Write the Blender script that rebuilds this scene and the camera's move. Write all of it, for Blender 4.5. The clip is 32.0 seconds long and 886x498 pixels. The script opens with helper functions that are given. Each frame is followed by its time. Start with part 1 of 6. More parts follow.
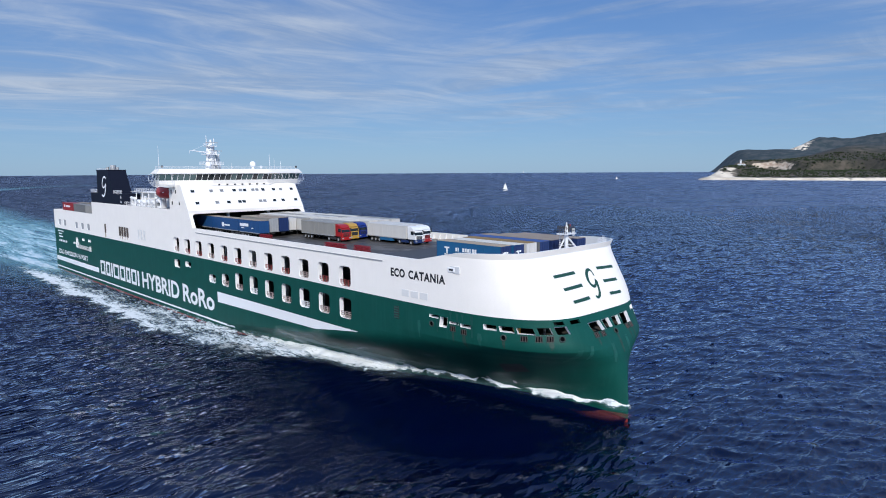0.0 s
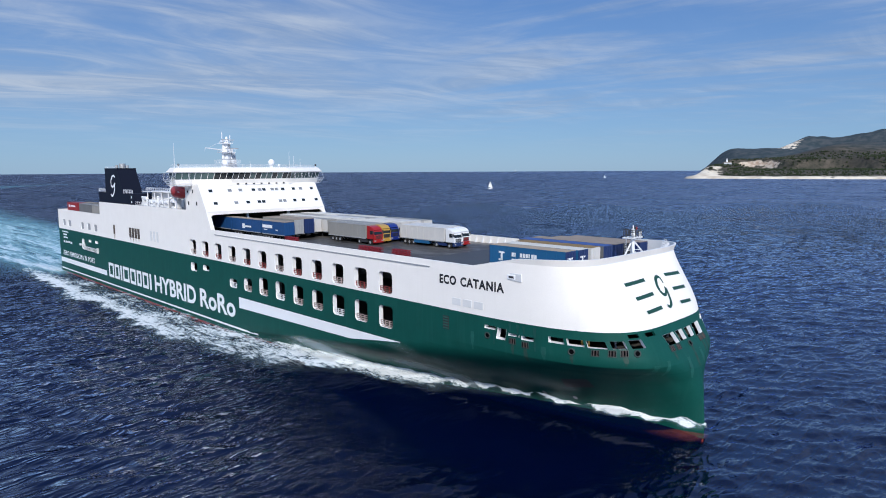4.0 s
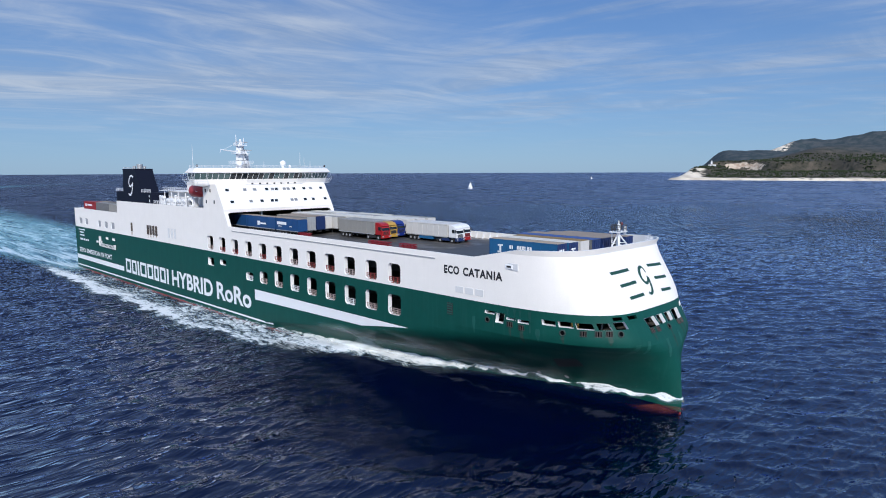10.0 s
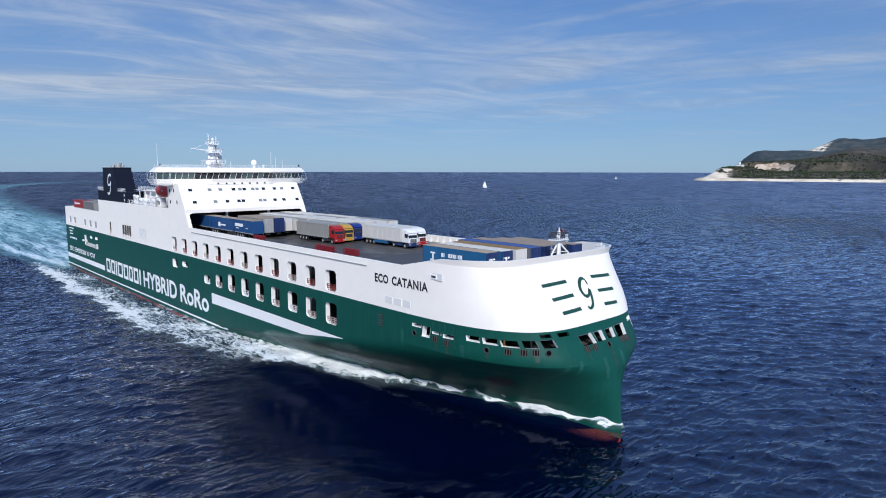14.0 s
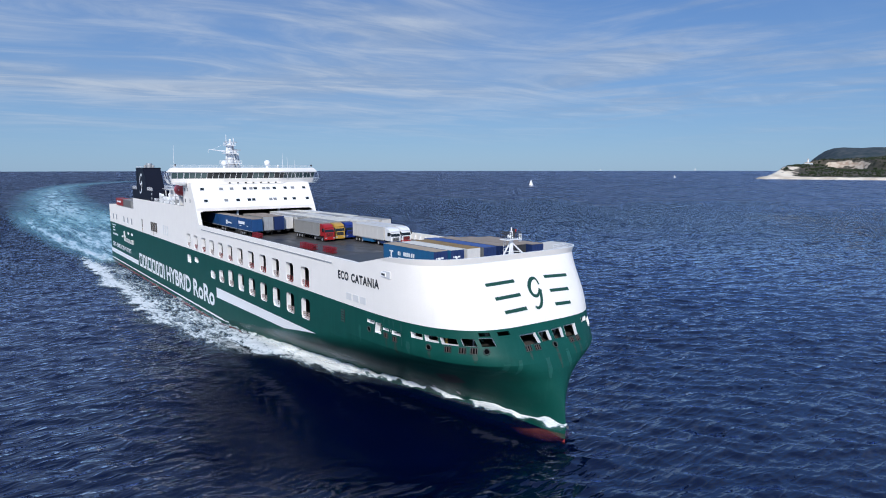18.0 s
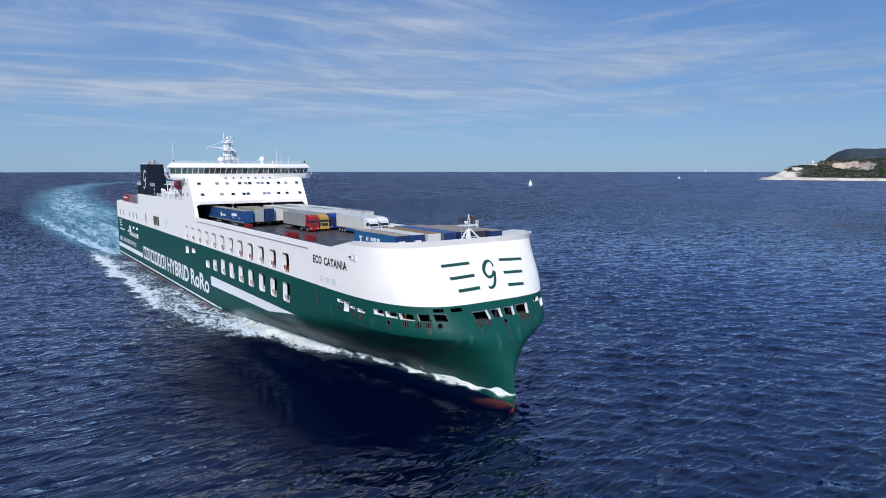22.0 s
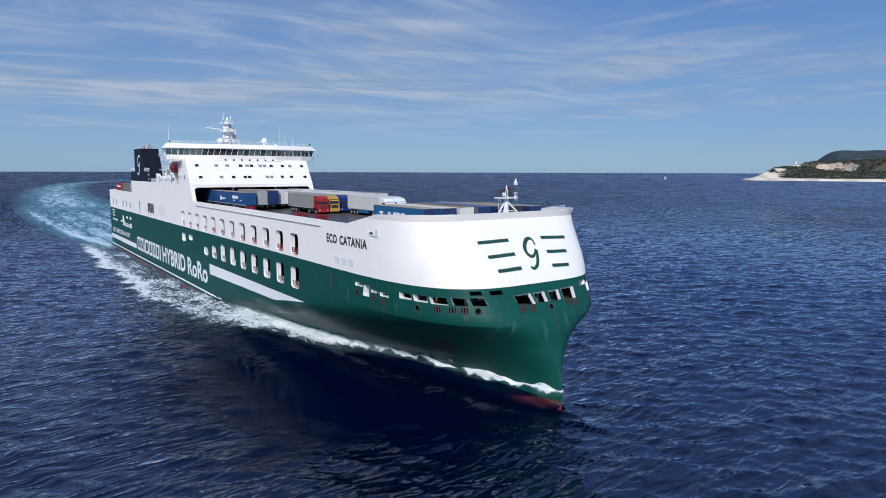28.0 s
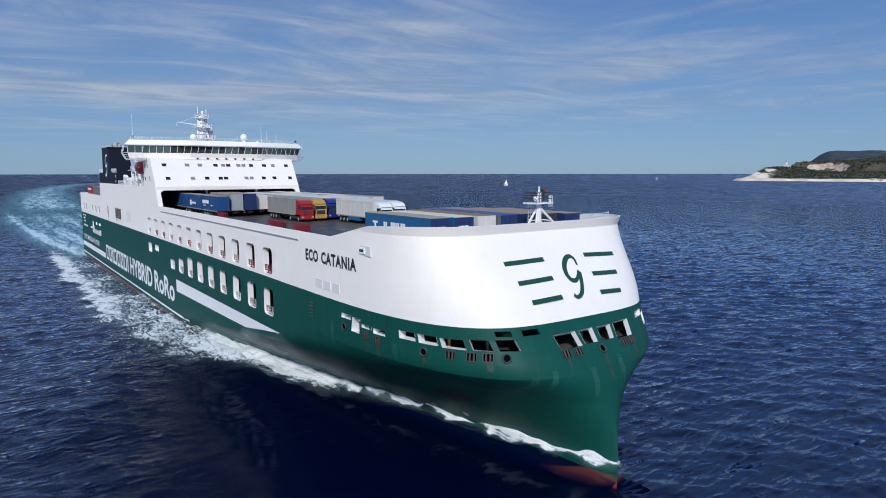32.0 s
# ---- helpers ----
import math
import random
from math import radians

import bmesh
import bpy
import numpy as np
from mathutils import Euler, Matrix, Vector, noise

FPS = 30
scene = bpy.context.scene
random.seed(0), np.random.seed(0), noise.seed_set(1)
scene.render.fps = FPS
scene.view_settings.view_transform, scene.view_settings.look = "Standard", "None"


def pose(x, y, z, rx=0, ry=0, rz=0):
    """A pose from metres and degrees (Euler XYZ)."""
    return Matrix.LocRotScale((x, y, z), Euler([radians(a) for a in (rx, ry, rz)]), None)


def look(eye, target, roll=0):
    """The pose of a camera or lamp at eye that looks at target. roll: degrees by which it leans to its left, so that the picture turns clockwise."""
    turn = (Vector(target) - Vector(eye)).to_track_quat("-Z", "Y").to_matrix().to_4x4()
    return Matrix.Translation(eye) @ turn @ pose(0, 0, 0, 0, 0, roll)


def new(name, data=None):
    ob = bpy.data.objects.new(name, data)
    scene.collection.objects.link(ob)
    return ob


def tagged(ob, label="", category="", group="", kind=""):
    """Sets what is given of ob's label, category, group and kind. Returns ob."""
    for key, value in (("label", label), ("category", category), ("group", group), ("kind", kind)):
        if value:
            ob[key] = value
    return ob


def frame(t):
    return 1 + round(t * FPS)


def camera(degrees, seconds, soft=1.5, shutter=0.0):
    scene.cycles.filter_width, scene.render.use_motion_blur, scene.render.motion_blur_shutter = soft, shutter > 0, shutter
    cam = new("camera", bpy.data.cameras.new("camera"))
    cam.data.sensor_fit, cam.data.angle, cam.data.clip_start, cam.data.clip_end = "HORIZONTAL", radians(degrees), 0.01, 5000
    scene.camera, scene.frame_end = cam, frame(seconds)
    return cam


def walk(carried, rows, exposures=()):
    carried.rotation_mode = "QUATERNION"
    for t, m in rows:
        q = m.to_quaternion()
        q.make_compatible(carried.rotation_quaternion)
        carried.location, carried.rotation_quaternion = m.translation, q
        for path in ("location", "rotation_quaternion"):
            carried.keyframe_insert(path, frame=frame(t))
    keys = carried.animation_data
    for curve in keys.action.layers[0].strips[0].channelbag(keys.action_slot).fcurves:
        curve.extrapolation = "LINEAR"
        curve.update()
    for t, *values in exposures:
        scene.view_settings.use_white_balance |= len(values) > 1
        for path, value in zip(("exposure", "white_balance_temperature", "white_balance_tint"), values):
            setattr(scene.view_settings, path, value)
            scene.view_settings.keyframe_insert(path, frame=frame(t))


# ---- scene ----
# seconds, eye x y z, pitch, yaw, roll
PATH = [
    (0, 287.07, -84.98, 35.49, -6.997, 45.192, -0.290),
    (0.5, 290.45, -86.14, 35.48, -7.010, 45.165, -0.286),
    (1, 294.00, -87.09, 35.46, -7.014, 45.131, -0.256),
    (1.5, 297.71, -87.78, 35.44, -7.020, 45.094, -0.239),
    (2, 301.61, -88.18, 35.44, -7.037, 45.047, -0.262),
    (2.5, 305.77, -88.13, 35.47, -7.066, 44.987, -0.285),
    (3, 310.27, -87.60, 35.48, -7.090, 44.919, -0.291),
    (3.5, 315.01, -86.76, 35.49, -7.110, 44.838, -0.292),
    (4, 319.88, -85.69, 35.51, -7.120, 44.761, -0.285),
    (4.5, 325.18, -84.30, 35.54, -7.111, 44.688, -0.264),
    (5, 330.85, -83.17, 35.56, -7.092, 44.635, -0.244),
    (5.5, 336.78, -82.93, 35.57, -7.069, 44.620, -0.238),
    (6, 342.80, -83.12, 35.53, -7.043, 44.619, -0.221),
    (6.5, 348.86, -83.70, 35.54, -7.024, 44.643, -0.249),
    (7, 355.05, -84.78, 35.54, -7.003, 44.671, -0.247),
    (7.5, 361.38, -86.19, 35.51, -6.971, 44.703, -0.209),
    (8, 367.79, -87.87, 35.47, -6.949, 44.748, -0.197),
    (8.5, 374.30, -89.72, 35.46, -6.953, 44.788, -0.210),
    (9, 380.90, -91.34, 35.46, -6.977, 44.818, -0.225),
    (9.5, 387.55, -92.35, 35.45, -7.004, 44.823, -0.220),
    (10, 394.16, -92.57, 35.43, -7.012, 44.876, -0.184),
    (10.5, 400.70, -91.94, 35.39, -7.010, 45.176, -0.142),
    (11, 407.13, -90.46, 35.41, -7.018, 45.697, -0.114),
    (11.5, 413.36, -88.21, 35.46, -7.028, 46.150, -0.069),
    (12, 419.46, -85.41, 35.50, -7.031, 46.425, -0.007),
    (12.5, 425.63, -82.39, 35.56, -7.040, 46.669, 0.034),
    (13, 432.00, -79.38, 35.66, -7.052, 47.016, 0.075),
    (13.5, 438.53, -76.55, 35.75, -7.065, 47.473, 0.102),
    (14, 445.18, -74.02, 35.82, -7.092, 47.988, 0.097),
    (14.5, 451.94, -71.70, 35.87, -7.114, 48.518, 0.110),
    (15, 458.82, -69.53, 35.94, -7.143, 49.153, 0.107),
    (15.5, 465.99, -67.76, 36.03, -7.174, 49.946, 0.093),
    (16, 473.27, -66.23, 36.10, -7.200, 50.790, 0.070),
    (16.5, 480.54, -64.78, 36.12, -7.208, 51.578, 0.041),
    (17, 487.72, -63.24, 36.07, -7.200, 52.293, 0.007),
    (17.5, 494.94, -61.86, 36.07, -7.202, 53.028, -0.018),
    (18, 502.13, -60.49, 36.04, -7.204, 53.901, -0.027),
    (18.5, 509.37, -59.17, 36.01, -7.202, 54.730, -0.012),
    (19, 516.67, -57.97, 36.03, -7.198, 55.145, 0.022),
    (19.5, 523.95, -56.95, 36.05, -7.188, 55.198, 0.052),
    (20, 531.20, -56.31, 36.05, -7.165, 55.174, 0.067),
    (20.5, 538.36, -56.11, 35.96, -7.131, 55.176, 0.056),
    (21, 545.32, -56.25, 35.64, -7.105, 55.191, 0.024),
    (21.5, 552.16, -56.64, 35.07, -7.096, 55.206, -0.005),
    (22, 558.92, -57.26, 34.50, -7.106, 55.219, -0.010),
    (22.5, 565.43, -58.02, 34.15, -7.133, 55.223, 0.012),
    (23, 571.51, -58.77, 33.97, -7.152, 55.223, 0.042),
    (23.5, 577.14, -59.41, 33.81, -7.145, 55.232, 0.038),
    (24, 582.26, -59.81, 33.53, -7.120, 55.238, 0.018),
    (24.5, 586.93, -59.92, 33.13, -7.089, 55.223, 0.026),
    (25, 591.31, -59.74, 32.62, -7.061, 55.204, 0.028),
    (25.5, 595.60, -59.38, 31.98, -7.040, 55.199, 0.019),
    (26, 599.72, -58.87, 31.36, -7.024, 55.182, 0.027),
    (26.5, 603.46, -57.91, 30.70, -7.018, 55.155, 0.052),
    (27, 606.86, -56.53, 30.10, -7.016, 55.120, 0.085),
    (27.5, 610.00, -54.75, 29.66, -7.009, 55.076, 0.114),
    (28, 613.01, -52.81, 29.27, -6.992, 55.029, 0.150),
    (28.5, 616.06, -50.80, 28.99, -6.985, 54.983, 0.162),
    (29, 619.05, -48.66, 28.87, -6.979, 54.944, 0.164),
    (29.5, 621.94, -46.46, 28.84, -6.954, 54.916, 0.164),
    (30, 624.79, -44.38, 28.84, -6.916, 54.878, 0.152),
    (30.5, 627.68, -42.49, 28.84, -6.883, 54.850, 0.122),
    (31, 630.91, -40.97, 28.82, -6.862, 54.857, 0.094),
    (31.5, 634.78, -40.19, 28.81, -6.857, 54.889, 0.053),
    (32, 639.19, -40.01, 28.80, -6.854, 54.942, -0.037),
]
# seconds, stern x y, heading
SHIP = [
    (0, 0.00, 0.00, 0.000),
    (2, 22.43, -0.00, -0.015),
    (4, 44.87, -0.01, -0.014),
    (6, 67.30, -0.01, 0.019),
    (8, 89.73, 0.01, 0.089),
    (10, 112.17, 0.06, 0.195),
    (12, 134.60, 0.17, 0.327),
    (14, 157.03, 0.32, 0.473),
    (16, 179.46, 0.54, 0.621),
    (18, 201.89, 0.81, 0.755),
    (20, 224.33, 1.12, 0.866),
    (22, 246.76, 1.48, 0.946),
    (24, 269.19, 1.86, 0.996),
    (26, 291.62, 2.26, 1.023),
    (28, 314.04, 2.66, 1.047),
    (30, 336.47, 3.08, 1.100),
    (32, 358.90, 3.53, 1.228),
]
SEA = 2.4          # the ship's datum lies this far above the water


def eye_pose(x, y, z, pitch, yaw, roll):
    return pose(x, y, z + SEA, 90 + pitch, 0, yaw) @ pose(0, 0, 0, 0, 0, roll)


cam = camera(69.8, 32.0, soft=1.0)
walk(cam, [(t, eye_pose(*row)) for t, *row in PATH], [(0, 0.05), (22, 0.03), (28, -0.06), (32, -0.18)])

# ---- world and sun ----
SUN_AZ, SUN_EL = -38.0, 34.0


def sky_world():
    world = bpy.data.worlds.new("sky")
    scene.world = world
    world.use_nodes = True
    nt = world.node_tree
    nt.nodes.clear()
    N, L = nt.nodes.new, nt.links.new

    def math_node(op, a, b=None, c=None, clamp=False):
        n = N("ShaderNodeMath")
        n.operation, n.use_clamp = op, clamp
        for k, v in enumerate((a, b, c)):
            if v is None:
                continue
            if isinstance(v, (int, float)):
                n.inputs[k].default_value = v
            else:
                L(v, n.inputs[k])
        return n.outputs[0]

    def ramp(value, lo, hi, a=0.0, b=1.0, kind="SMOOTHSTEP"):
        n = N("ShaderNodeMapRange")
        n.interpolation_type = kind
        L(value, n.inputs["Value"])
        for key, v in (("From Min", lo), ("From Max", hi), ("To Min", a), ("To Max", b)):
            n.inputs[key].default_value = v
        return n.outputs[0]

    def mix(f, a, b):
        n = N("ShaderNodeMix")
        n.data_type = "RGBA"
        for key, v in (("Factor", f), ("A", a), ("B", b)):
            if isinstance(v, (tuple, float)):
                n.inputs[key].default_value = v
            else:
                L(v, n.inputs[key])
        return n.outputs["Result"]

    def noise_tex(vec, scale, detail, rough=0.55, warp=0.0):
        n = N("ShaderNodeTexNoise")
        L(vec, n.inputs["Vector"])
        n.inputs["Scale"].default_value, n.inputs["Detail"].default_value = scale, detail
        n.inputs["Roughness"].default_value, n.inputs["Distortion"].default_value = rough, warp
        return n.outputs[0]

    out, bg = N("ShaderNodeOutputWorld"), N("ShaderNodeBackground")
    sky = N("ShaderNodeTexSky")
    sky.sky_type, sky.sun_disc = "NISHITA", False
    sky.sun_elevation, sky.sun_rotation = radians(SUN_EL), radians(90 - SUN_AZ)
    sky.altitude, sky.air_density, sky.dust_density, sky.ozone_density = 30, 1.0, 0.2, 3.0
    tc, rot, sep = N("ShaderNodeTexCoord"), N("ShaderNodeMapping"), N("ShaderNodeSeparateXYZ")
    rot.inputs["Rotation"].default_value = (0, 0, radians(-140))   # x runs out over the ship, y to its port quarter
    L(tc.outputs["Generated"], rot.inputs[0]), L(rot.outputs[0], sep.inputs[0])
    x, y, z = sep.outputs
    zc = math_node("MAXIMUM", z, 0.0)
    low = math_node("ADD", zc, 0.05)

    def plane(turn, su, sv, du=0.0, dv=0.0):
        """A flat cloud layer whose streets run towards the azimuth turn."""
        m, s, c = N("ShaderNodeMapping"), N("ShaderNodeSeparateXYZ"), N("ShaderNodeCombineXYZ")
        m.inputs["Rotation"].default_value = (0, 0, radians(-turn))
        L(tc.outputs["Generated"], m.inputs[0]), L(m.outputs[0], s.inputs[0])
        L(math_node("MULTIPLY_ADD", math_node("DIVIDE", s.outputs[0], low), su, du), c.inputs[0])
        L(math_node("MULTIPLY_ADD", math_node("DIVIDE", s.outputs[1], low), sv, dv), c.inputs[1])
        return c.outputs[0]

    # clear sky: pale at the horizon, deeper above; unseen top brightened for the water
    high = ramp(z, 0.0, 0.34, 0, 1, "LINEAR")
    clear = mix(high, (2.4, 4.2, 6.9, 1), (0.62, 1.95, 5.6, 1))
    clear = mix(ramp(z, 0.26, 0.55), clear, (2.1, 4.6, 10.4, 1))
    tint = N("ShaderNodeVectorMath")
    tint.operation = "MULTIPLY"
    tint.inputs[1].default_value = (0.55, 0.72, 0.95)
    L(sky.outputs[0], tint.inputs[0])
    base = mix(0.65, tint.outputs[0], clear)
    # two soft cloud layers whose streets cross: a broad veil to one side, thin streamers to the other
    aft = ramp(y, -0.22, 0.12)

    def layer(turn, du, dv, sharp):
        big = noise_tex(plane(turn, 0.28, 0.48, du, dv), 1.0, 5, 0.5, 0.7)
        mid = noise_tex(plane(turn, 0.7, 1.45, du + 4, dv + 2), 1.0, 8, 0.62, 1.1)
        fine = noise_tex(plane(turn, 1.8, 5.0, du + 9, dv + 5), 1.0, 6, 0.62, 1.0)
        return math_node("MULTIPLY_ADD", big, 0.55, math_node("MULTIPLY_ADD", mid, 0.33, math_node("MULTIPLY", fine, sharp))), mid

    veil, veil_mid = layer(84, 3.1, 1.7, 0.07)
    streamers, _ = layer(190, 0.4, 5.2, 0.13)
    cover_a = ramp(veil, 0.32, 0.66, 0.08, 0.86)
    cover_b = ramp(streamers, 0.42, 0.64, 0.04, 0.66)
    cover = math_node("ADD", math_node("MULTIPLY", cover_a, aft), math_node("MULTIPLY", cover_b, math_node("SUBTRACT", 1.0, aft)))
    fade = math_node("MULTIPLY", ramp(z, 0.015, 0.12), ramp(z, 0.40, 0.85, 1.0, 0.9))
    cover = math_node("MULTIPLY", cover, fade)
    shade = mix(ramp(veil_mid, 0.35, 0.68), (3.1, 4.0, 5.6, 1), (5.2, 5.9, 7.0, 1))
    L(mix(cover, base, shade), bg.inputs[0])
    bg.inputs[1].default_value = 0.095
    L(bg.outputs[0], out.inputs[0])


sky_world()
sun = new("sun", bpy.data.lights.new("sun", "SUN"))
sun.data.energy, sun.data.angle, sun.data.color = 3.55, radians(4.0), (1.0, 0.965, 0.92)
sun.matrix_world = look((0, 0, 300), (-300 * math.cos(radians(SUN_AZ)) * math.cos(radians(SUN_EL)), -300 * math.sin(radians(SUN_AZ)) * math.cos(radians(SUN_EL)), 300 - 300 * math.sin(radians(SUN_EL))))


# ---- materials ----
def mat(name, color, rough=0.5, metal=0.0, vary=0.08, scale=1.0, bump=0.0, bump_scale=20.0, spec=0.5, streak=0.0, stain=(0.25, 0.13, 0.06)):
    m = bpy.data.materials.new(name)
    m.use_nodes = True
    nt = m.node_tree
    b = nt.nodes["Principled BSDF"]
    N, L = nt.nodes.new, nt.links.new
    b.inputs["Roughness"].default_value, b.inputs["Metallic"].default_value = rough, metal
    b.inputs["Specular IOR Level"].default_value = spec
    tc = N("ShaderNodeTexCoord")
    n1, n2 = N("ShaderNodeTexNoise"), N("ShaderNodeTexNoise")
    n1.inputs["Scale"].default_value, n1.inputs["Detail"].default_value = 0.35 * scale, 5
    n2.inputs["Scale"].default_value, n2.inputs["Detail"].default_value = 6.0 * scale, 6
    for n in (n1, n2):
        L(tc.outputs["Object"], n.inputs["Vector"])
    add = N("ShaderNodeMath")
    L(n1.outputs[0], add.inputs[0]), L(n2.outputs[0], add.inputs[1])
    rng = N("ShaderNodeMapRange")
    rng.inputs["From Min"].default_value, rng.inputs["From Max"].default_value = 0.6, 1.4
    rng.inputs["To Min"].default_value, rng.inputs["To Max"].default_value = 1 - vary, 1 + vary
    L(add.outputs[0], rng.inputs["Value"])
    mul = N("ShaderNodeVectorMath")
    mul.operation = "SCALE"
    mul.inputs[0].default_value = color[:3]
    L(rng.outputs[0], mul.inputs["Scale"])
    col = mul.outputs[0]
    if streak:
        mp, n3 = N("ShaderNodeMapping"), N("ShaderNodeTexNoise")
        mp.inputs["Scale"].default_value = (0.9, 0.9, 0.05)
        n3.inputs["Scale"].default_value, n3.inputs["Detail"].default_value = 1.6, 8
        L(tc.outputs["Object"], mp.inputs[0]), L(mp.outputs[0], n3.inputs["Vector"])
        r3 = N("ShaderNodeMapRange")
        r3.inputs["From Min"].default_value, r3.inputs["From Max"].default_value = 0.54, 0.8
        r3.inputs["To Max"].default_value = streak
        L(n3.outputs[0], r3.inputs["Value"])
        mx = N("ShaderNodeMix")
        mx.data_type = "RGBA"
        mx.inputs["B"].default_value = (*stain, 1)
        L(r3.outputs[0], mx.inputs["Factor"]), L(col, mx.inputs["A"])
        col = mx.outputs["Result"]
    L(col, b.inputs["Base Color"])
    rr = N("ShaderNodeMapRange")
    rr.inputs["To Min"].default_value, rr.inputs["To Max"].default_value = max(0.02, rough - 0.08), min(1, rough + 0.08)
    L(n2.outputs[0], rr.inputs["Value"]), L(rr.outputs[0], b.inputs["Roughness"])
    if bump:
        bp, n4 = N("ShaderNodeBump"), N("ShaderNodeTexNoise")
        n4.inputs["Scale"].default_value, n4.inputs["Detail"].default_value = bump_scale, 4
        bp.inputs["Strength"].default_value, bp.inputs["Distance"].default_value = 1.0, bump
        L(tc.outputs["Object"], n4.inputs["Vector"]), L(n4.outputs[0], bp.inputs["Height"])
        L(bp.outputs[0], b.inputs["Normal"])
    return m


WHITE = mat("white_hull_paint", (0.85, 0.82, 0.775), 0.6, vary=0.03, bump=0.02, bump_scale=0.35, streak=0.06, stain=(0.45, 0.40, 0.34), spec=0.15)
GREEN = mat("green_hull_paint", (0.003, 0.066, 0.052), 0.5, spec=0.22, vary=0.15, bump=0.02, bump_scale=0.35, streak=0.6, stain=(0.012, 0.085, 0.068))
REDBOOT = mat("red_antifouling", (0.25, 0.03, 0.025), 0.55, vary=0.15, streak=0.4, stain=(0.2, 0.05, 0.035))
TRIM = mat("white_lettering_paint", (0.82, 0.83, 0.84), 0.45, vary=0.03)
INK = mat("dark_green_lettering_paint", (0.006, 0.058, 0.038), 0.45, vary=0.05)
BLACKINK = mat("black_lettering_paint", (0.012, 0.014, 0.018), 0.45, vary=0.05)
NAVY = mat("navy_funnel_paint", (0.004, 0.006, 0.016), 0.55, vary=0.1, spec=0.2)


def deck_paint():
    """Worn steel deck: dark paint, damp patches, wet reflections painted as pale streaks along the lanes."""
    m = bpy.data.materials.new("worn_grey_steel_deck")
    m.use_nodes = True
    nt = m.node_tree
    N, L = nt.nodes.new, nt.links.new
    b = nt.nodes["Principled BSDF"]
    tc = N("ShaderNodeTexCoord")

    def grain(sx, sy, detail, lo, hi):
        mp, n, r = N("ShaderNodeMapping"), N("ShaderNodeTexNoise"), N("ShaderNodeMapRange")
        mp.inputs["Scale"].default_value = (sx, sy, 1)
        n.inputs["Scale"].default_value, n.inputs["Detail"].default_value, n.inputs["Roughness"].default_value = 1.0, detail, 0.65
        L(tc.outputs["Object"], mp.inputs[0]), L(mp.outputs[0], n.inputs["Vector"]), L(n.outputs[0], r.inputs["Value"])
        r.inputs["From Min"].default_value, r.inputs["From Max"].default_value = lo, hi
        return r.outputs[0]

    def mix(f, a, c):
        n = N("ShaderNodeMix")
        n.data_type = "RGBA"
        for key, v in (("Factor", f), ("A", a), ("B", c)):
            if isinstance(v, tuple):
                n.inputs[key].default_value = v
            else:
                L(v, n.inputs[key])
        return n.outputs["Result"]

    wet_sheen, damp = grain(0.05, 0.9, 7, 0.45, 0.75), grain(0.09, 0.16, 5, 0.42, 0.62)
    color = mix(wet_sheen, (0.050, 0.046, 0.042, 1), (0.145, 0.132, 0.118, 1))
    L(mix(damp, color, (0.030, 0.028, 0.027, 1)), b.inputs["Base Color"])
    r = N("ShaderNodeMapRange")
    r.inputs["To Min"].default_value, r.inputs["To Max"].default_value = 0.65, 0.32
    L(damp, r.inputs["Value"]), L(r.outputs[0], b.inputs["Roughness"])
    return m


DECK = deck_paint()
DARKDECK = mat("dark_deck_plate", (0.045, 0.048, 0.053), 0.6, vary=0.2, scale=0.7)
# inner steel toned darker, the shade of the insides put into its colour
INSIDE = mat("shade_dark_inner_steel", (0.07, 0.065, 0.058), 0.7, vary=0.3, scale=2)
GLASS = mat("tinted_window_glass", (0.012, 0.018, 0.022), 0.08, vary=0.1)
GREY = mat("grey_steel", (0.33, 0.34, 0.35), 0.5, vary=0.1, scale=3)
RAIL = mat("white_rail_paint", (0.75, 0.76, 0.77), 0.5, vary=0.05)
RUSTRED = mat("faded_red_rail_paint", (0.25, 0.045, 0.04), 0.55, vary=0.2, scale=4)
PINK = mat("faded_pinkish_rail_paint", (0.42, 0.33, 0.31), 0.55, vary=0.2, scale=4)
RED = mat("red_truck_paint", (0.34, 0.014, 0.016), 0.3, vary=0.1, scale=2)
YELLOW = mat("yellow_truck_paint", (0.46, 0.27, 0.05), 0.32, vary=0.1, scale=2)
BLUE = mat("blue_truck_paint", (0.012, 0.03, 0.19), 0.3, vary=0.1, scale=2)
CREAM = mat("white_truck_paint", (0.76, 0.77, 0.78), 0.35, vary=0.05, scale=2)
TYRE = mat("black_tyre_rubber", (0.015, 0.015, 0.016), 0.8, vary=0.2, scale=6)
CHASSIS = mat("dark_chassis_steel", (0.03, 0.03, 0.033), 0.6, vary=0.2, scale=4)
ALU = mat("dull_aluminium", (0.42, 0.43, 0.44), 0.45, 0.3, vary=0.12, scale=3)
BROWN = mat("rusty_louvre_steel", (0.10, 0.07, 0.045), 0.7, vary=0.3, scale=4)
ORANGE = mat("red_orange_lifeboat_shell", (0.36, 0.03, 0.028), 0.4, vary=0.1, scale=2)


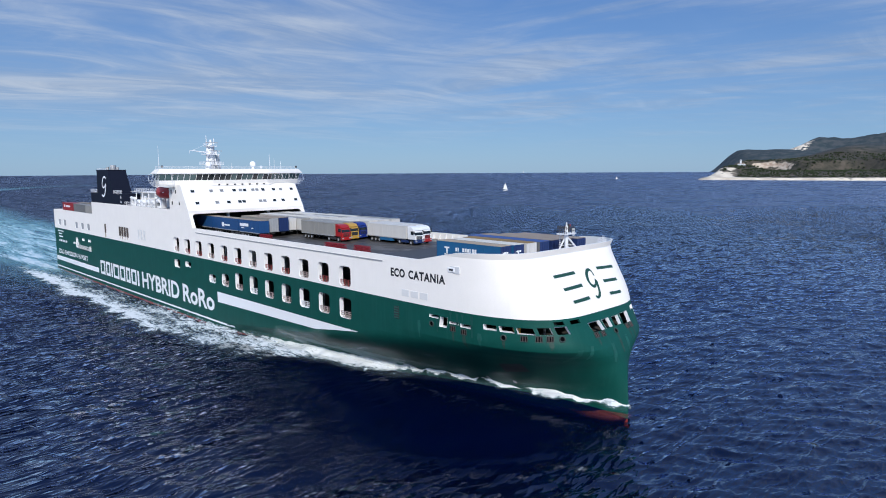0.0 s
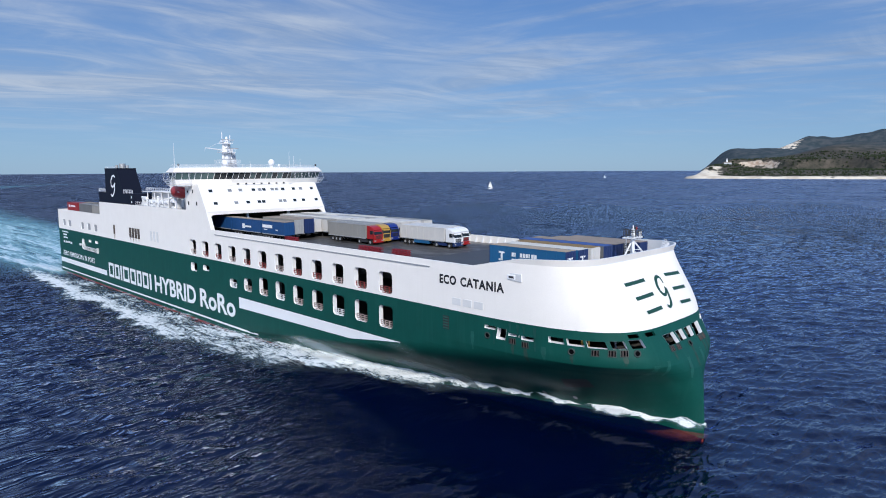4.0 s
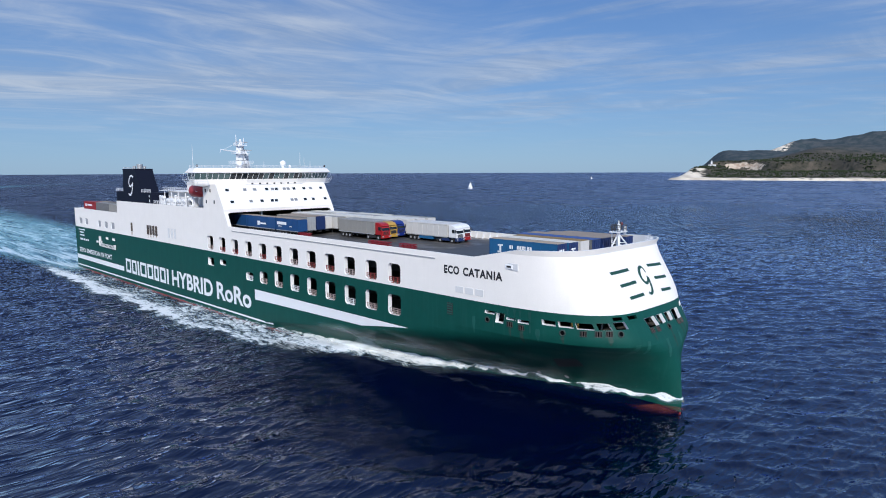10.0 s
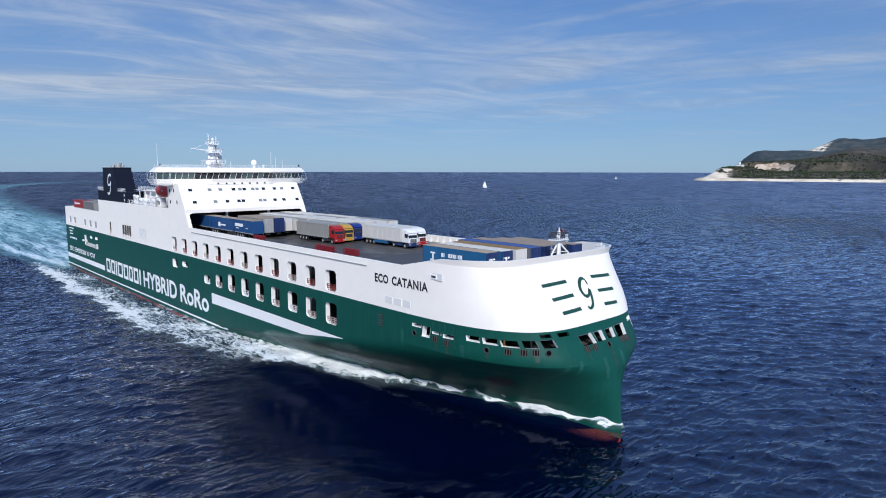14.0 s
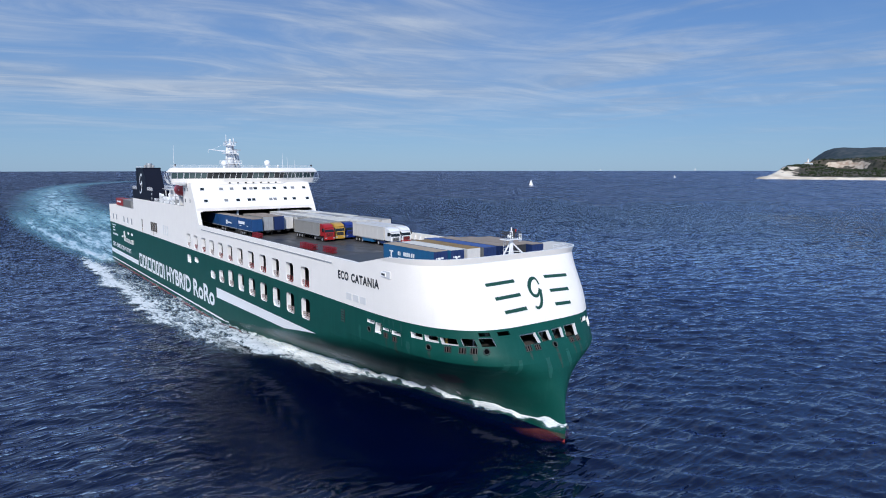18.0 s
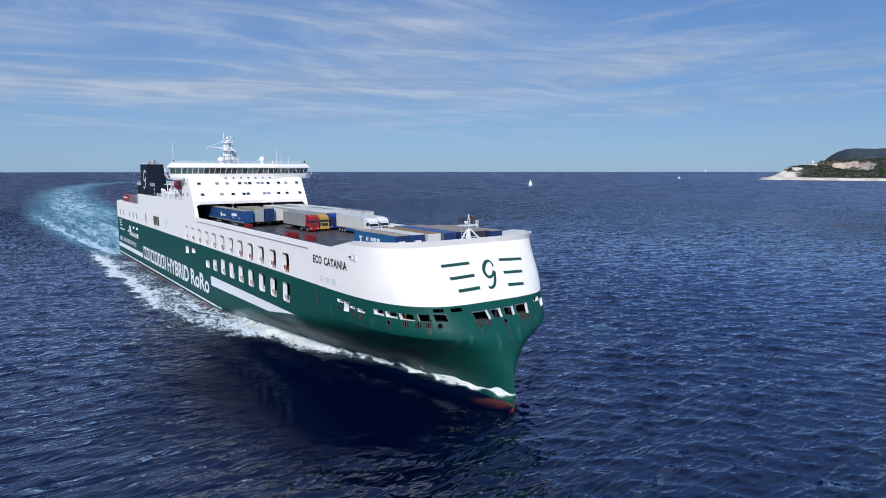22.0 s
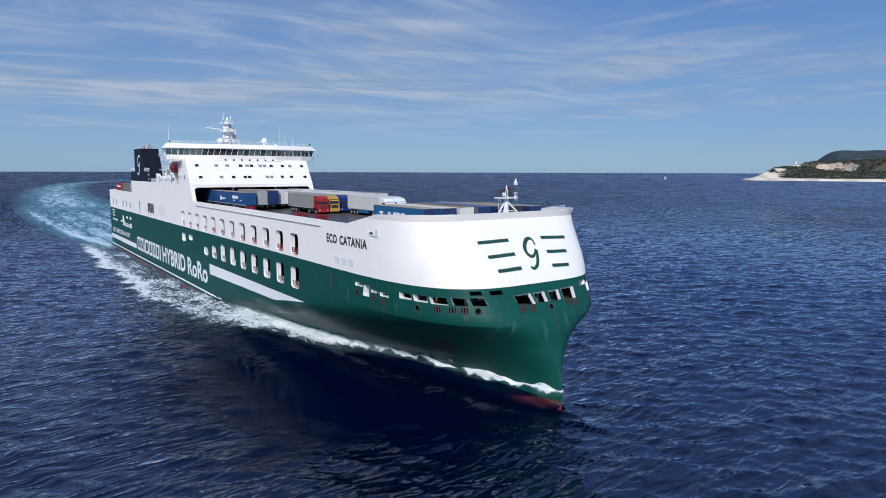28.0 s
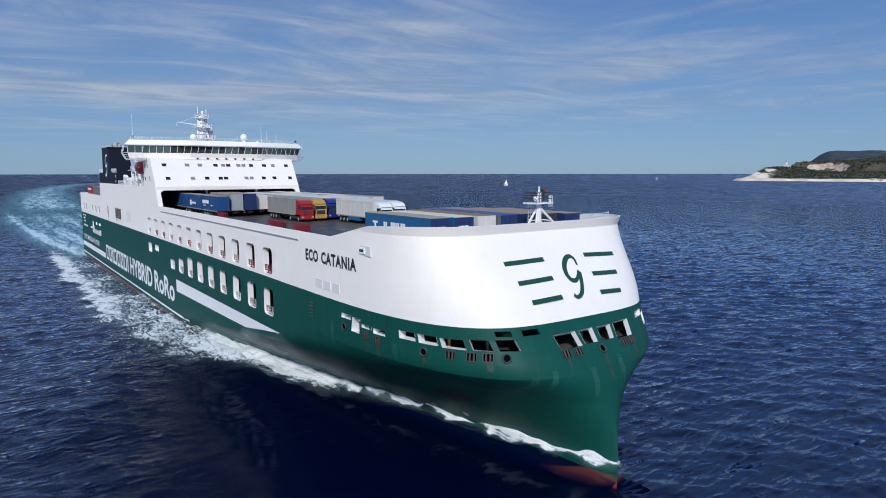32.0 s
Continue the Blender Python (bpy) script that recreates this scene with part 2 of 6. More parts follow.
# ---- mesh helpers ----
def part(name, bm, material, parent, label="", smooth=False):
    """Links a bmesh as one mesh object under a thing or a part; its coordinates are those of the parent."""
    me = bpy.data.meshes.new(name)
    bmesh.ops.recalc_face_normals(bm, faces=bm.faces)
    bm.to_mesh(me)
    bm.free()
    for m in material if isinstance(material, (list, tuple)) else (material,):
        me.materials.append(m)
    if smooth:
        me.shade_smooth()
        me.set_sharp_from_angle(angle=radians(35))
    ob = new(name, me)
    ob.parent = parent
    return tagged(ob, label)


def thing(name, m, label, category, group=""):
    ob = tagged(new(name), label, category, group)
    ob.matrix_world = m
    return ob


def box(bm, x0, x1, y0, y1, z0, z1, bevel=0.0):
    vs = [bm.verts.new(c) for c in ((x0, y0, z0), (x1, y0, z0), (x1, y1, z0), (x0, y1, z0), (x0, y0, z1), (x1, y0, z1), (x1, y1, z1), (x0, y1, z1))]
    fs = [bm.faces.new([vs[i] for i in q]) for q in ((3, 2, 1, 0), (4, 5, 6, 7), (0, 1, 5, 4), (1, 2, 6, 5), (2, 3, 7, 6), (3, 0, 4, 7))]
    if bevel:
        bmesh.ops.bevel(bm, geom=list({e for f in fs for e in f.edges}), offset=bevel, segments=2, affect="EDGES", profile=0.5)
    return bm


def tube(bm, a, b, r, sides=6, r2=None):
    a, b = Vector(a), Vector(b)
    r2 = r if r2 is None else r2
    q = (b - a).to_track_quat("Z", "Y")
    rings = []
    for c, rad in ((a, r), (b, r2)):
        rings.append([bm.verts.new(c + q @ Vector((rad * math.cos(2 * math.pi * k / sides), rad * math.sin(2 * math.pi * k / sides), 0))) for k in range(sides)])
    for k in range(sides):
        bm.faces.new((rings[0][k], rings[0][(k + 1) % sides], rings[1][(k + 1) % sides], rings[1][k]))
    bm.faces.new(rings[0][::-1])
    bm.faces.new(rings[1])
    return bm


def prism(bm, pts, axis, lo, hi):
    """A polygon of (u, v) drawn out along an axis: 'x' takes (y, z), 'y' takes (x, z), 'z' takes (x, y)."""
    put = {"x": lambda u, v, w: (w, u, v), "y": lambda u, v, w: (u, w, v), "z": lambda u, v, w: (u, v, w)}[axis]
    a = [bm.verts.new(put(u, v, lo)) for u, v in pts]
    b = [bm.verts.new(put(u, v, hi)) for u, v in pts]
    bm.faces.new(a[::-1]), bm.faces.new(b)
    for k in range(len(pts)):
        j = (k + 1) % len(pts)
        bm.faces.new((a[k], a[j], b[j], b[k]))
    return bm


def ball(bm, c, r, sz=1.0, u=12, v=8):
    bmesh.ops.create_uvsphere(bm, u_segments=u, v_segments=v, radius=r, matrix=Matrix.Translation(c) @ Matrix.Diagonal((1, 1, sz, 1)))
    return bm


def lerp(x, xs, ys):
    return float(np.interp(x, xs, ys))


def BM():
    return bmesh.new()


# ---- the ship: hull ----
def ship_pose(t):
    ts = [r[0] for r in SHIP]
    x, y, h = (lerp(t, ts, [r[k] for r in SHIP]) for k in (1, 2, 3))
    return pose(x, y, SEA, 0, 0, h)


ship = thing("cargo_ship", ship_pose(0), "green and white ro-ro cargo ship laden with trailers, under way", "ship")
HALF = 17.0


def level(z):
    """Where the flat side ends, where the stem stands and how full the bow is at a height."""
    x0 = lerp(z, (-6, -2.4, 0, 3.5, 6.75, 8.2, 9.5), (128, 138, 148, 178, 195.0, 201.5, 204))
    xb = lerp(z, (-6, -2.4, 0, 5, 8.5, 10.2, 13, 16.15, 19.65, 22.3, 23.5), (240.8, 241.1, 241.2, 240.8, 240, 239.2, 237.2, 235.6, 232.8, 230.7, 230.85))
    n = lerp(z, (-6, -2.4, 0, 2, 3.5, 5.2, 6.75, 8.2, 9.5, 10.2, 13, 16, 19.65, 22.5), (1.08, 1.1, 1.17, 1.28, 1.41, 1.6, 1.86, 2.28, 3.0, 3.25, 3.65, 4.15, 4.9, 5.9))
    return x0, xb, n


def bow(z, a):
    """The hull's skin (x, half breadth) at a height; a from 0 (end of the flat side) to 90 (the stem)."""
    x0, xb, n = level(z)
    return x0 + (xb - x0) * max(0.0, math.sin(radians(a))) ** (2 / n), HALF * max(0.0, math.cos(radians(a))) ** (2 / n)


def half(x, z):
    """Half breadth of the hull at a place along it and a height."""
    x0, xb, n = level(z)
    return HALF if x <= x0 else HALF * max(0.0, 1 - min(1.0, (x - x0) / (xb - x0)) ** n) ** (1 / n)


def prow(y, z):
    """How far forward the bow's skin lies."""
    x0, xb, n = level(z)
    return x0 + (xb - x0) * max(0.0, 1 - min(1.0, abs(y) / HALF) ** n) ** (1 / n)


def angle_at(z, x=None, y=None):
    x0, xb, n = level(z)
    if y is not None:
        return math.degrees(math.acos(min(1.0, abs(y) / HALF) ** (n / 2)))
    return math.degrees(math.asin(min(1.0, max(0.0, (x - x0) / (xb - x0))) ** (n / 2)))


def top_z(x):
    return lerp(x, (0, 212.6, 221.5, 226, 229, 232), (21.4, 21.4, 23.27, 23.45, 23.52, 23.5))


def bow_angles(k):
    return [90 * (i / k) for i in range(k + 1)]


def shell(zs, sides, angles, x_start=None, clip=False, extra=()):
    """Skin of the hull between heights, as one grid per side; from x_start aft of the bow curve, or the bow curve alone."""
    bm = BM()
    for s in sides:
        rows = []
        for z in zs:
            pts = []
            if x_start is not None:
                x0 = level(z)[0]
                pts += [(x_start + (x0 - x_start) * i / 10, HALF) for i in range(10)]
            pts += [bow(z, a) for a in angles]
            rows.append([bm.verts.new((x, s * y, min(z, top_z(x)) if clip else z)) for x, y in pts])
        for lo, hi in zip(rows, rows[1:]):
            for k in range(len(lo) - 1):
                bm.faces.new((lo[k], lo[k + 1], hi[k + 1], hi[k]))
    bmesh.ops.remove_doubles(bm, verts=bm.verts, dist=0.002)
    return bm


ANG = bow_angles(48)
def dip(bm):
    """The paint line falls below the water along the shoulder and rises again at the stem."""
    for v in bm.verts:
        if abs(v.co.z + 1.95) < 0.01:
            v.co.z -= lerp(v.co.x, (150, 185, 224, 238), (0, 0.7, 0.6, 0.0))
    return bm


part("red_hull_bottom", dip(shell([-6, -4, -2.9, -1.95], (-1, 1), ANG, 0.0)), REDBOOT, ship, "red antifouling paint below the boot line", True)
z_low = [-1.95, -0.6, 0, 1, 2, 3, 4, 5, 5.6, 6.2, 6.75, 7.3, 7.8, 8.2]
part("green_hull_bottom", dip(shell(z_low, (-1, 1), ANG, 0.0)), GREEN, ship, "dark green flared hull with salt streaks", True)


def plate(bm, x0, x1, z0, z1, holes, y, thick=0.9, jamb=None):
    """A flat side plate with rounded openings; each hole (xa, xb, za, zb, r). jamb: bmesh for the reveals."""
    xs = sorted({x0, x1, *[v for h in holes for v in (h[0] - 0.35, h[1] + 0.35)]})
    zs = sorted({z0, z1, *[v for h in holes for v in (h[2] - 0.2, h[3] + 0.2)]})
    for i in range(len(xs) - 1):
        for j in range(len(zs) - 1):
            cx, cz = (xs[i] + xs[i + 1]) / 2, (zs[j] + zs[j + 1]) / 2
            if any(h[0] - 0.35 < cx < h[1] + 0.35 and h[2] - 0.2 < cz < h[3] + 0.2 for h in holes):
                continue
            bm.faces.new([bm.verts.new((x, y, z)) for x, z in ((xs[i], zs[j]), (xs[i + 1], zs[j]), (xs[i + 1], zs[j + 1]), (xs[i], zs[j + 1]))])
    inward = 1 if y < 0 else -1
    for xa, xb, za, zb, r in holes:
        inner, outer = [], []
        X0, X1, Z0, Z1 = xa - 0.35, xb + 0.35, za - 0.2, zb + 0.2
        for cx, cz, a0 in ((xb - r, zb - r, 0), (xa + r, zb - r, 90), (xa + r, za + r, 180), (xb - r, za + r, 270)):
            for k in range(5):
                a = radians(a0 + 22.5 * k)
                c, s = math.cos(a), math.sin(a)
                inner.append((cx + r * c, cz + r * s))
                tx = ((X1 - cx) / c if c > 1e-6 else (X0 - cx) / c if c < -1e-6 else 1e9)
                tz = ((Z1 - cz) / s if s > 1e-6 else (Z0 - cz) / s if s < -1e-6 else 1e9)
                d = min(tx, tz)
                outer.append((cx + d * c, cz + d * s) if k != 2 else (X1 if c > 0 else X0, Z1 if s > 0 else Z0))
        vi, vo = [bm.verts.new((x, y, z)) for x, z in inner], [bm.verts.new((x, y, z)) for x, z in outer]
        m = len(vi)
        for k in range(m):
            j = (k + 1) % m
            bm.faces.new((vi[k], vi[j], vo[j], vo[k]))
        if jamb is not None:
            a = [jamb.verts.new((x, y, z)) for x, z in inner]
            b = [jamb.verts.new((x, y + inward * thick, z)) for x, z in inner]
            for k in range(m):
                j = (k + 1) % m
                jamb.faces.new((a[k], a[j], b[j], b[k]))
    return bm


UP = [(116.2 + 6.83 * i, 119.75 + 6.83 * i, 14.6, 18.35, 0.75) for i in range(12)]
LOW_TOP = [10.7, 11.6] + [12.5] * 7
LOW = [(136.9 + 6.8 * i, 140.5 + 6.8 * i, 8.65, LOW_TOP[i], 0.7) for i in range(9)]
SMALL = [(116.2, 119.7, 10.3, 12.5, 0.4), (123.1, 126.6, 11.1, 12.5, 0.4)]
AFT = [(a, a + 3.3, 15.5, 17.8, 0.5) for a in (5.6, 12.5, 27.3, 34.4, 41.3)]
DOORWAY = [(60.0, 61.8, 15.8, 18.8, 0.3)]
BOAT = [(27.0, 29.8, 8.4, 12.1, 0.4), (34.6, 37.6, 11.3, 12.25, 0.4), (41.4, 44.5, 11.35, 12.3, 0.4)]


def reveal(holes):
    for xa, xb, za, zb, r in holes:
        bm = BM()
        plate(BM(), xa - 1, xb + 1, za - 1, zb + 1, [(xa, xb, za, zb, r)], -HALF, jamb=bm)
        part("port_reveal", bm, TRIM, ship, "", True)


green_side = plate(BM(), 0, 205, 8.2, 14.2, LOW + SMALL + BOAT, -HALF)
white_side = plate(BM(), 0, 205, 14.2, 21.4, UP + AFT + DOORWAY, -HALF)
for b, z0, z1 in ((green_side, 8.2, 14.2), (white_side, 14.2, 21.4)):
    b.faces.new([b.verts.new((x, HALF, z)) for x, z in ((0, z0), (205, z0), (205, z1), (0, z1))])
    bmesh.ops.remove_doubles(b, verts=b.verts, dist=0.001)
part("green_side_plating", green_side, GREEN, ship, "dark green side plating with rows of open ports")
part("white_side_plating", white_side, WHITE, ship, "white side plating with a row of tall open ports")
reveal(UP + LOW + SMALL + AFT + DOORWAY + BOAT)
for xa, xb, za, zb, r in AFT + DOORWAY:
    part("recess_plate", box(BM(), xa + 0.05, xb - 0.05, -HALF + (0.16 if xb - xa > 2 else 0.05), -HALF + 0.42, za + 0.05, zb - 0.05), GREY if xb - xa > 2 else BROWN, ship, "plate set back in its opening")
part("transom", prism(BM(), [(-HALF, -6), (HALF, -6), (HALF, 21.4), (-HALF, 21.4)], "x", -0.3, -0.05), GREEN, ship)


def port_rail(width, z, material):
    bm = BM()
    for h in (0.05, 0.42, 0.8, 1.15):
        box(bm, 0, width, -0.04, 0.04, h - 0.04, h + 0.04)
    for k in range(4):
        x = width * k / 3
        box(bm, x - 0.05, x + 0.05, -0.05, 0.05, 0, 1.15)
    return part("port_rail", bm, material, ship)


shared = {}
for k, (xa, xb, za, zb, r) in enumerate(UP + LOW):
    material = (RUSTRED if k % 3 else PINK) if k < 12 else (PINK if k % 3 else RAIL)
    if material not in shared:
        shared[material] = port_rail(3.4, 0, material)
        rail = shared[material]
    else:
        rail = new("port_rail", shared[material].data)
        rail.parent = ship
    rail.location = (xa + 0.1, -HALF + 0.35, za + 0.02)

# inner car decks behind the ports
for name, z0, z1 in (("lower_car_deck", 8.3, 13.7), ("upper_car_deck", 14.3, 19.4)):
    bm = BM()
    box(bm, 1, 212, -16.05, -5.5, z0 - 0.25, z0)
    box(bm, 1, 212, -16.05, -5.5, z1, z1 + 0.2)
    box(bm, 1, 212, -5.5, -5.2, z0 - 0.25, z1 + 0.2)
    part(name, bm, INSIDE, ship, "steel car deck behind the open ports, darkened for shade")
for x in range(10, 205, 14):
    for z0, z1 in ((8.3, 13.7), (14.3, 19.4)):
        part("deck_pillar", box(BM(), x, x + 0.6, -12.2, -11.6, z0, z1), GREY, ship)

# bow band with its mooring openings: (from, to, low, high) along y where the bow faces ahead, else along x
BOW_X = [(215.3, 217.4, 12.5, 13.05), (217.7, 219.3, 11.25, 13.0), (219.65, 221.55, 12.1, 12.5), (221.8, 223.8, 11.85, 12.45),
         (225.9, 228.1, 12.14, 13.0), (228.45, 230.65, 12.1, 13.03), (230.95, 233.2, 12.04, 13.0)]
BOW_Y = [(-12.75, -11.4, 12.1, 13.1), (-10.95, -9.2, 12.09, 13.2), (-10.75, -9.3, 13.4, 13.9), (-8.3, -6.4, 13.35, 13.9), (-5.15, -2.2, 11.75, 13.15),
         (-1.75, 0.25, 11.8, 13.12), (0.85, 2.85, 11.8, 13.1), (3.35, 6.0, 11.65, 13.2), (7.9, 9.6, 12.95, 13.6), (9.9, 11.6, 11.9, 13.1)]
GATES = []
for a, b, z0, z1 in BOW_X:
    GATES.append((angle_at(12.5, x=a), angle_at(12.5, x=b), z0, z1))
for a, b, z0, z1 in BOW_Y:
    u, w = (angle_at(12.5, y=v) if v <= 0 else 180 - angle_at(12.5, y=v) for v in (a, b))
    GATES.append((u, w, z0, z1))


def skin_at(a, z):
    """Point on the bow, the angle running from the starboard side (0) over the stem (90) to port (180)."""
    x, y = bow(z, a if a <= 90 else 180 - a)
    return Vector((x, -y if a <= 90 else y, z))


def skin_normal(a, z):
    n = (skin_at(a + 0.4, z) - skin_at(a - 0.4, z)).cross(skin_at(a, z + 0.1) - skin_at(a, z - 0.1)).normalized()
    return n if n.x + abs(n.y) * 0.2 > 0 or n.dot(Vector((0, skin_at(a, z).y, 0))) > 0 else -n


def bow_band():
    cols = sorted({round(v, 3) for v in [1.875 * i for i in range(97)] + [v for g in GATES for v in g[:2]]})
    rows = sorted({round(v, 3) for v in [8.2, 8.8, 9.5, 10.2, 11.0, 11.5, 12.0, 12.5, 13.0, 13.5, 14.2] + [v for g in GATES for v in g[2:]]})
    bm = BM()
    grid = [[bm.verts.new(skin_at(a, z)) for a in cols] for z in rows]
    for j in range(len(rows) - 1):
        for i in range(len(cols) - 1):
            ca, cz = (cols[i] + cols[i + 1]) / 2, (rows[j] + rows[j + 1]) / 2
            if not any(g[0] < ca < g[1] and g[2] < cz < g[3] for g in GATES):
                bm.faces.new((grid[j][i], grid[j][i + 1], grid[j + 1][i + 1], grid[j + 1][i]))
    return bm


band = part("green_bow_band", bow_band(), GREEN, ship, "dark green bow band pierced by mooring openings", True)
for e in band.data.edges:                          # the knuckle where the flare begins
    if all(abs(band.data.vertices[v].co.z - 9.5) < 0.01 for v in e.vertices):
        e.use_edge_sharp = True
for a0, a1, z0, z1 in GATES:
    bm = BM()
    n = skin_normal((a0 + a1) / 2, (z0 + z1) / 2)
    ring = [(a0, z0), ((a0 + a1) / 2, z0), (a1, z0), (a1, z1), ((a0 + a1) / 2, z1), (a0, z1)]
    outer, inner = [], []
    ca, cz = (a0 + a1) / 2, (z0 + z1) / 2
    for a, z in ring:
        outer.append(skin_at(ca + (a - ca) * 1.0, z) + n * 0.03)
        inner.append(skin_at(ca + (a - ca) * 0.97, cz + (z - cz) * 0.95) - n * (0.35 if z0 > 13.3 else 0.95 if a1 < 62 else 0.55))
    rim = [skin_at(ca + (a - ca) * 0.975, cz + (z - cz) * 0.955) + n * 0.04 for a, z in ring]
    vs = [[bm.verts.new(p) for p in row] for row in (outer, rim, inner)]
    for depth, (lo, hi) in enumerate(zip(vs, vs[1:])):
        for k in range(6):
            bm.faces.new((lo[k], lo[(k + 1) % 6], hi[(k + 1) % 6], hi[k])).material_index = depth
    part("mooring_port", bm, (GREEN, GREEN if z0 > 13.3 else TRIM), ship, "" if z0 > 13.3 else "white-framed mooring opening")
FAIRGREEN = mat("green_gear_paint", (0.02, 0.09, 0.07), 0.5, vary=0.15, scale=4)
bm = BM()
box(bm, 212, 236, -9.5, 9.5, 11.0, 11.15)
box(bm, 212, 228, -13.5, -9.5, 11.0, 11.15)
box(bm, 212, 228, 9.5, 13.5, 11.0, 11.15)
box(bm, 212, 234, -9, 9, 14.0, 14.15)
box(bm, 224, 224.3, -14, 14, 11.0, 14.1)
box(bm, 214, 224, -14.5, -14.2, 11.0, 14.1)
part("mooring_deck", bm, INSIDE, ship, "mooring deck inside the bow, darkened for shade")
for x, y, h, material in ((229.6, -13.3, 1.9, YELLOW), (230.4, -12.9, 1.7, YELLOW), (227.2, -13.6, 1.5, GREY), (232.6, -9.8, 1.6, GREY), (234.2, -4.4, 1.2, GREY), (234.6, 1.6, 1.1, GREY), (234.0, 5.0, 1.3, PINK)):
    part("mooring_bollard", tube(BM(), (x, y, 11.15), (x, y, 11.15 + h), 0.16, 10), material, ship, "bollard on the mooring deck", True)
for x, y in ((231.0, -6.0), (231.5, 3.0), (226.0, -12.4)):
    winch = part("mooring_winch", tube(BM(), (x, y - 0.7, 12.0), (x, y + 0.7, 12.0), 0.55, 14), GREY, ship, "grey mooring winch", True)
    part("winch_frame", box(BM(), x - 0.5, x + 0.5, y - 0.95, y - 0.8, 11.15, 12.7, 0.04), FAIRGREEN, winch)

# fairleads under the openings
ROLLER = mat("worn_roller_steel", (0.06, 0.045, 0.04), 0.5, vary=0.3, scale=6)
BLACK = mat("hole_shade_black", (0.003, 0.003, 0.004), 0.9, vary=0.1, spec=0.02)
FAIR = mat("weathered_fairlead_steel", (0.03, 0.05, 0.045), 0.55, vary=0.35, scale=6)

def on_skin(x, y, z, size, round_one):
    p = Vector((prow(y, z), y, z)) if abs(y) < 13.5 else Vector((x, -half(x, z), z))
    a = angle_at(z, y=y) if abs(y) < 13.5 else angle_at(z, x=x)
    n = skin_normal(a if y <= 0 else 180 - a, z)
    q = n.to_track_quat("X", "Z").to_matrix().to_4x4()
    m = Matrix.Translation(p) @ q
    bm, dark, rollers = BM(), BM(), []
    if round_one:
        for k in range(16):
            c, s = math.cos(k * math.pi / 8), math.sin(k * math.pi / 8)
            c2, s2 = math.cos((k + 1) * math.pi / 8), math.sin((k + 1) * math.pi / 8)
            tube(bm, (0.06, 0.42 * c, 0.42 * s), (0.06, 0.42 * c2, 0.42 * s2), 0.1, 6)
        tube(dark, (-0.05, 0, 0), (0.03, 0, 0), 0.36, 14)
    else:
        box(dark, -0.05, 0.03, -0.5, 0.5, -0.36, 0.36)
        for y0, y1, z0, z1 in ((-0.55, 0.55, 0.36, 0.46), (-0.55, 0.55, -0.46, -0.36), (-0.55, -0.45, -0.36, 0.36), (0.45, 0.55, -0.36, 0.36)):
            box(bm, -0.02, 0.1, y0, y1, z0, z1)
        for yy in (-0.2, 0.2):
            rollers.append(tube(BM(), (0.04, yy, -0.34), (0.04, yy, 0.34), 0.1, 8))
    f = part("fairlead", bm, FAIR, ship, "steel fairlead")
    f.matrix_local = m
    # solid black plate on the skin, painting the shade of the hole
    part("hole", dark, BLACK, f)
    for roller in rollers:
        part("roller", roller, ROLLER, f, "worn steel roller")


for x, y, z, rnd in ((229.1, -15.0, 11.3, 1), (232, -13.8, 11.45, 0), (233.8, -12.8, 11.5, 0), (235, -11.8, 11.55, 0), (236.1, -10.5, 11.5, 1), (238, -4.6, 11.4, 0),
                     (238, -3.0, 11.35, 0), (238, 0.35, 11.2, 1), (238, 4.0, 11.3, 0), (238, 5.35, 11.3, 0), (215.9, -16.9, 11.5, 1), (220.3, -16.6, 11.4, 0), (222.4, -16.4, 11.2, 0)):
    on_skin(x, y, z, 1, rnd)


def drip(x, y, z, length, width, material, label):
    """A stain that runs straight down the bow's skin; y None takes the starboard side at x."""
    bm, rows = BM(), []
    for k in range(7):
        t = k / 6
        w = width * (1 - 0.55 * t) * (1 + 0.25 * math.sin(7 * t + z)) / 2
        zz = z - length * t
        rows.append([bm.verts.new((prow(y + q * w, zz) + 0.02, y + q * w, zz) if y is not None else (x + q * w, -half(x + q * w, zz) - 0.02, zz)) for q in (-1, 0, 1)])
    for lo, hi in zip(rows, rows[1:]):
        for k in range(2):
            bm.faces.new((lo[k], lo[k + 1], hi[k + 1], hi[k]))
    part("stain", bm, material, ship, label)


DRIP_RUST = mat("brown_rust_drip", (0.016, 0.052, 0.040), 0.7, vary=0.4, scale=3)
DRIP_SALT = mat("pale_salt_run", (0.004, 0.078, 0.062), 0.6, vary=0.35, scale=3)
DRIP_DARK = mat("dark_oily_run", (0.003, 0.054, 0.043), 0.5, vary=0.3, scale=3)
for x, y, z, length, w in ((0, -11.8, 11.1, 1.2, 0.5), (0, -4.6, 11.0, 1.0, 0.4), (0, 0.35, 10.8, 2.6, 0.55), (0, 4.0, 10.9, 1.4, 0.4), (0, 5.35, 10.9, 1.8, 0.4), (220.3, None, 10.9, 1.6, 0.5), (222.4, None, 10.7, 2.4, 0.7), (229.1, None, 10.9, 1.3, 0.5)):
    drip(x, y, z, length, w, DRIP_RUST, "rusty run below a fairlead")
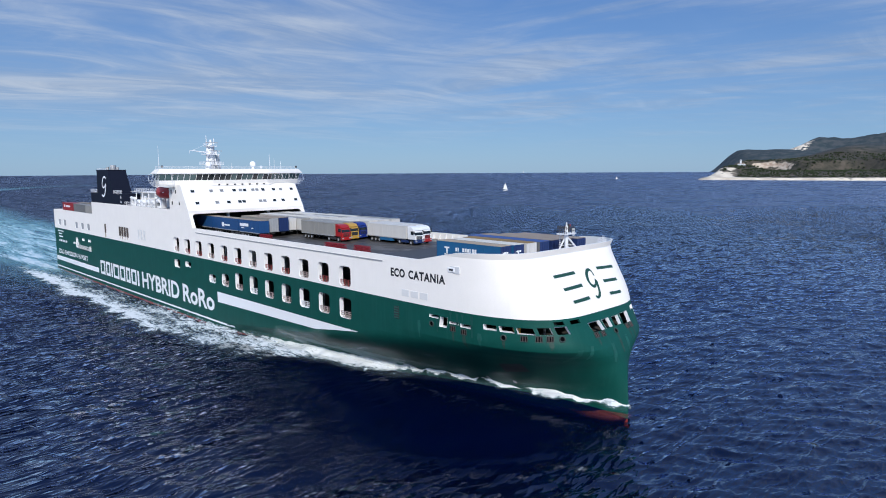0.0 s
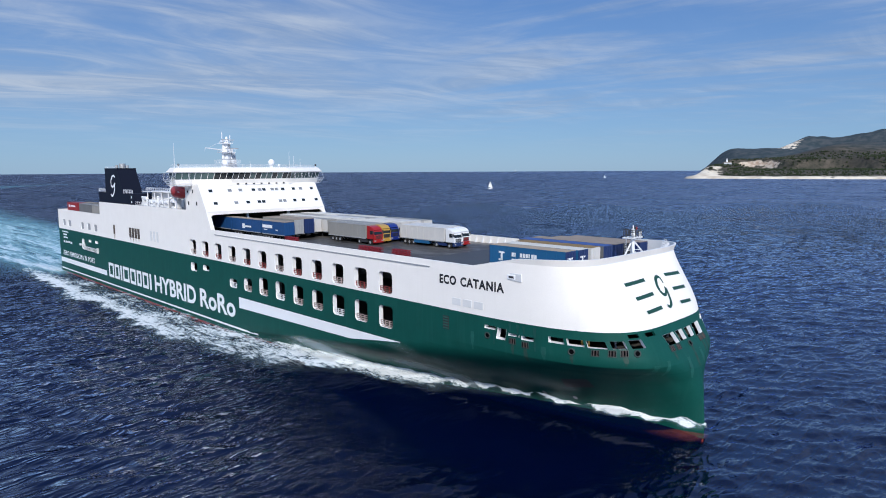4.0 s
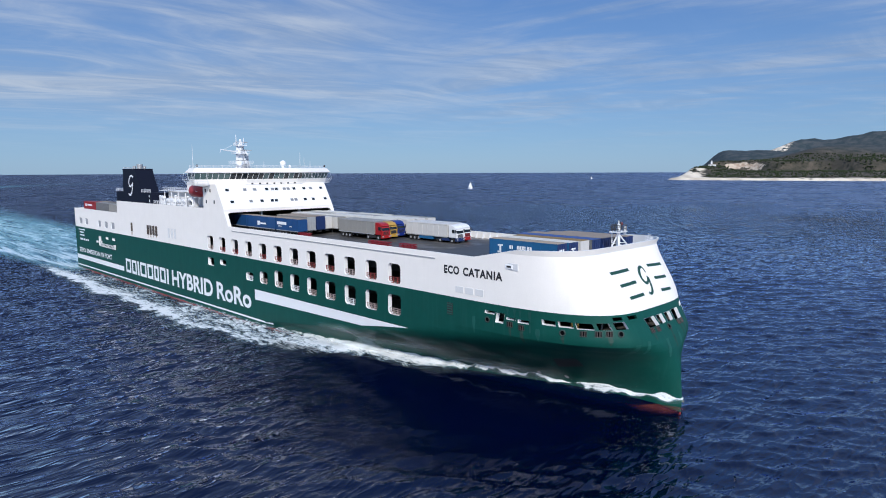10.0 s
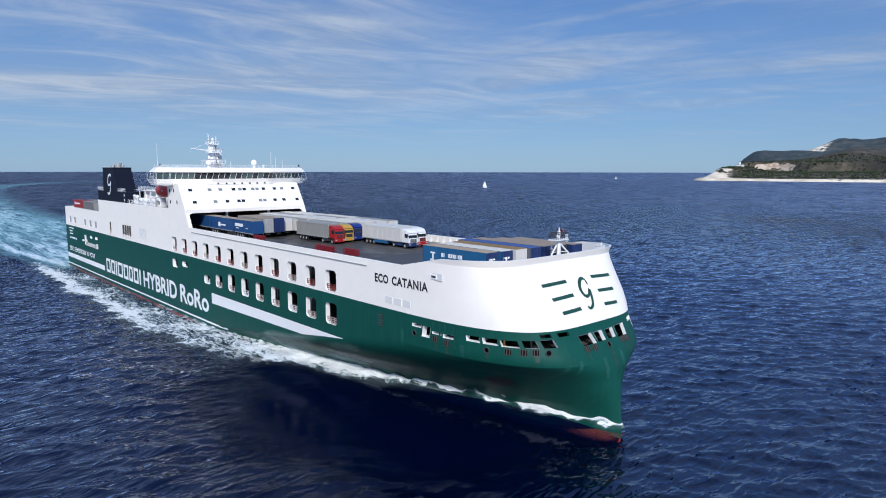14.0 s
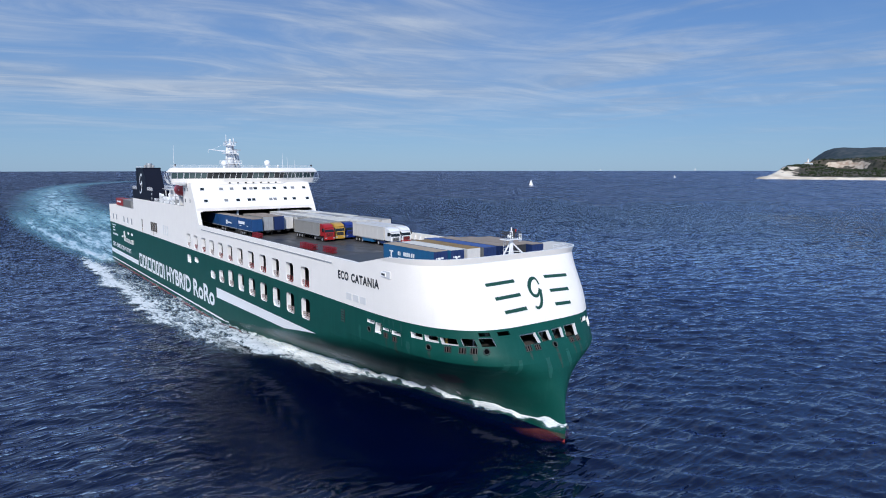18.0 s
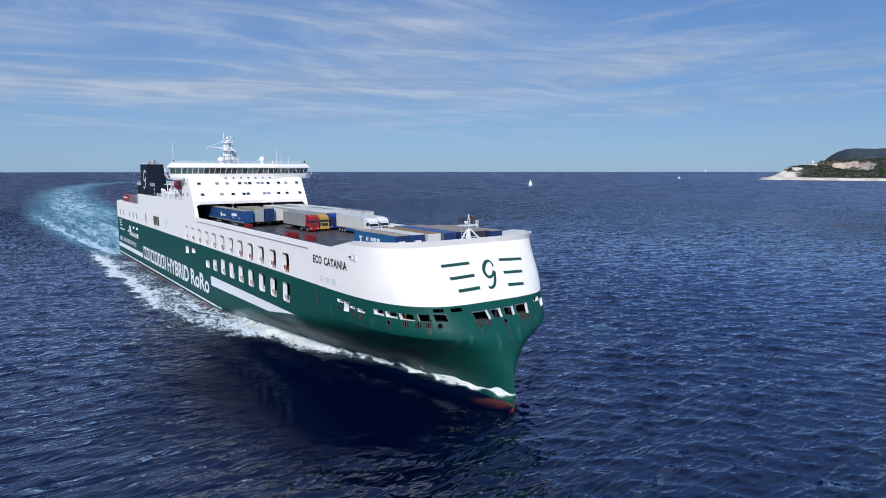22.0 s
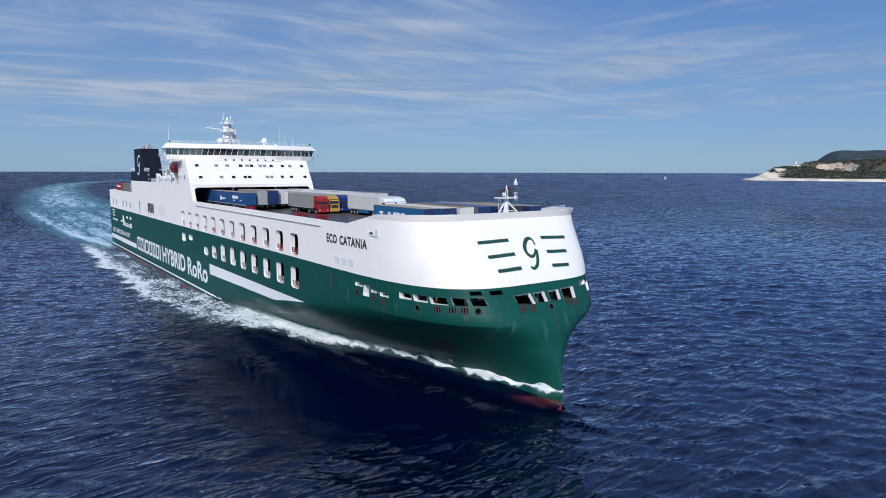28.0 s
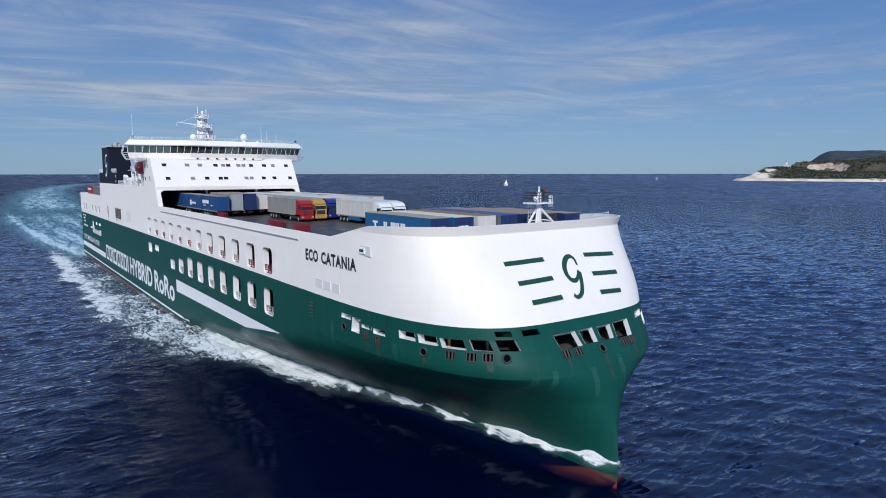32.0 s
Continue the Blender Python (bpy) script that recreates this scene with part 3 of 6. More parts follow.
for x, y, z, length, w in ((0, -8.4, 9.8, 2.4, 1.0), (0, -6.6, 10.2, 2.2, 0.7), (0, -2.0, 9.9, 2.8, 0.9), (0, 2.2, 10.4, 2.6, 0.8), (0, 7.2, 10.6, 3.0, 0.7), (225.2, None, 11.4, 2.2, 0.8), (213.0, None, 11.6, 2.8, 0.7)):
    drip(x, y, z, length, w, DRIP_SALT, "faint pale run down the green paint")
for x, z, length in ((219.9, 13.9, 1.3), (221.2, 13.9, 1.9), (222.2, 13.9, 1.2), (223.9, 13.9, 3.4), (217.1, 12.4, 2.0)):
    drip(x, None, z, length, 0.45, DRIP_DARK, "dark run below the white edge")
part("white_bow", shell([14.2, 15.5, 17, 18.5, 20, 21.4, 22.6], (-1, 1), ANG, clip=True), WHITE, ship, "smooth white rounded bow", True)
bm = shell([22.6, 23.2, 24.0], (-1, 1), ANG, clip=True)
for v in bm.verts:                                 # the rim flares outward
    k = math.hypot(v.co.x - 215, v.co.y)
    out = 0.28 * max(0.0, v.co.z - 22.6) / 0.9 * lerp(v.co.x, (214, 222), (0, 1))
    v.co.x, v.co.y = v.co.x + (v.co.x - 215) / k * out, v.co.y + v.co.y / k * out
part("bow_rim", bm, WHITE, ship, "pale flared rim along the bow's top", True)
bm = BM()                                   # inner face and cap of the bulwark
for s in (-1, 1):
    rows = []
    for off, dz in ((0.0, 0.0), (0.0, 0.03), (0.3, 0.03), (0.3, -3.4)):
        row = []
        for a in [angle_at(23.9, x=v) for v in (204.01, 207, 210, 212.5, 214.5, 216.5, 218.5)] + ANG[6:]:
            x, y = bow(23.9, a)
            k = math.hypot(x - 215, y)
            wide = k - off + (0.28 * max(0.0, top_z(x) - 22.6) / 0.9 * lerp(x, (214, 222), (0, 1)) if dz > -1 else 0)
            row.append(bm.verts.new((215 + (x - 215) * wide / k, s * y * wide / k, max(20.0, top_z(x) + dz))))
        rows.append(row)
    for lo, hi in zip(rows, rows[1:]):
        for k in range(len(lo) - 1):
            bm.faces.new((lo[k], lo[k + 1], hi[k + 1], hi[k]))
part("bow_bulwark_inside", bm, RAIL, ship, "white inner bulwark at the bow", True)
for s in (-1, 1):
    part("side_bulwark", box(BM(), 128.2, 213, s * 16.72 - 0.24, s * 16.72 + 0.24, 19.9, 21.44), WHITE, ship, "white side bulwark")
    part("aft_bulwark", box(BM(), 0.1, 48.2, s * 16.72 - 0.24, s * 16.72 + 0.24, 19.9, 21.44), WHITE, ship)
    part("rubbing_strip", box(BM(), 130.5, 204, s * 17.06 - 0.09, s * 17.06 + 0.09, 20.36, 20.5), GREY, ship)
part("stern_bulwark", box(BM(), 0.1, 0.5, -16.4, 16.4, 19.9, 21.4), WHITE, ship)
for k in range(40):
    part("bulwark_stay", prism(BM(), [(16.45, 20.0), (16.45, 21.3), (15.8, 20.0)], "x", 132 + 2 * k, 132.12 + 2 * k), RAIL, ship)

# weather deck and inner decks
bm = BM()
deck_pts = [(0, -16.9), (205, -16.9)] + [(bow(20, a)[0] - 0.1, -bow(20, a)[1] + 0.1) for a in ANG[6:]] 
deck_pts += [(x, -y) for x, y in deck_pts[::-1] if y < -0.2]
prism(bm, deck_pts, "z", 19.7, 20.0)
part("weather_deck", bm, DECK, ship, "worn grey steel weather deck")


# ---- the ship: painted stripes, letters and marks ----
def side_patch(name, pts, material, label=""):
    """A flat painted patch on the starboard side from (x, z) corners, wrapped on the skin."""
    bm = BM()
    vs = [bm.verts.new((x, -half(x, z) - 0.025, z)) for x, z in pts]
    bm.faces.new(vs)
    return part(name, bm, material, ship, label)


def strip(name, edge, material, label=""):
    """A painted strip on the starboard skin from rows (x, z low, z high)."""
    bm = BM()
    rows = [[bm.verts.new((x, -half(x, lo + (hi - lo) * k / 3) - 0.03, lo + (hi - lo) * k / 3)) for k in range(4)] for x, lo, hi in edge]
    for a, b in zip(rows, rows[1:]):
        for k in range(3):
            bm.faces.new((a[k], b[k], b[k + 1], a[k + 1]))
    return part(name, bm, material, ship, label)


strip("aft_white_stripe", [(0.1, 1.55, 3.2), (51.5, 1.55, 3.2)], TRIM, "broad white stripe near the stern")
strip("boot_line", [(0.1 + 148.5 * k / 40, -1.15 + 0.2 * k / 40, -0.68 + 0.2 * k / 40) for k in range(41)], TRIM, "thin white line above the waterline")
strip("long_white_stripe", [(141, 4.25, 6.8), (162, 4.58, 6.8), (183, 4.9, 6.8), (190, 5.9, 6.8), (196.8, 6.75, 6.8)], TRIM, "long white stripe with a pointed end")


def words(name, text, x0, x1, z0, z1, material, spread=1.0, bold=0.0, y_pull=0.035):
    """Lettering on the starboard skin that fills the box from x0 to x1 and z0 to z1."""
    cu = bpy.data.curves.new(name, "FONT")
    cu.body, cu.space_character, cu.offset, cu.resolution_u = text, spread, bold, 3
    ob = new(name, cu)
    bpy.context.view_layer.update()
    me = bpy.data.meshes.new_from_object(ob.evaluated_get(bpy.context.evaluated_depsgraph_get()))
    bpy.data.objects.remove(ob)
    co = np.array([v.co for v in me.vertices])
    lo, hi = co.min(0), co.max(0)
    bm = BM()
    bm.from_mesh(me)
    bpy.data.meshes.remove(me)
    if x0 > 200:
        bmesh.ops.subdivide_edges(bm, edges=[e for e in bm.edges if e.calc_length() > 0.5], cuts=2)
    for v in bm.verts:
        x = x0 + (v.co.x - lo[0]) / (hi[0] - lo[0]) * (x1 - x0)
        z = z0 + (v.co.y - lo[1]) / (hi[1] - lo[1]) * (z1 - z0)
        v.co = (x, -half(x, z) - y_pull, z)
    return part(name, bm, material, ship, "painted lettering on the hull side")


# the owner's name is drawn as plain open blocks in its place
for k in range(8):
    w = (4.6, 4.1, 1.3, 5.2, 4.5, 3.6, 4.3, 1.3)[k]
    x = 53.6 + sum((4.6, 4.1, 1.3, 5.2, 4.5, 3.6, 4.3, 1.3)[:k]) + 0.95 * k
    bm = BM()
    t = min(1.05, w / 2)
    rects = [(x, x + w, 1.55, 6.2)] if w < 2 else [(x, x + t, 1.55, 6.2), (x + w - t, x + w, 1.55, 6.2), (x + t, x + w - t, 5.3, 6.2), (x + t, x + w - t, 1.55, 2.45)]
    for a, b, c, d in rects:
        bm.faces.new([bm.verts.new((u, -HALF - 0.035, v)) for u, v in ((a, c), (b, c), (b, d), (a, d))])
    part("name_block", bm, TRIM, ship, "plain white block lettering")
words("hull_word", "HYBRID", 91.6, 118.3, 1.55, 6.3, TRIM, bold=0.027)
words("hull_word", "RoRo", 120.6, 139.1, 1.5, 6.3, TRIM, bold=0.027)
for text, a, b in (("ZERO", 3.3, 10.6), ("EMISSION", 12.1, 27.4), ("IN", 28.9, 31.2), ("PORT", 32.6, 40.0)):
    words("motto_word", text, a, b, 4.3, 6.05, TRIM, bold=0.02)
words("ship_name", "ECO", 206.2, 209.75, 18.1, 19.55, BLACKINK, spread=1.1, bold=0.04)
words("ship_name", "CATANIA", 210.6, 218.95, 18.1, 19.55, BLACKINK, spread=1.14, bold=0.04)
for x0, x1, z0, z1 in ((3.9, 11.6, 13.0, 13.4), (5.0, 9.6, 11.9, 12.4), (5.0, 10.4, 10.8, 11.3)):
    strip("small_print", [(x0, z0, z1), (x1, z0, z1)], TRIM, "unreadable small print as a white bar")
for k in range(5):
    strip("mark", [(5.0 + 2.2 * k, 9.1, 9.85), (6.6 + 2.2 * k, 9.1, 9.85)], TRIM)
PALEGEAR = mat("pale_gear_paint", (0.62, 0.63, 0.63), 0.5, vary=0.2, scale=4)
# gangway and davit gear outside the stern ports
for x0, x1, z0, z1 in ((29.9, 30.7, 8.4, 10.5), (43.6, 44.6, 8.2, 9.9), (25.4, 26.6, 9.5, 10.2)):
    part("davit_box", box(BM(), x0, x1, -17.5, -16.95, z0, z1, 0.08), PALEGEAR, ship, "pale davit gear on the green side")
bm = BM()
for y in (-17.55, -17.05):
    for z in (8.55, 9.55):
        tube(bm, (30.7, y, z), (43.6, y, z - 0.1), 0.07, 5)
    for k in range(20):
        tube(bm, (30.9 + 0.66 * k, y, 8.55), (30.9 + 0.66 * (k + (1 if k % 2 else -0.0)), y, 9.5), 0.05, 4)
part("gangway_truss", bm, PALEGEAR, ship, "pale lattice gangway stowed along the side")
part("gangway_tread", box(BM(), 30.8, 43.5, -17.5, -17.08, 8.5, 8.58), GREY, ship)


def bow_patch(name, pts, width_fn, material, label=""):
    """A painted stroke on the bow along (y, z) points."""
    bm = BM()
    rows = []
    n = len(pts)
    for i, (y, z) in enumerate(pts):
        (ya, za), (yb, zb) = pts[max(0, i - 1)], pts[min(n - 1, i + 1)]
        d = math.hypot(yb - ya, zb - za)
        ny, nz = -(zb - za) / d, (yb - ya) / d
        w = width_fn(i / (n - 1)) / 2
        row = []
        for s in (-1, 0, 1):
            yy, zz = y + ny * w * s, z + nz * w * s
            row.append(bm.verts.new((prow(yy, zz) + 0.03, yy, zz)))
        rows.append(row)
    for a, b in zip(rows, rows[1:]):
        for k in range(2):
            bm.faces.new((a[k], b[k], b[k + 1], a[k + 1]))
    return part(name, bm, material, ship, label)


def smooth_line(pts, k=6):
    out = []
    for i in range(len(pts) - 1):
        p0, p1, p2, p3 = (Vector(pts[max(0, min(len(pts) - 1, j))]) for j in (i - 1, i, i + 1, i + 2))
        for s in range(k):
            t = s / k
            out.append(tuple(0.5 * (2 * p1 + (p2 - p0) * t + (2 * p0 - 5 * p1 + 4 * p2 - p3) * t * t + (3 * p1 - p0 - 3 * p2 + p3) * t ** 3)))
    return out + [tuple(pts[-1])]


for y0, y1, za, zb in ((-7.75, -2.3, 19.5, 19.58), (-7.12, -2.35, 17.68, 17.8), (-6.5, -2.37, 15.93, 16.05), (3.85, 8.9, 19.58, 19.35), (3.65, 7.75, 17.7, 17.53), (3.4, 6.8, 15.92, 15.77)):
    pts = [(y0 + (y1 - y0) * k / 10, za + (zb - za) * k / 10) for k in range(11)]
    bow_patch("bow_bar", [(y, z + 0.27) for y, z in pts], lambda t: 0.42, INK, "dark green painted bar on the bow")
MARK = [(2.45, 18.95), (2.45, 19.55), (1.95, 19.85), (1.1, 19.75), (0.25, 19.3), (-0.35, 18.7), (-0.45, 18.1), (-0.05, 17.65), (0.75, 17.6), (1.5, 17.95), (2.1, 18.45)]
bow_patch("bow_mark", smooth_line([(0.75 + (y - 0.75) * 0.76, z) for y, z in MARK]), lambda t: 0.28 + 0.3 * math.sin(math.pi * t) ** 2, INK, "curled dark green mark on the bow")
bow_patch("bow_mark", smooth_line([(1.85, 18.35), (1.5, 17.6), (1.0, 16.8), (0.4, 16.28), (-0.25, 16.08), (-0.62, 16.35)]), lambda t: 0.52 - 0.2 * t, INK)


def side_stroke(name, pts, y, w, material, label=""):
    """A painted stroke in a plane of constant y along (x, z) points."""
    bm = BM()
    rows, n = [], len(pts)
    for i, (x, z) in enumerate(pts):
        (xa, za), (xb, zb) = pts[max(0, i - 1)], pts[min(n - 1, i + 1)]
        d = math.hypot(xb - xa, zb - za)
        nx, nz = -(zb - za) / d * w / 2, (xb - xa) / d * w / 2
        rows.append([bm.verts.new((x - nx, y, z - nz)), bm.verts.new((x + nx, y, z + nz))])
    for a, b in zip(rows, rows[1:]):
        bm.faces.new((a[0], b[0], b[1], a[1]))
    return part(name, bm, material, ship, label)


# louvres and vents on the side
def louvre(x0, x1, z0, z1, frame, slat, y=-HALF):
    bm = BM()
    yf = -half((x0 + x1) / 2, (z0 + z1) / 2)
    box(bm, x0, x1, yf - 0.05, yf - 0.02, z0, z1)
    v = part("louvre", bm, frame, ship, "slatted ventilation louvre")
    n = max(3, int((z1 - z0) / 0.35))
    for k in range(n):
        z = z0 + (k + 0.3) * (z1 - z0) / n
        part("slat", prism(BM(), [(yf - 0.05, z), (yf - 0.14, z - 0.02), (yf - 0.14, z + 0.02), (yf - 0.05, z + 0.16)], "x", x0 + 0.08, x1 - 0.08), slat, v)


PALE = mat("pale_grey_paint", (0.62, 0.63, 0.64), 0.5, vary=0.06)
WHITE2 = mat("offwhite_cover_paint", (0.70, 0.70, 0.69), 0.5, vary=0.05)
for k in range(4):
    louvre(74.1 + 2.2 * k, 75.8 + 2.2 * k, 15.8, 18.75, CHASSIS, BROWN)
for k in range(3):
    louvre(90.4 + 2.2 * k, 91.8 + 2.2 * k, 15.9, 18.8, WHITE2, WHITE2)
for k in range(3):
    part("vent_cover", box(BM(), 208.9 + 2.2 * k, 210.7 + 2.2 * k, -half(210.7 + 2.2 * k, 15.6) - 0.06, -16.5, 15.1, 16.2, 0.03), WHITE2, ship, "pale flat vent cover")
louvre(206.9, 208.2, 11.0, 13.1, CHASSIS, INK)
# recessed sensor box on the bow shoulder
yp = -half(220.6, 20.6)
v = part("sensor_pocket", box(BM(), 219.4, 221.9, yp - 0.05, yp + 0.2, 20.05, 21.15, 0.04), PALE, ship, "white recessed sensor box")
part("housing", box(BM(), 219.5, 220.9, yp - 0.16, yp - 0.03, 20.25, 20.95, 0.04), TRIM, v)
part("lens_slot", box(BM(), 219.8, 220.7, yp - 0.18, yp - 0.15, 20.45, 20.75), CHASSIS, v)
# rust weeping below louvres and doorway
RUST = mat("rust_stain", (0.33, 0.21, 0.1), 0.8, vary=0.3, scale=3)
for x, w, h in ((74.6, 0.5, 1.1), (76.7, 0.6, 1.3), (79.0, 0.4, 0.9), (81.2, 0.5, 0.8), (60.4, 0.7, 2.0), (61.3, 0.4, 1.1)):
    side_patch("rust_weep", [(x, 15.7), (x + w, 15.7), (x + w * 0.6, 15.7 - h)], RUST)



# anchor pocket, its shade painted as a flat dark patch, and thruster marks on the flare
strip("anchor_pocket_shade", [(223.85 + 4.5 * k / 10, lerp(k, (0, 10), (3.35, 4.3)), lerp(k, (0, 1, 10), (3.6, 5.35, 6.1))) for k in range(11)], CHASSIS, "flat dark patch for the shaded anchor pocket in the flare")
for x, z in ((218.8, 0.9), (223.7, 1.0)):
    strip("thruster_mark", [(x - 0.35, z - 0.05, z + 0.06), (x - 0.2, z - 0.3, z + 0.3), (x + 0.2, z - 0.3, z + 0.3), (x + 0.35, z - 0.05, z + 0.06)], GREY, "small round white mark")
# ---- the ship: superstructure ----
bm = BM()
for y0, y1 in ((-17.0, -16.7), (16.7, 17.0)):
    prism(bm, [(48.2, 21.4), (128.6, 21.4), (126.7, 25.0), (126.5, 25.65), (48.2, 25.65)], "y", y0, y1)
part("raised_side_wall", bm, WHITE, ship, "white raised side walls")
part("aft_end_wall", box(BM(), 48.2, 48.5, -16.7, 16.7, 20, 25.65), WHITE, ship)
part("garage_roof_deck", box(BM(), 48.5, 126.0, -16.7, 16.7, 25.2, 25.6), GREY, ship)
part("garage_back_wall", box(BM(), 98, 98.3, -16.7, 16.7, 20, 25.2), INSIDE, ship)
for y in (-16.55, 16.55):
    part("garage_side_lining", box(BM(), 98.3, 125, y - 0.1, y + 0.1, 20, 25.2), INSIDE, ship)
for y in (-5.5, 6.5):
    part("garage_pillar", box(BM(), 124.6, 125.3, y - 0.25, y + 0.25, 20, 25.2), TRIM, ship, "white pillar in the garage opening")
# rounded lower corner of the opening
part("opening_lip", box(BM(), 125.9, 126.56, -16.7, 16.7, 24.85, 25.68), WHITE, ship, "white lintel over the garage opening")
for s in (-1, 1):
    part("opening_jamb", prism(BM(), [(128.62, 21.3), (126.72, 24.9), (126.1, 24.9), (128.0, 21.3)], "y", s * 16.7, s * 16.05), WHITE, ship, "white jamb of the garage opening")
    curve = [(s * 16.06, 24.86)] + [(s * (15.06 + math.cos(radians(a))), 23.86 + math.sin(radians(a))) for a in range(0, 91, 15)]
    part("opening_corner", prism(BM(), curve, "x", 126.3, 126.75), WHITE, ship)
bm = BM()
prism(bm, [(115, 25.6), (126.5, 25.65), (122.4, 32.2), (115, 32.2)], "y", -16.98, 16.98)
part("deckhouse", bm, WHITE, ship, "white deckhouse with a raked front")
part("aft_deckhouse", box(BM(), 80, 115, -12, 12, 25.6, 29.6), WHITE, ship, "white deckhouse abaft the bridge")
part("aft_deckhouse_top", box(BM(), 96, 115, -13, 13, 29.6, 32.4, 0.1), WHITE, ship)
# daylight through the green panes is put into this paler colour
WINGGLASS = mat("daylit_green_bridge_glass", (0.075, 0.125, 0.125), 0.1, vary=0.2)
PALEGLASS = mat("curtained_window_glass", (0.22, 0.23, 0.24), 0.15, vary=0.1)


def rake_x(z):
    return 126.5 - (z - 25.65) * 4.1 / 6.55


def front_window(y, z, material):
    w, h = 0.5, 0.33
    bm = BM()
    prism(bm, [(rake_x(z - h) + 0.03, z - h), (rake_x(z + h) + 0.03, z + h), (rake_x(z + h) - 0.1, z + h), (rake_x(z - h) - 0.1, z - h)], "y", y - w, y + w)
    ob = part("cabin_window", bm, material, ship, "small dark cabin window")
    bm = BM()
    for a, b, c, d in ((-w - 0.08, w + 0.08, h, h + 0.08), (-w - 0.08, w + 0.08, -h - 0.08, -h), (-w - 0.08, -w, -h, h), (w, w + 0.08, -h, h)):
        prism(bm, [(rake_x(z + c) - 0.05, z + c), (rake_x(z + c) + 0.07, z + c), (rake_x(z + d) + 0.07, z + d), (rake_x(z + d) - 0.05, z + d)], "y", y + a, y + b)
    part("window_frame", bm, TRIM, ob)


for y in (-14.28, -9.23, -6.33, -2.7, -0.87, 0.36, 2.82, 4.07, 5.95, 9.26, 11.52, 15.05):
    front_window(y, 30.6, PALEGLASS if y in (-9.23, -6.33, -0.87, 2.82, 4.07, 11.52) else GLASS)
for y in (-13.95, -8.55, -5.3, -2.15, -0.91, 4.06, 5.33, 8.41, 11.13, 15.25):
    front_window(y, 27.55, PALEGLASS if y in (4.06, 5.33, -8.55) else GLASS)
for x, z in ((116.5, 30.4), (119.3, 30.45), (116.8, 27.45), (121.4, 27.5)):
    part("side_window", box(BM(), x - 0.3, x + 0.3, -17.01, -16.9, z - 0.45, z + 0.45), GLASS, ship)

# bridge
ROOF = [(112.5, -20.6), (119.3, -21.6), (124.0, -8.2), (124.0, 8.2), (119.3, 21.6), (112.5, 20.6)]
FLOOR = [(113.2, -19.6), (118.2, -20.5), (122.25, -7.9), (122.25, 7.9), (118.2, 20.5), (113.2, 19.6)]


def loft(bm, low, high, z0, z1, caps=True):
    a = [bm.verts.new((x, y, z0)) for x, y in low]
    b = [bm.verts.new((x, y, z1)) for x, y in high]
    for k in range(len(a)):
        j = (k + 1) % len(a)
        bm.faces.new((a[k], a[j], b[j], b[k]))
    if caps:
        bm.faces.new(a[::-1]), bm.faces.new(b)
    return bm


def toward(pts, f, g):
    return [(117 + (x - 117) * f, y * g) for x, y in pts]


SILL, HEAD = toward(FLOOR, 1.03, 1.01), toward(ROOF, 0.93, 0.965)
part("bridge_soffit", loft(BM(), toward(FLOOR, 0.86, 0.9), FLOOR, 31.5, 32.1), WHITE, ship)
part("bridge_sill_band", loft(BM(), FLOOR, SILL, 32.1, 33.4), WHITE, ship, "white band below the bridge windows")
part("bridge_eave", loft(BM(), HEAD, ROOF, 35.0, 35.2), WHITE, ship)
part("bridge_roof", loft(BM(), ROOF, toward(ROOF, 0.86, 0.95), 35.2, 36.35), WHITE, ship, "white sloping bridge roof")
# dark solid painted in for the shade behind the panes
part("bridge_core", loft(BM(), toward(SILL, 0.86, 0.92), toward(SILL, 0.86, 0.92), 33.3, 35.05), CHASSIS, ship, "solid dark core standing in for the shaded wheelhouse")
for e in range(5):
    (xa, ya), (xb, yb), (xc, yc), (xd, yd) = SILL[e], SILL[e + 1], HEAD[e], HEAD[e + 1]
    n = max(2, round(math.hypot(xb - xa, yb - ya) / 1.55))
    for k in range(n):
        q = []
        for t, top in ((k / n, 0), ((k + 1) / n, 0), ((k + 1) / n, 1), (k / n, 1)):
            p0, p1 = (Vector((xa, ya, 33.4)), Vector((xb, yb, 33.4))) if not top else (Vector((xc, yc, 35.0)), Vector((xd, yd, 35.0)))
            q.append(p0.lerp(p1, t))
        c = sum(q, Vector()) / 4
        bm = BM()
        bm.faces.new([bm.verts.new(c + (p - c) * 0.98) for p in q])
        part("bridge_pane", bm, WINGGLASS if c.y < -12 or c.y > 9 or (e, k) in ((2, 3), (2, 5), (2, 6), (2, 8)) else GLASS, ship)
        bm = BM()
        tube(bm, q[0], q[3], 0.065, 4)
        part("mullion", bm, TRIM, ship)
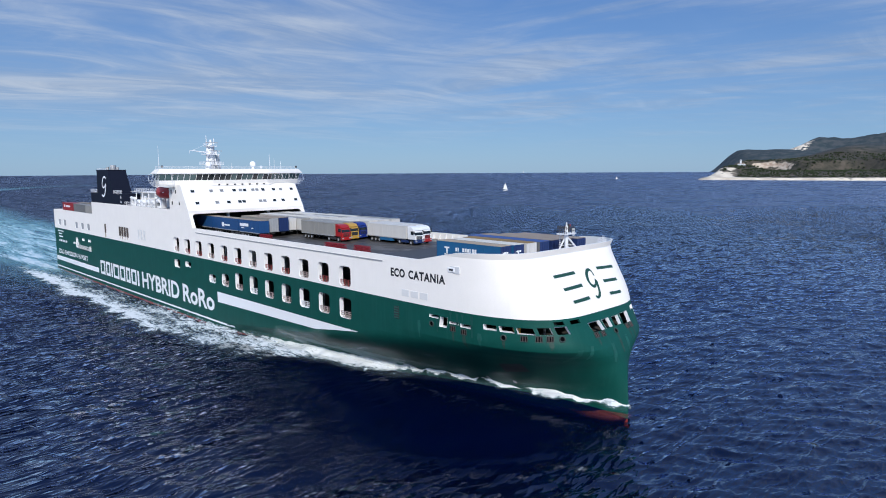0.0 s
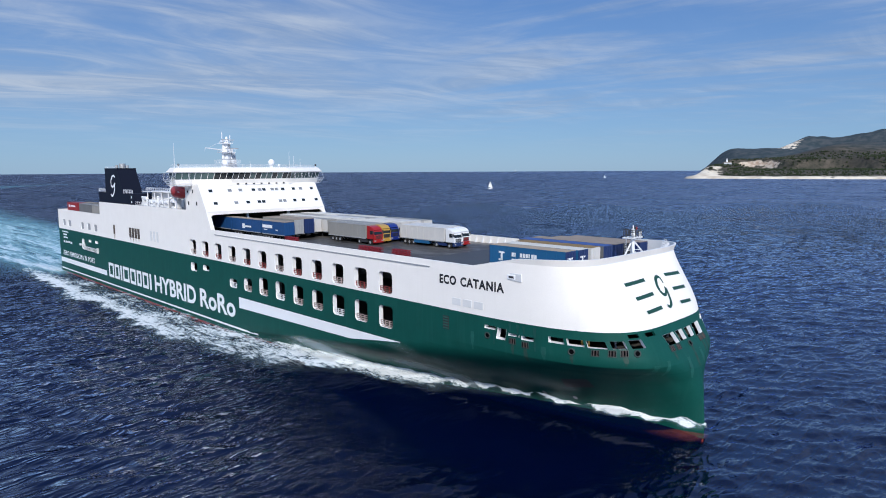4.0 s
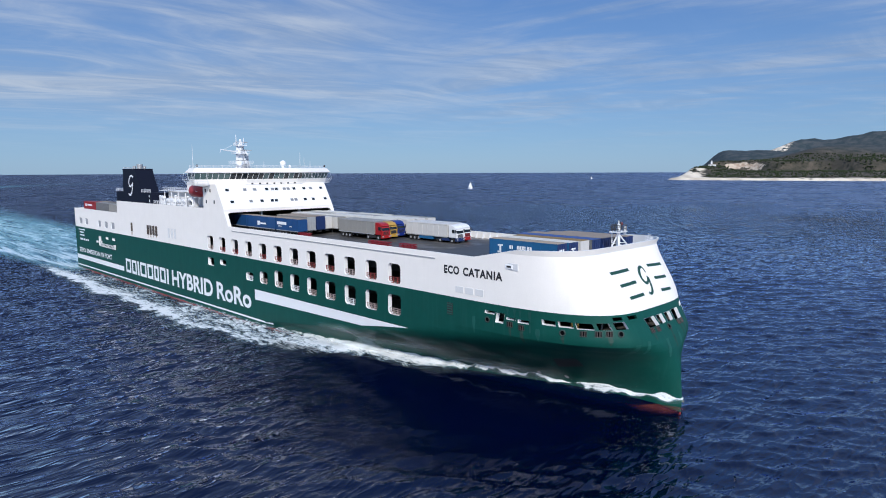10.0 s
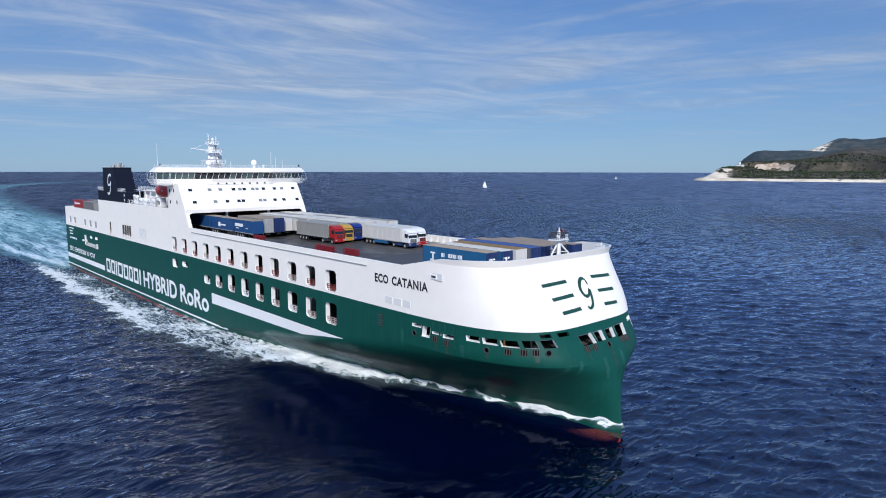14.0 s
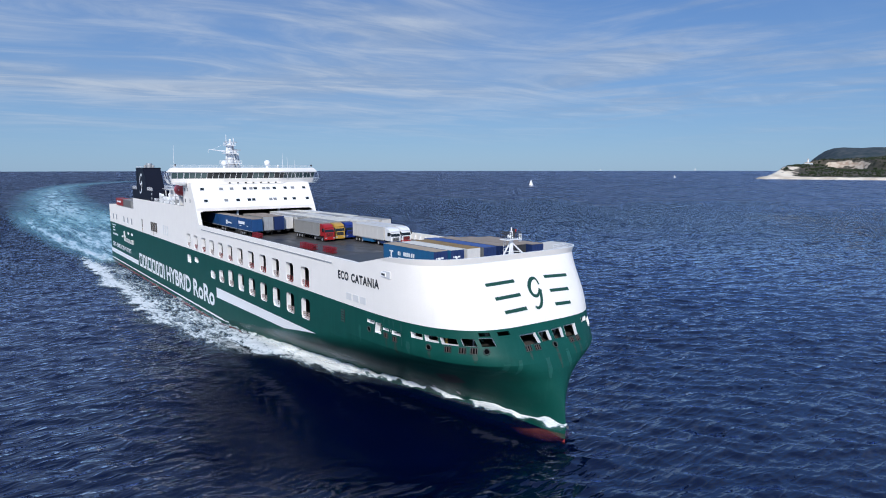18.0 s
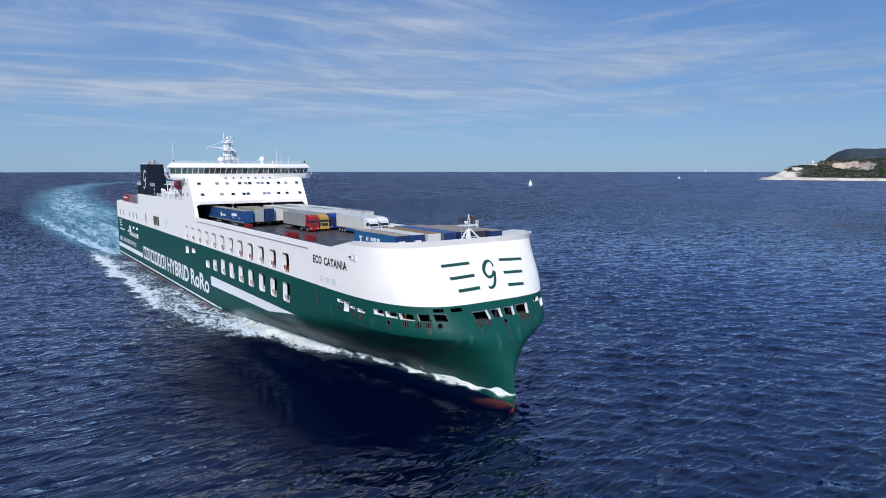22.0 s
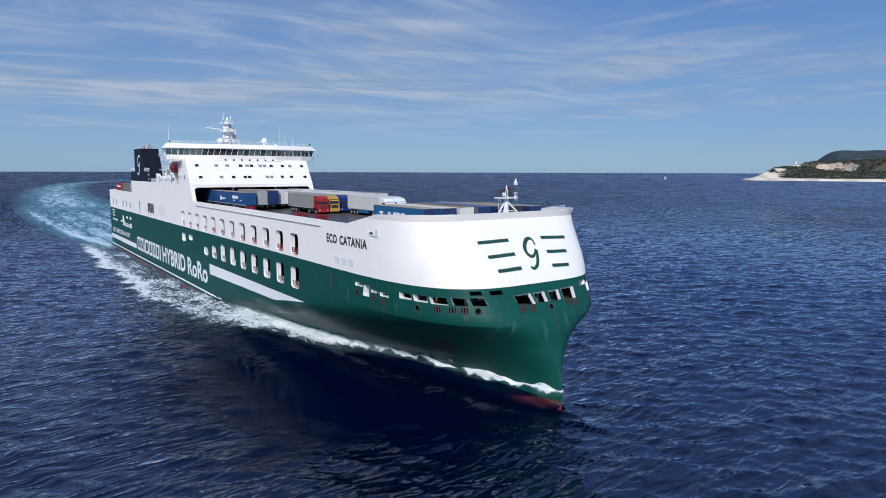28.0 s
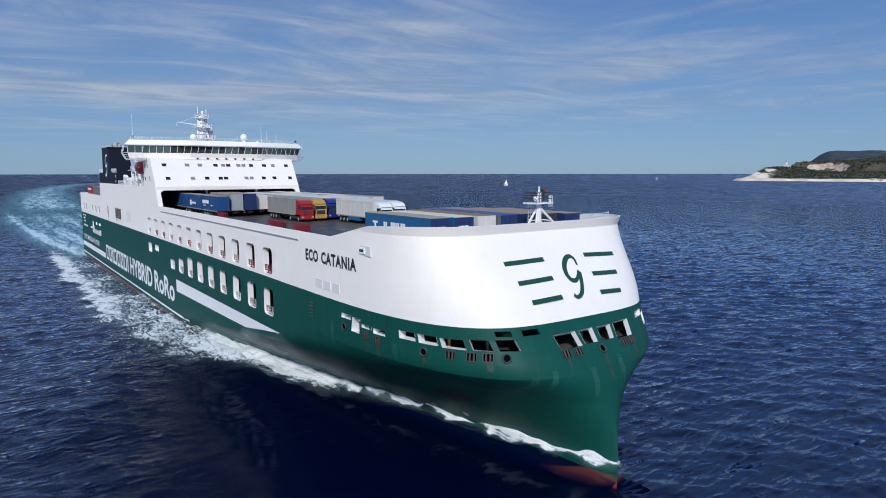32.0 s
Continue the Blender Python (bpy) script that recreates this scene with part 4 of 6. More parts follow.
for s in (-1, 1):                                  # lattice rails and struts round the wing ends
    pts = [(112.4, 20.2), (118.8, 21.1)] + ([(122.9, 8.3)] if s > 0 else [(119.9, 17.6)])
    top = [(112.2, 21.1), (119.5, 22.0)] + ([(123.7, 8.5)] if s > 0 else [(120.7, 18.2)])
    rail = BM()
    for (xa, ya), (xb, yb), (ta, va), (tb, vb) in zip(pts, pts[1:], top, top[1:]):
        for f in (0.0, 0.33, 0.66, 1.0):
            tube(rail, (xa + (ta - xa) * f, s * (ya + (va - ya) * f), 32.0 + 1.35 * f), (xb + (tb - xb) * f, s * (yb + (vb - yb) * f), 32.0 + 1.35 * f), 0.05, 4)
        m = int(math.hypot(xb - xa, yb - ya) / 0.95)
        for k in range(m + 1):
            t = k / m
            foot = Vector((xa + (xb - xa) * t, s * (ya + (yb - ya) * t), 31.95))
            head = Vector((ta + (tb - ta) * t, s * (va + (vb - va) * t), 33.35))
            tube(rail, foot, head, 0.045, 4)
            if k % 3 == 0:
                part("wing_strut", tube(BM(), head, (head.x - 0.3, head.y - s * 0.45, 35.1), 0.05, 4), RAIL, ship)
        walk_edge = [(xa, s * ya), (xb, s * yb), (xb - 0.9, s * (yb - 1.1)), (xa + 0.2, s * (ya - 1.1))]
        part("wing_walkway", prism(BM(), walk_edge, "z", 31.86, 31.95), RAIL, ship)
    part("wing_rail", rail, RAIL, ship, "white lattice rail at the bridge wing")
part("front_walkway", box(BM(), 121.9, 122.72, -9.5, 8.3, 31.9, 31.97), RAIL, ship, "narrow walkway below the bridge windows")
for y in (-6.5, -4.2, -2, 0.2, 2.4, 4.6, 6.8):
    part("floodlight", box(BM(), 122.5, 122.85, y - 0.2, y + 0.2, 32.0, 32.36, 0.05), CHASSIS, ship)


def railing(bm, pts, h=1.1, step=1.6, r=0.035):
    for a, b in zip(pts, pts[1:]):
        a, b = Vector(a), Vector(b)
        for k in (0.37, 0.73, 1.0):
            tube(bm, a + Vector((0, 0, h * k)), b + Vector((0, 0, h * k)), r, 4)
        n = max(1, round((b - a).length / step))
        for i in range(n + 1):
            p = a.lerp(b, i / n)
            tube(bm, p, p + Vector((0, 0, h)), r, 4)
    return bm


part("roof_rail", railing(BM(), [(112.8, -19.3, 36.3), (118.2, -20.0, 36.3), (122.8, -7.6, 36.3), (122.8, 7.6, 36.3), (118.2, 20.0, 36.3)], 0.75, 2.4, 0.03), RAIL, ship)
part("deck_rail", railing(BM(), [(79, -13.2, 29.6), (113, -13.2, 29.6)], 1.1, 1.4, 0.05), RAIL, ship)
part("deck_walkway", box(BM(), 76, 115, -13.4, -12, 29.48, 29.6), WHITE, ship)
for k in range(7):
    part("walkway_post", box(BM(), 80 + 5 * k, 80.2 + 5 * k, -13.3, -13.1, 25.6, 29.3), TRIM, ship)

# funnel
part("funnel_base", prism(BM(), [(48.6, 25.65), (80, 25.65), (78.6, 28.9), (48.6, 28.9)], "y", -16.95, -11), NAVY, ship, "navy blue funnel base")
fun = part("funnel_casing", prism(BM(), [(55, 28.9), (70.8, 28.9), (66.4, 36.3), (55.6, 36.3)], "y", -16.85, -11.3), NAVY, ship, "navy blue funnel with a white curl")
part("funnel_rim", box(BM(), 55.4, 66.6, -16.9, -11.2, 36.1, 36.45), NAVY, fun)
side_stroke("funnel_mark", smooth_line([(64.4, 33.6), (63.4, 34.2), (61.6, 33.6), (60.6, 32.0), (61.2, 30.8), (62.6, 30.9), (64.0, 31.8)]), -16.9, 0.6, TRIM, "curled white mark on the funnel")
side_stroke("funnel_mark", smooth_line([(64.2, 32.0), (63.8, 30.4), (62.9, 28.8), (61.4, 27.9), (60.0, 28.4)]), -16.96, 0.6, TRIM)
for x, y, r, h in ((63, -14, 0.95, 1.5), (60.5, -13.2, 0.5, 1.1), (61, -15, 0.45, 1.0), (65.4, -13.4, 0.45, 0.9), (58.5, -14.2, 0.4, 0.8)):
    part("exhaust_pipe", tube(BM(), (x, y, 36.3), (x, y, 36.4 + h), r, 12), ALU, fun, "dull metal exhaust pipe", True)
part("funnel_top_rail", railing(BM(), [(55.8, -16.7, 36.4), (66.2, -16.7, 36.4)], 0.5, 2, 0.035), RAIL, fun)
part("platform_rail", railing(BM(), [(48.7, -16.9, 28.9), (54.9, -16.9, 28.9)], 1.1, 1, 0.05), RAIL, ship)
part("platform_rail", railing(BM(), [(71.2, -16.9, 28.9), (78.5, -16.9, 28.9)], 1.1, 1.2, 0.05), RAIL, ship)
for z in (27.9, 26.5):
    part("funnel_port", box(BM(), 77.2, 77.9, -17.0, -16.94, z - 0.35, z + 0.35), PALE, ship)

# lifeboat in its davit
boat = thing("lifeboat", ship_pose(0) @ pose(109.3, -15.9, 28.6) @ Matrix.Diagonal((0.92, 1.1, 1.22, 1)), "enclosed red-orange lifeboat hanging in white davits", "lifeboat")
bm = BM()
secs = []
for k in range(11):
    u = -1 + k / 5
    w = max(0.12, (1 - abs(u) ** 2.6)) ** 0.6
    secs.append([bm.verts.new((4.4 * u, 1.6 * w * math.cos(a), 1.3 + (1.5 if math.sin(a) < 0 else 1.35) * (0.45 + 0.55 * w) * math.sin(a))) for a in [2 * math.pi * j / 16 for j in range(16)]])
for a, b in zip(secs, secs[1:]):
    for j in range(16):
        bm.faces.new((a[j], a[(j + 1) % 16], b[(j + 1) % 16], b[j]))
bm.faces.new(secs[0]), bm.faces.new(secs[-1][::-1])
part("boat_shell", bm, ORANGE, boat, "", True)
part("boat_canopy", box(BM(), -1.2, 1.6, -0.75, 0.75, 2.2, 2.75, 0.2), ORANGE, boat)
part("rubbing_band", box(BM(), -3.3, 3.3, -1.38, -1.3, 1.2, 1.35), TRIM, boat)
for x in (105.8, 112.6):
    bm = BM()
    box(bm, x - 0.2, x + 0.2, -14.8, -14.4, 25.6, 31.9)
    box(bm, x - 0.2, x + 0.2, -17.1, -14.4, 31.5, 31.9)
    tube(bm, (x, -15.9, 31.6), (x, -15.9, 30.3), 0.06, 5)
    part("davit", bm, TRIM, ship, "white lifeboat davit")
# gear on the open side deck
rng = random.Random(5)
for k in range(20):
    x = 82 + 1.3 * k + rng.uniform(-0.5, 0.5)
    h = rng.uniform(1.2, 3.6)
    if k % 3 == 0:
        bm = tube(BM(), (x, -15.4, 25.6), (x, -15.4, 25.6 + h * 0.7 + 0.3), 0.28, 10)
        ball(bm, (x, -15.4, 25.95 + h * 0.7), 0.42, 0.7, 10, 6)
        part("vent_cowl", bm, TRIM, ship, "white ventilation cowl", True)
    elif k % 3 == 1:
        part("gear_locker", box(BM(), x - 0.4, x + 0.4, -16, -14.8, 25.6, 25.6 + h * 0.7, 0.06), PALE if k % 2 else GREY, ship)
    else:
        bm = BM()
        tube(bm, (x - 0.8, -15.6, 26.4 + h * 0.4), (x + 0.8, -15.6, 26.4 + h * 0.4), 0.5, 12)
        box(bm, x - 0.7, x + 0.7, -15.9, -15.3, 25.6, 26.1)
        part("raft_canister", bm, TRIM, ship, "white life raft canister", True)
part("side_deck_rail", railing(BM(), [(80.5, -16.85, 25.6), (104, -16.85, 25.6)], 1.1, 1.5, 0.045), RAIL, ship)

# masts and aerials on the bridge roof
mast = part("radar_mast", tube(BM(), (104, -0.1, 32.4), (104, -0.1, 43.6), 1.5, 8, 0.9), RAIL, ship, "white radar mast with platforms and scanners", True)
for a in (1, 3, 5):
    c, s = math.cos(a * math.pi / 3), math.sin(a * math.pi / 3)
    part("mast_leg", tube(BM(), (104 + 2.4 * c, 2.4 * s, 35.6), (104 + 0.7 * c, 0.7 * s, 41.5), 0.26, 6), RAIL, mast)
for z, w in ((37.6, 2.6), (40.6, 1.9), (43.0, 1.4)):
    part("mast_platform", box(BM(), 104 - w * 0.7, 104 + w * 1.2, -w, w, z, z + 0.15), RAIL, mast)
    part("platform_rail", railing(BM(), [(104 - w * 0.7, -w, z + 0.15), (104 + w * 1.2, -w, z + 0.15), (104 + w * 1.2, w, z + 0.15)], 0.8, 1, 0.03), RAIL, mast)
bm = BM()
tube(bm, (104, -0.4, 41.2), (104.5, -6.2, 41.8), 0.22, 6, 0.1)
tube(bm, (104.5, -6.2, 41.8), (104.5, -6.4, 40.9), 0.05, 4)
tube(bm, (104.5, -5.6, 41.7), (104, -0.3, 44.0), 0.035, 4)
part("signal_arm", bm, RAIL, mast, "white arm reaching to one side")
bm = BM()
tube(bm, (104, 0.3, 43.0), (104, 0.3, 45.0), 0.5, 8, 0.32)
tube(bm, (103.4, -0.7, 43.0), (103.4, -0.7, 46.3), 0.16, 6, 0.08)
tube(bm, (104.3, 1.2, 43.0), (104.3, 1.2, 45.4), 0.12, 5)
part("mast_top", bm, RAIL, mast)
for x, y, z in ((105.9, 0.9, 41.6), (106.2, -0.6, 38.6), (105.0, 0.2, 44.0)):
    part("radar_scanner", box(BM(), x - 0.12, x + 0.12, y - 1.9, y + 1.9, z, z + 0.22, 0.04), GREY, mast, "grey radar scanner bar")
    part("scanner_pedestal", tube(BM(), (x, y, z - 0.75), (x, y, z), 0.2, 8), RAIL, mast)
bm = BM()
for y, h, r in ((1.5, 43.0, 0.4), (2.4, 42.0, 0.42), (3.2, 40.8, 0.28)):
    tube(bm, (103.6, y, 35.6), (103.6, y * 0.85, h), r, 8, r * 0.8)
for z in (38.2, 39.2, 40.2):
    box(bm, 103.2, 104.2, 0.3, 3.1 - (z - 38) * 0.3, z, z + 0.12)
part("mast_pipe_tower", bm, PALE, mast, "pale pipes beside the mast")
for x, y, z, r in ((116.8, 6.7, 37.75, 0.85), (112, -4.4, 37.6, 0.85), (112, 12, 36.9, 0.4)):
    d = part("satellite_dome", ball(BM(), (x, y, z), r, 1.05, 16, 10), TRIM, ship, "white satellite dome", True)
    part("dome_pedestal", tube(BM(), (x, y, 36.2), (x, y, z - r * 0.6), r * 0.45, 10), TRIM, d)
for x, y, h in ((113.4, -18.6, 6.2), (121.3, 9.6, 4.4), (121.0, 11.2, 3.0), (119.5, 14.2, 2.2), (123, -3, 1.6), (122.6, 3.2, 1.2)):
    part("whip_aerial", tube(BM(), (x, y, 36.2), (x, y, 36.4 + h), 0.07, 5, 0.025), RAIL, ship)
for x, y in ((117.6, -19.4), (118.6, 19.9)):
    v = part("signal_lamp", tube(BM(), (x, y, 35.8), (x, y, 36.9), 0.08, 6), RAIL, ship)
    part("lamp_head", ball(BM(), (x, y, 37.0), 0.3, 1.1, 10, 6), CHASSIS, v, "black signal lamp", True)
part("roof_house", box(BM(), 100, 111, -6, 6, 32.4, 36.0, 0.1), WHITE, ship)

# foredeck platform and foremast
fd = [(x - 0.6, y) for x, y in [bow(22.3, a) for a in ANG[16:]] if x > 226.6]
pts = [(226.4, -fd[0][1])] + [(x, -y) for x, y in fd] + [(x, y) for x, y in fd[::-1] if y > 0.1] + [(226.4, fd[0][1])]
part("forecastle_platform", prism(BM(), pts, "z", 22.0, 22.2), PALE, ship)
fm = part("foremast", tube(BM(), (229.4, 0.1, 22.2), (229.4, 0.1, 26.7), 0.34, 10, 0.26), RAIL, ship, "white foremast on a tripod")
for dx, dy in ((0.9, 3.0), (-0.7, -1.5), (0.9, -1.3), (-0.9, 1.6)):
    part("tripod_leg", tube(BM(), (229.4 + dx, dy, 22.2), (229.4, 0, 25.2), 0.13, 6), RAIL, fm)
    part("leg_brace", tube(BM(), (229.4 + 0.55 * dx, 0.55 * dy, 23.55), (229.4, 0.1, 23.7), 0.06, 5), RAIL, fm)
part("crow_platform", box(BM(), 228.6, 230.2, -1.5, 1.55, 25.42, 25.58), RAIL, fm)
part("crow_rail", railing(BM(), [(228.7, 1.4, 25.6), (228.7, -1.45, 25.6), (230.1, -1.45, 25.6), (230.1, 1.4, 25.6)], 1.05, 0.5, 0.042), CHASSIS, fm)
part("crow_light", tube(BM(), (229.4, 0.1, 26.5), (229.4, 0.1, 27.3), 0.13, 8, 0.07), RAIL, fm)
part("crow_horn", box(BM(), 229.2, 229.6, 0.55, 0.75, 25.7, 27.0, 0.03), CHASSIS, fm)
part("crow_box", box(BM(), 229.6, 229.9, 1.3, 1.75, 25.1, 26.3, 0.03), TRIM, fm)
part("crow_lamp", ball(BM(), (229.9, -0.85, 26.0), 0.3, 1, 10, 8), TRIM, fm)
part("red_lamp", tube(BM(), (229.5, 0.8, 26.6), (229.5, 0.8, 27.0), 0.16, 8), RED, fm, "small red mast lamp")
part("lamp_bracket", box(BM(), 229.3, 229.5, -0.5, 0.95, 26.5, 26.62), CHASSIS, fm)
bm = BM()
for k in range(9):
    tube(bm, (228.6, -0.7, 22.3 + 0.35 * k), (228.6, -0.3, 22.3 + 0.35 * k), 0.025, 4)
for y in (-0.7, -0.3):
    tube(bm, (228.6, y, 22.2), (228.6, y, 25.6), 0.03, 4)
part("ladder", bm, RAIL, fm)
for k in range(11):
    a = 55 + 3.5 * k
    x, y = bow(23.2, a)
    part("bulwark_bracket", tube(BM(), (x - 0.55, y - 0.45, 23.5), (x - 1.7, y - 1.2, 22.2), 0.07, 5), RAIL, ship)
part("bow_rail", railing(BM(), [(bow(23, a)[0] - 0.9, bow(23, a)[1] - 0.6, 23.1) for a in (50, 60, 70, 80)], 0.9, 1.1, 0.035), RAIL, ship)
part("dark_deck_plate", box(BM(), 194.5, 211.4, -16.4, 16.4, 19.98, 20.012), DARKDECK, ship, "dark steel deck plate")


# ---- cargo on the weather deck ----
CARGO = []


def wheel(bm_t, bm_r, x, y, r=0.5, w=0.3):
    tube(bm_t, (x, y - w / 2, r), (x, y + w / 2, r), r, 14)
    tube(bm_r, (x, y - w / 2 - 0.02, r), (x, y + w / 2 + 0.02, r), r * 0.55, 10)


def put_wheels(root, spots, r=0.5):
    for x, y in spots:
        t, rim = BM(), BM()
        wheel(t, rim, x, y, r)
        part("rim", rim, ALU, part("tyre", t, TYRE, root), "")


def trailer(x0, x1, yc, top, side, roof, end, label, skirt=None, badge=None, badge_end=False, box_like=False, wheels=True, floor=1.25):
    """A semi-trailer whose rear stands at x0 and whose front is at x1; heights over the deck at 20."""
    L, H, W = x1 - x0, top - 20.0, 1.27
    root = thing("trailer", ship_pose(0) @ pose(x0, yc, 20.0), label, "trailer", "trailers on the deck")
    bm = box(BM(), 0.05, L - 0.05, -W, W, floor, H - 0.06, 0.03)
    part("body", bm, side, root)
    part("roof", box(BM(), 0.02, L - 0.02, -W - 0.02, W + 0.02, H - 0.06, H, 0.02), roof, root)
    part("roof_edge", box(BM(), 0.03, L - 0.03, -W - 0.035, -W - 0.005, H - 0.22, H - 0.05), side, root)
    part("front_wall", box(BM(), L - 0.05, L + 0.01, -W + 0.02, W - 0.02, floor + 0.02, H - 0.1), end, root)
    part("rear_doors", box(BM(), -0.01, 0.05, -W + 0.02, W - 0.02, floor + 0.02, H - 0.1), end, root)
    for y in (-W - 0.015, W + 0.015):
        for k in range(int(L / (0.62 if box_like else 1.7))):
            x = 0.4 + k * (0.62 if box_like else 1.7)
            part("side_post", box(BM(), x, x + (0.16 if box_like else 0.05), y - 0.02, y + 0.02, floor + 0.15, H - 0.25), side, root)
        part("side_rail", box(BM(), 0.05, L - 0.05, y - 0.03, y + 0.03, floor - 0.1, floor + 0.08), ALU, root)
    for y in (-0.62, 0.0, 0.62):
        part("lock_bar", tube(BM(), (L + 0.04, y, floor + 0.1), (L + 0.04, y, H - 0.2), 0.035, 5), end, root)
    part("chassis", box(BM(), 0.1, L - 0.4, -0.5, 0.5, 0.75, floor), CHASSIS, root)
    if skirt:
        part("skirt", box(BM(), L * 0.33, L * 0.66, -W, W, 0.5, floor - 0.05), skirt, root)
    if wheels:
        put_wheels(root, [(1.6 + 1.31 * k, s * 1.05) for k in range(3) for s in (-1, 1)])
        for y in (-0.9, 0.75):
            part("landing_leg", box(BM(), L - 3.0, L - 2.85, y, y + 0.15, 0, floor), CHASSIS, root)
    if badge:
        for xa, xb, za, zb in badge:
            part("badge", box(BM(), xa, xb, -W - 0.06, -W - 0.03, za, zb), TRIM, root, "white sign bar in place of a brand")
    if badge_end:
        for ya, yb, za, zb in ((-0.8, 0.5, 2.9, 3.15), (-0.35, 0.0, 1.9, 2.9), (-0.8, 0.3, 1.9, 2.1)):
            part("end_badge", box(BM(), L + 0.02, L + 0.04, ya, yb, za, zb), TRIM, root, "white sign bar in place of a brand")
    CARGO.append(root)
    return root


def cab(x1, yc, paint, label, chrome=None, low=None):
    """A tractor unit; its front stands at x1."""
    root = thing("truck_tractor", ship_pose(0) @ pose(x1, yc, 20.0), label, "truck", "trucks on the deck")
    prof = [(-2.45, 1.15), (-0.02, 1.15), (0.0, 1.9), (-0.12, 2.15), (-0.42, 3.25), (-0.75, 3.62), (-1.6, 3.86), (-2.45, 3.9)]
    bm = prism(BM(), prof, "y", -1.2, 1.2)
    bmesh.ops.bevel(bm, geom=[e for e in bm.edges if abs(e.verts[0].co.y - e.verts[1].co.y) < 0.01], offset=0.09, segments=2, affect="EDGES")
    part("cab_shell", bm, paint, root, "", True)
    part("windscreen", prism(BM(), [(-0.09, 2.12), (-0.40, 3.12), (-0.45, 3.1), (-0.14, 2.1)], "y", -1.08, 1.08), GLASS, root)
    part("sun_visor", prism(BM(), [(-0.40, 3.2), (-0.2, 3.12), (-0.2, 3.18), (-0.45, 3.38)], "y", -1.05, 1.05), paint, root)
    for y in (-1.23, 1.2):
        part("side_window", box(BM(), -1.35, -0.6, y, y + 0.03, 2.2, 2.95), GLASS, root)
    part("grille", box(BM(), -0.04, 0.03, -0.8, 0.8, 1.2, 1.95), CHASSIS, root)
    for k in range(4):
        part("grille_bar", box(BM(), 0.03, 0.06, -0.8, 0.8, 1.27 + 0.18 * k, 1.33 + 0.18 * k), chrome or paint, root)
    part("bumper", box(BM(), -0.5, 0.08, -1.22, 1.22, 0.42, 1.15, 0.08), low or paint, root)
    for y in (-0.95, 0.95):
        part("headlight", box(BM(), 0.06, 0.1, y - 0.22, y + 0.22, 0.72, 0.98), ALU, root)
        part("wing_mirror", box(BM(), -0.25, -0.1, y * 1.42 - 0.13, y * 1.42 + 0.13, 2.35, 3.0, 0.03), CHASSIS, root)
    part("side_skirt", box(BM(), -5.4, -2.5, -1.15, 1.15, 0.45, 1.0), low or CHASSIS, root)
    part("frame", box(BM(), -5.6, -0.4, -0.45, 0.45, 0.55, 1.1), CHASSIS, root)
    put_wheels(root, [(-1.35, -1.05), (-1.35, 1.05), (-4.95, -1.05), (-4.95, 1.05)], 0.5)
    CARGO.append(root)
    return root


BEIGE = mat("dusty_beige_roof", (0.40, 0.31, 0.215), 0.7, vary=0.2, scale=0.8, streak=0.35, stain=(0.2, 0.17, 0.13))
IVORY = mat("ivory_roof", (0.66, 0.63, 0.55), 0.6, vary=0.1, scale=0.8, streak=0.2, stain=(0.4, 0.36, 0.3))
OCHRE = mat("ochre_roof", (0.25, 0.155, 0.05), 0.7, vary=0.25, scale=0.8, streak=0.3, stain=(0.15, 0.1, 0.05))
BLUEROOF = mat("faded_blue_roof", (0.035, 0.085, 0.27), 0.6, vary=0.2, scale=0.8)
TAUPE = mat("taupe_roof", (0.29, 0.23, 0.175), 0.7, vary=0.2, scale=0.8, streak=0.3, stain=(0.16, 0.14, 0.12))
SILVER = mat("dusty_silver_tarpaulin", (0.27, 0.265, 0.25), 0.6, vary=0.15, scale=0.8, streak=0.3, stain=(0.2, 0.19, 0.18))
DUSTY = mat("dusty_white_tarpaulin", (0.58, 0.57, 0.55), 0.6, vary=0.08, scale=0.8, streak=0.25, stain=(0.4, 0.38, 0.35))
SKY_BLUE = mat("blue_tarpaulin", (0.012, 0.105, 0.24), 0.5, vary=0.12, scale=0.8)
COBALT = mat("cobalt_tarpaulin", (0.010, 0.062, 0.19), 0.5, vary=0.15, scale=0.8, streak=0.2, stain=(0.03, 0.05, 0.12))
INDIGO = mat("indigo_box_paint", (0.012, 0.03, 0.11), 0.5, vary=0.15, scale=0.8)
CLARET = mat("claret_box_paint", (0.26, 0.016, 0.02), 0.5, vary=0.15, scale=0.8)
STEEL = mat("grey_box_paint", (0.14, 0.145, 0.15), 0.55, vary=0.15, scale=0.8)

# in and before the garage
trailer(114.4, 128.0, -10.3, 24.2, COBALT, TAUPE, COBALT, "cobalt blue trailer deep in the garage")
trailer(128.6, 142.2, -10.3, 24.2, COBALT, TAUPE, COBALT, "cobalt blue curtain-sided trailer with white emblem bars", badge=[(5.2, 6.4, 1.9, 3.0), (6.6, 9.4, 2.2, 2.6)])
trailer(142.9, 152.6, -10.3, 24.2, COBALT, TAUPE, COBALT, "cobalt blue box trailer with white sign bars", badge=[(0.4, 4.6, 2.6, 3.3), (1.0, 2.4, 2.1, 2.3), (6.0, 7.0, 2.2, 2.4)], box_like=True)
trailer(138.0, 151.6, -7.2, 24.6, SILVER, TAUPE, ALU, "grey box trailer with ribbed aluminium doors", box_like=True)
trailer(138.0, 151.5, -4.4, 24.6, INDIGO, TAUPE, INDIGO, "indigo blue refrigerated trailer", box_like=True)
trailer(136.6, 150.2, -1.5, 24.2, DUSTY, DUSTY, DUSTY, "dusty white trailer parked under the bridge")
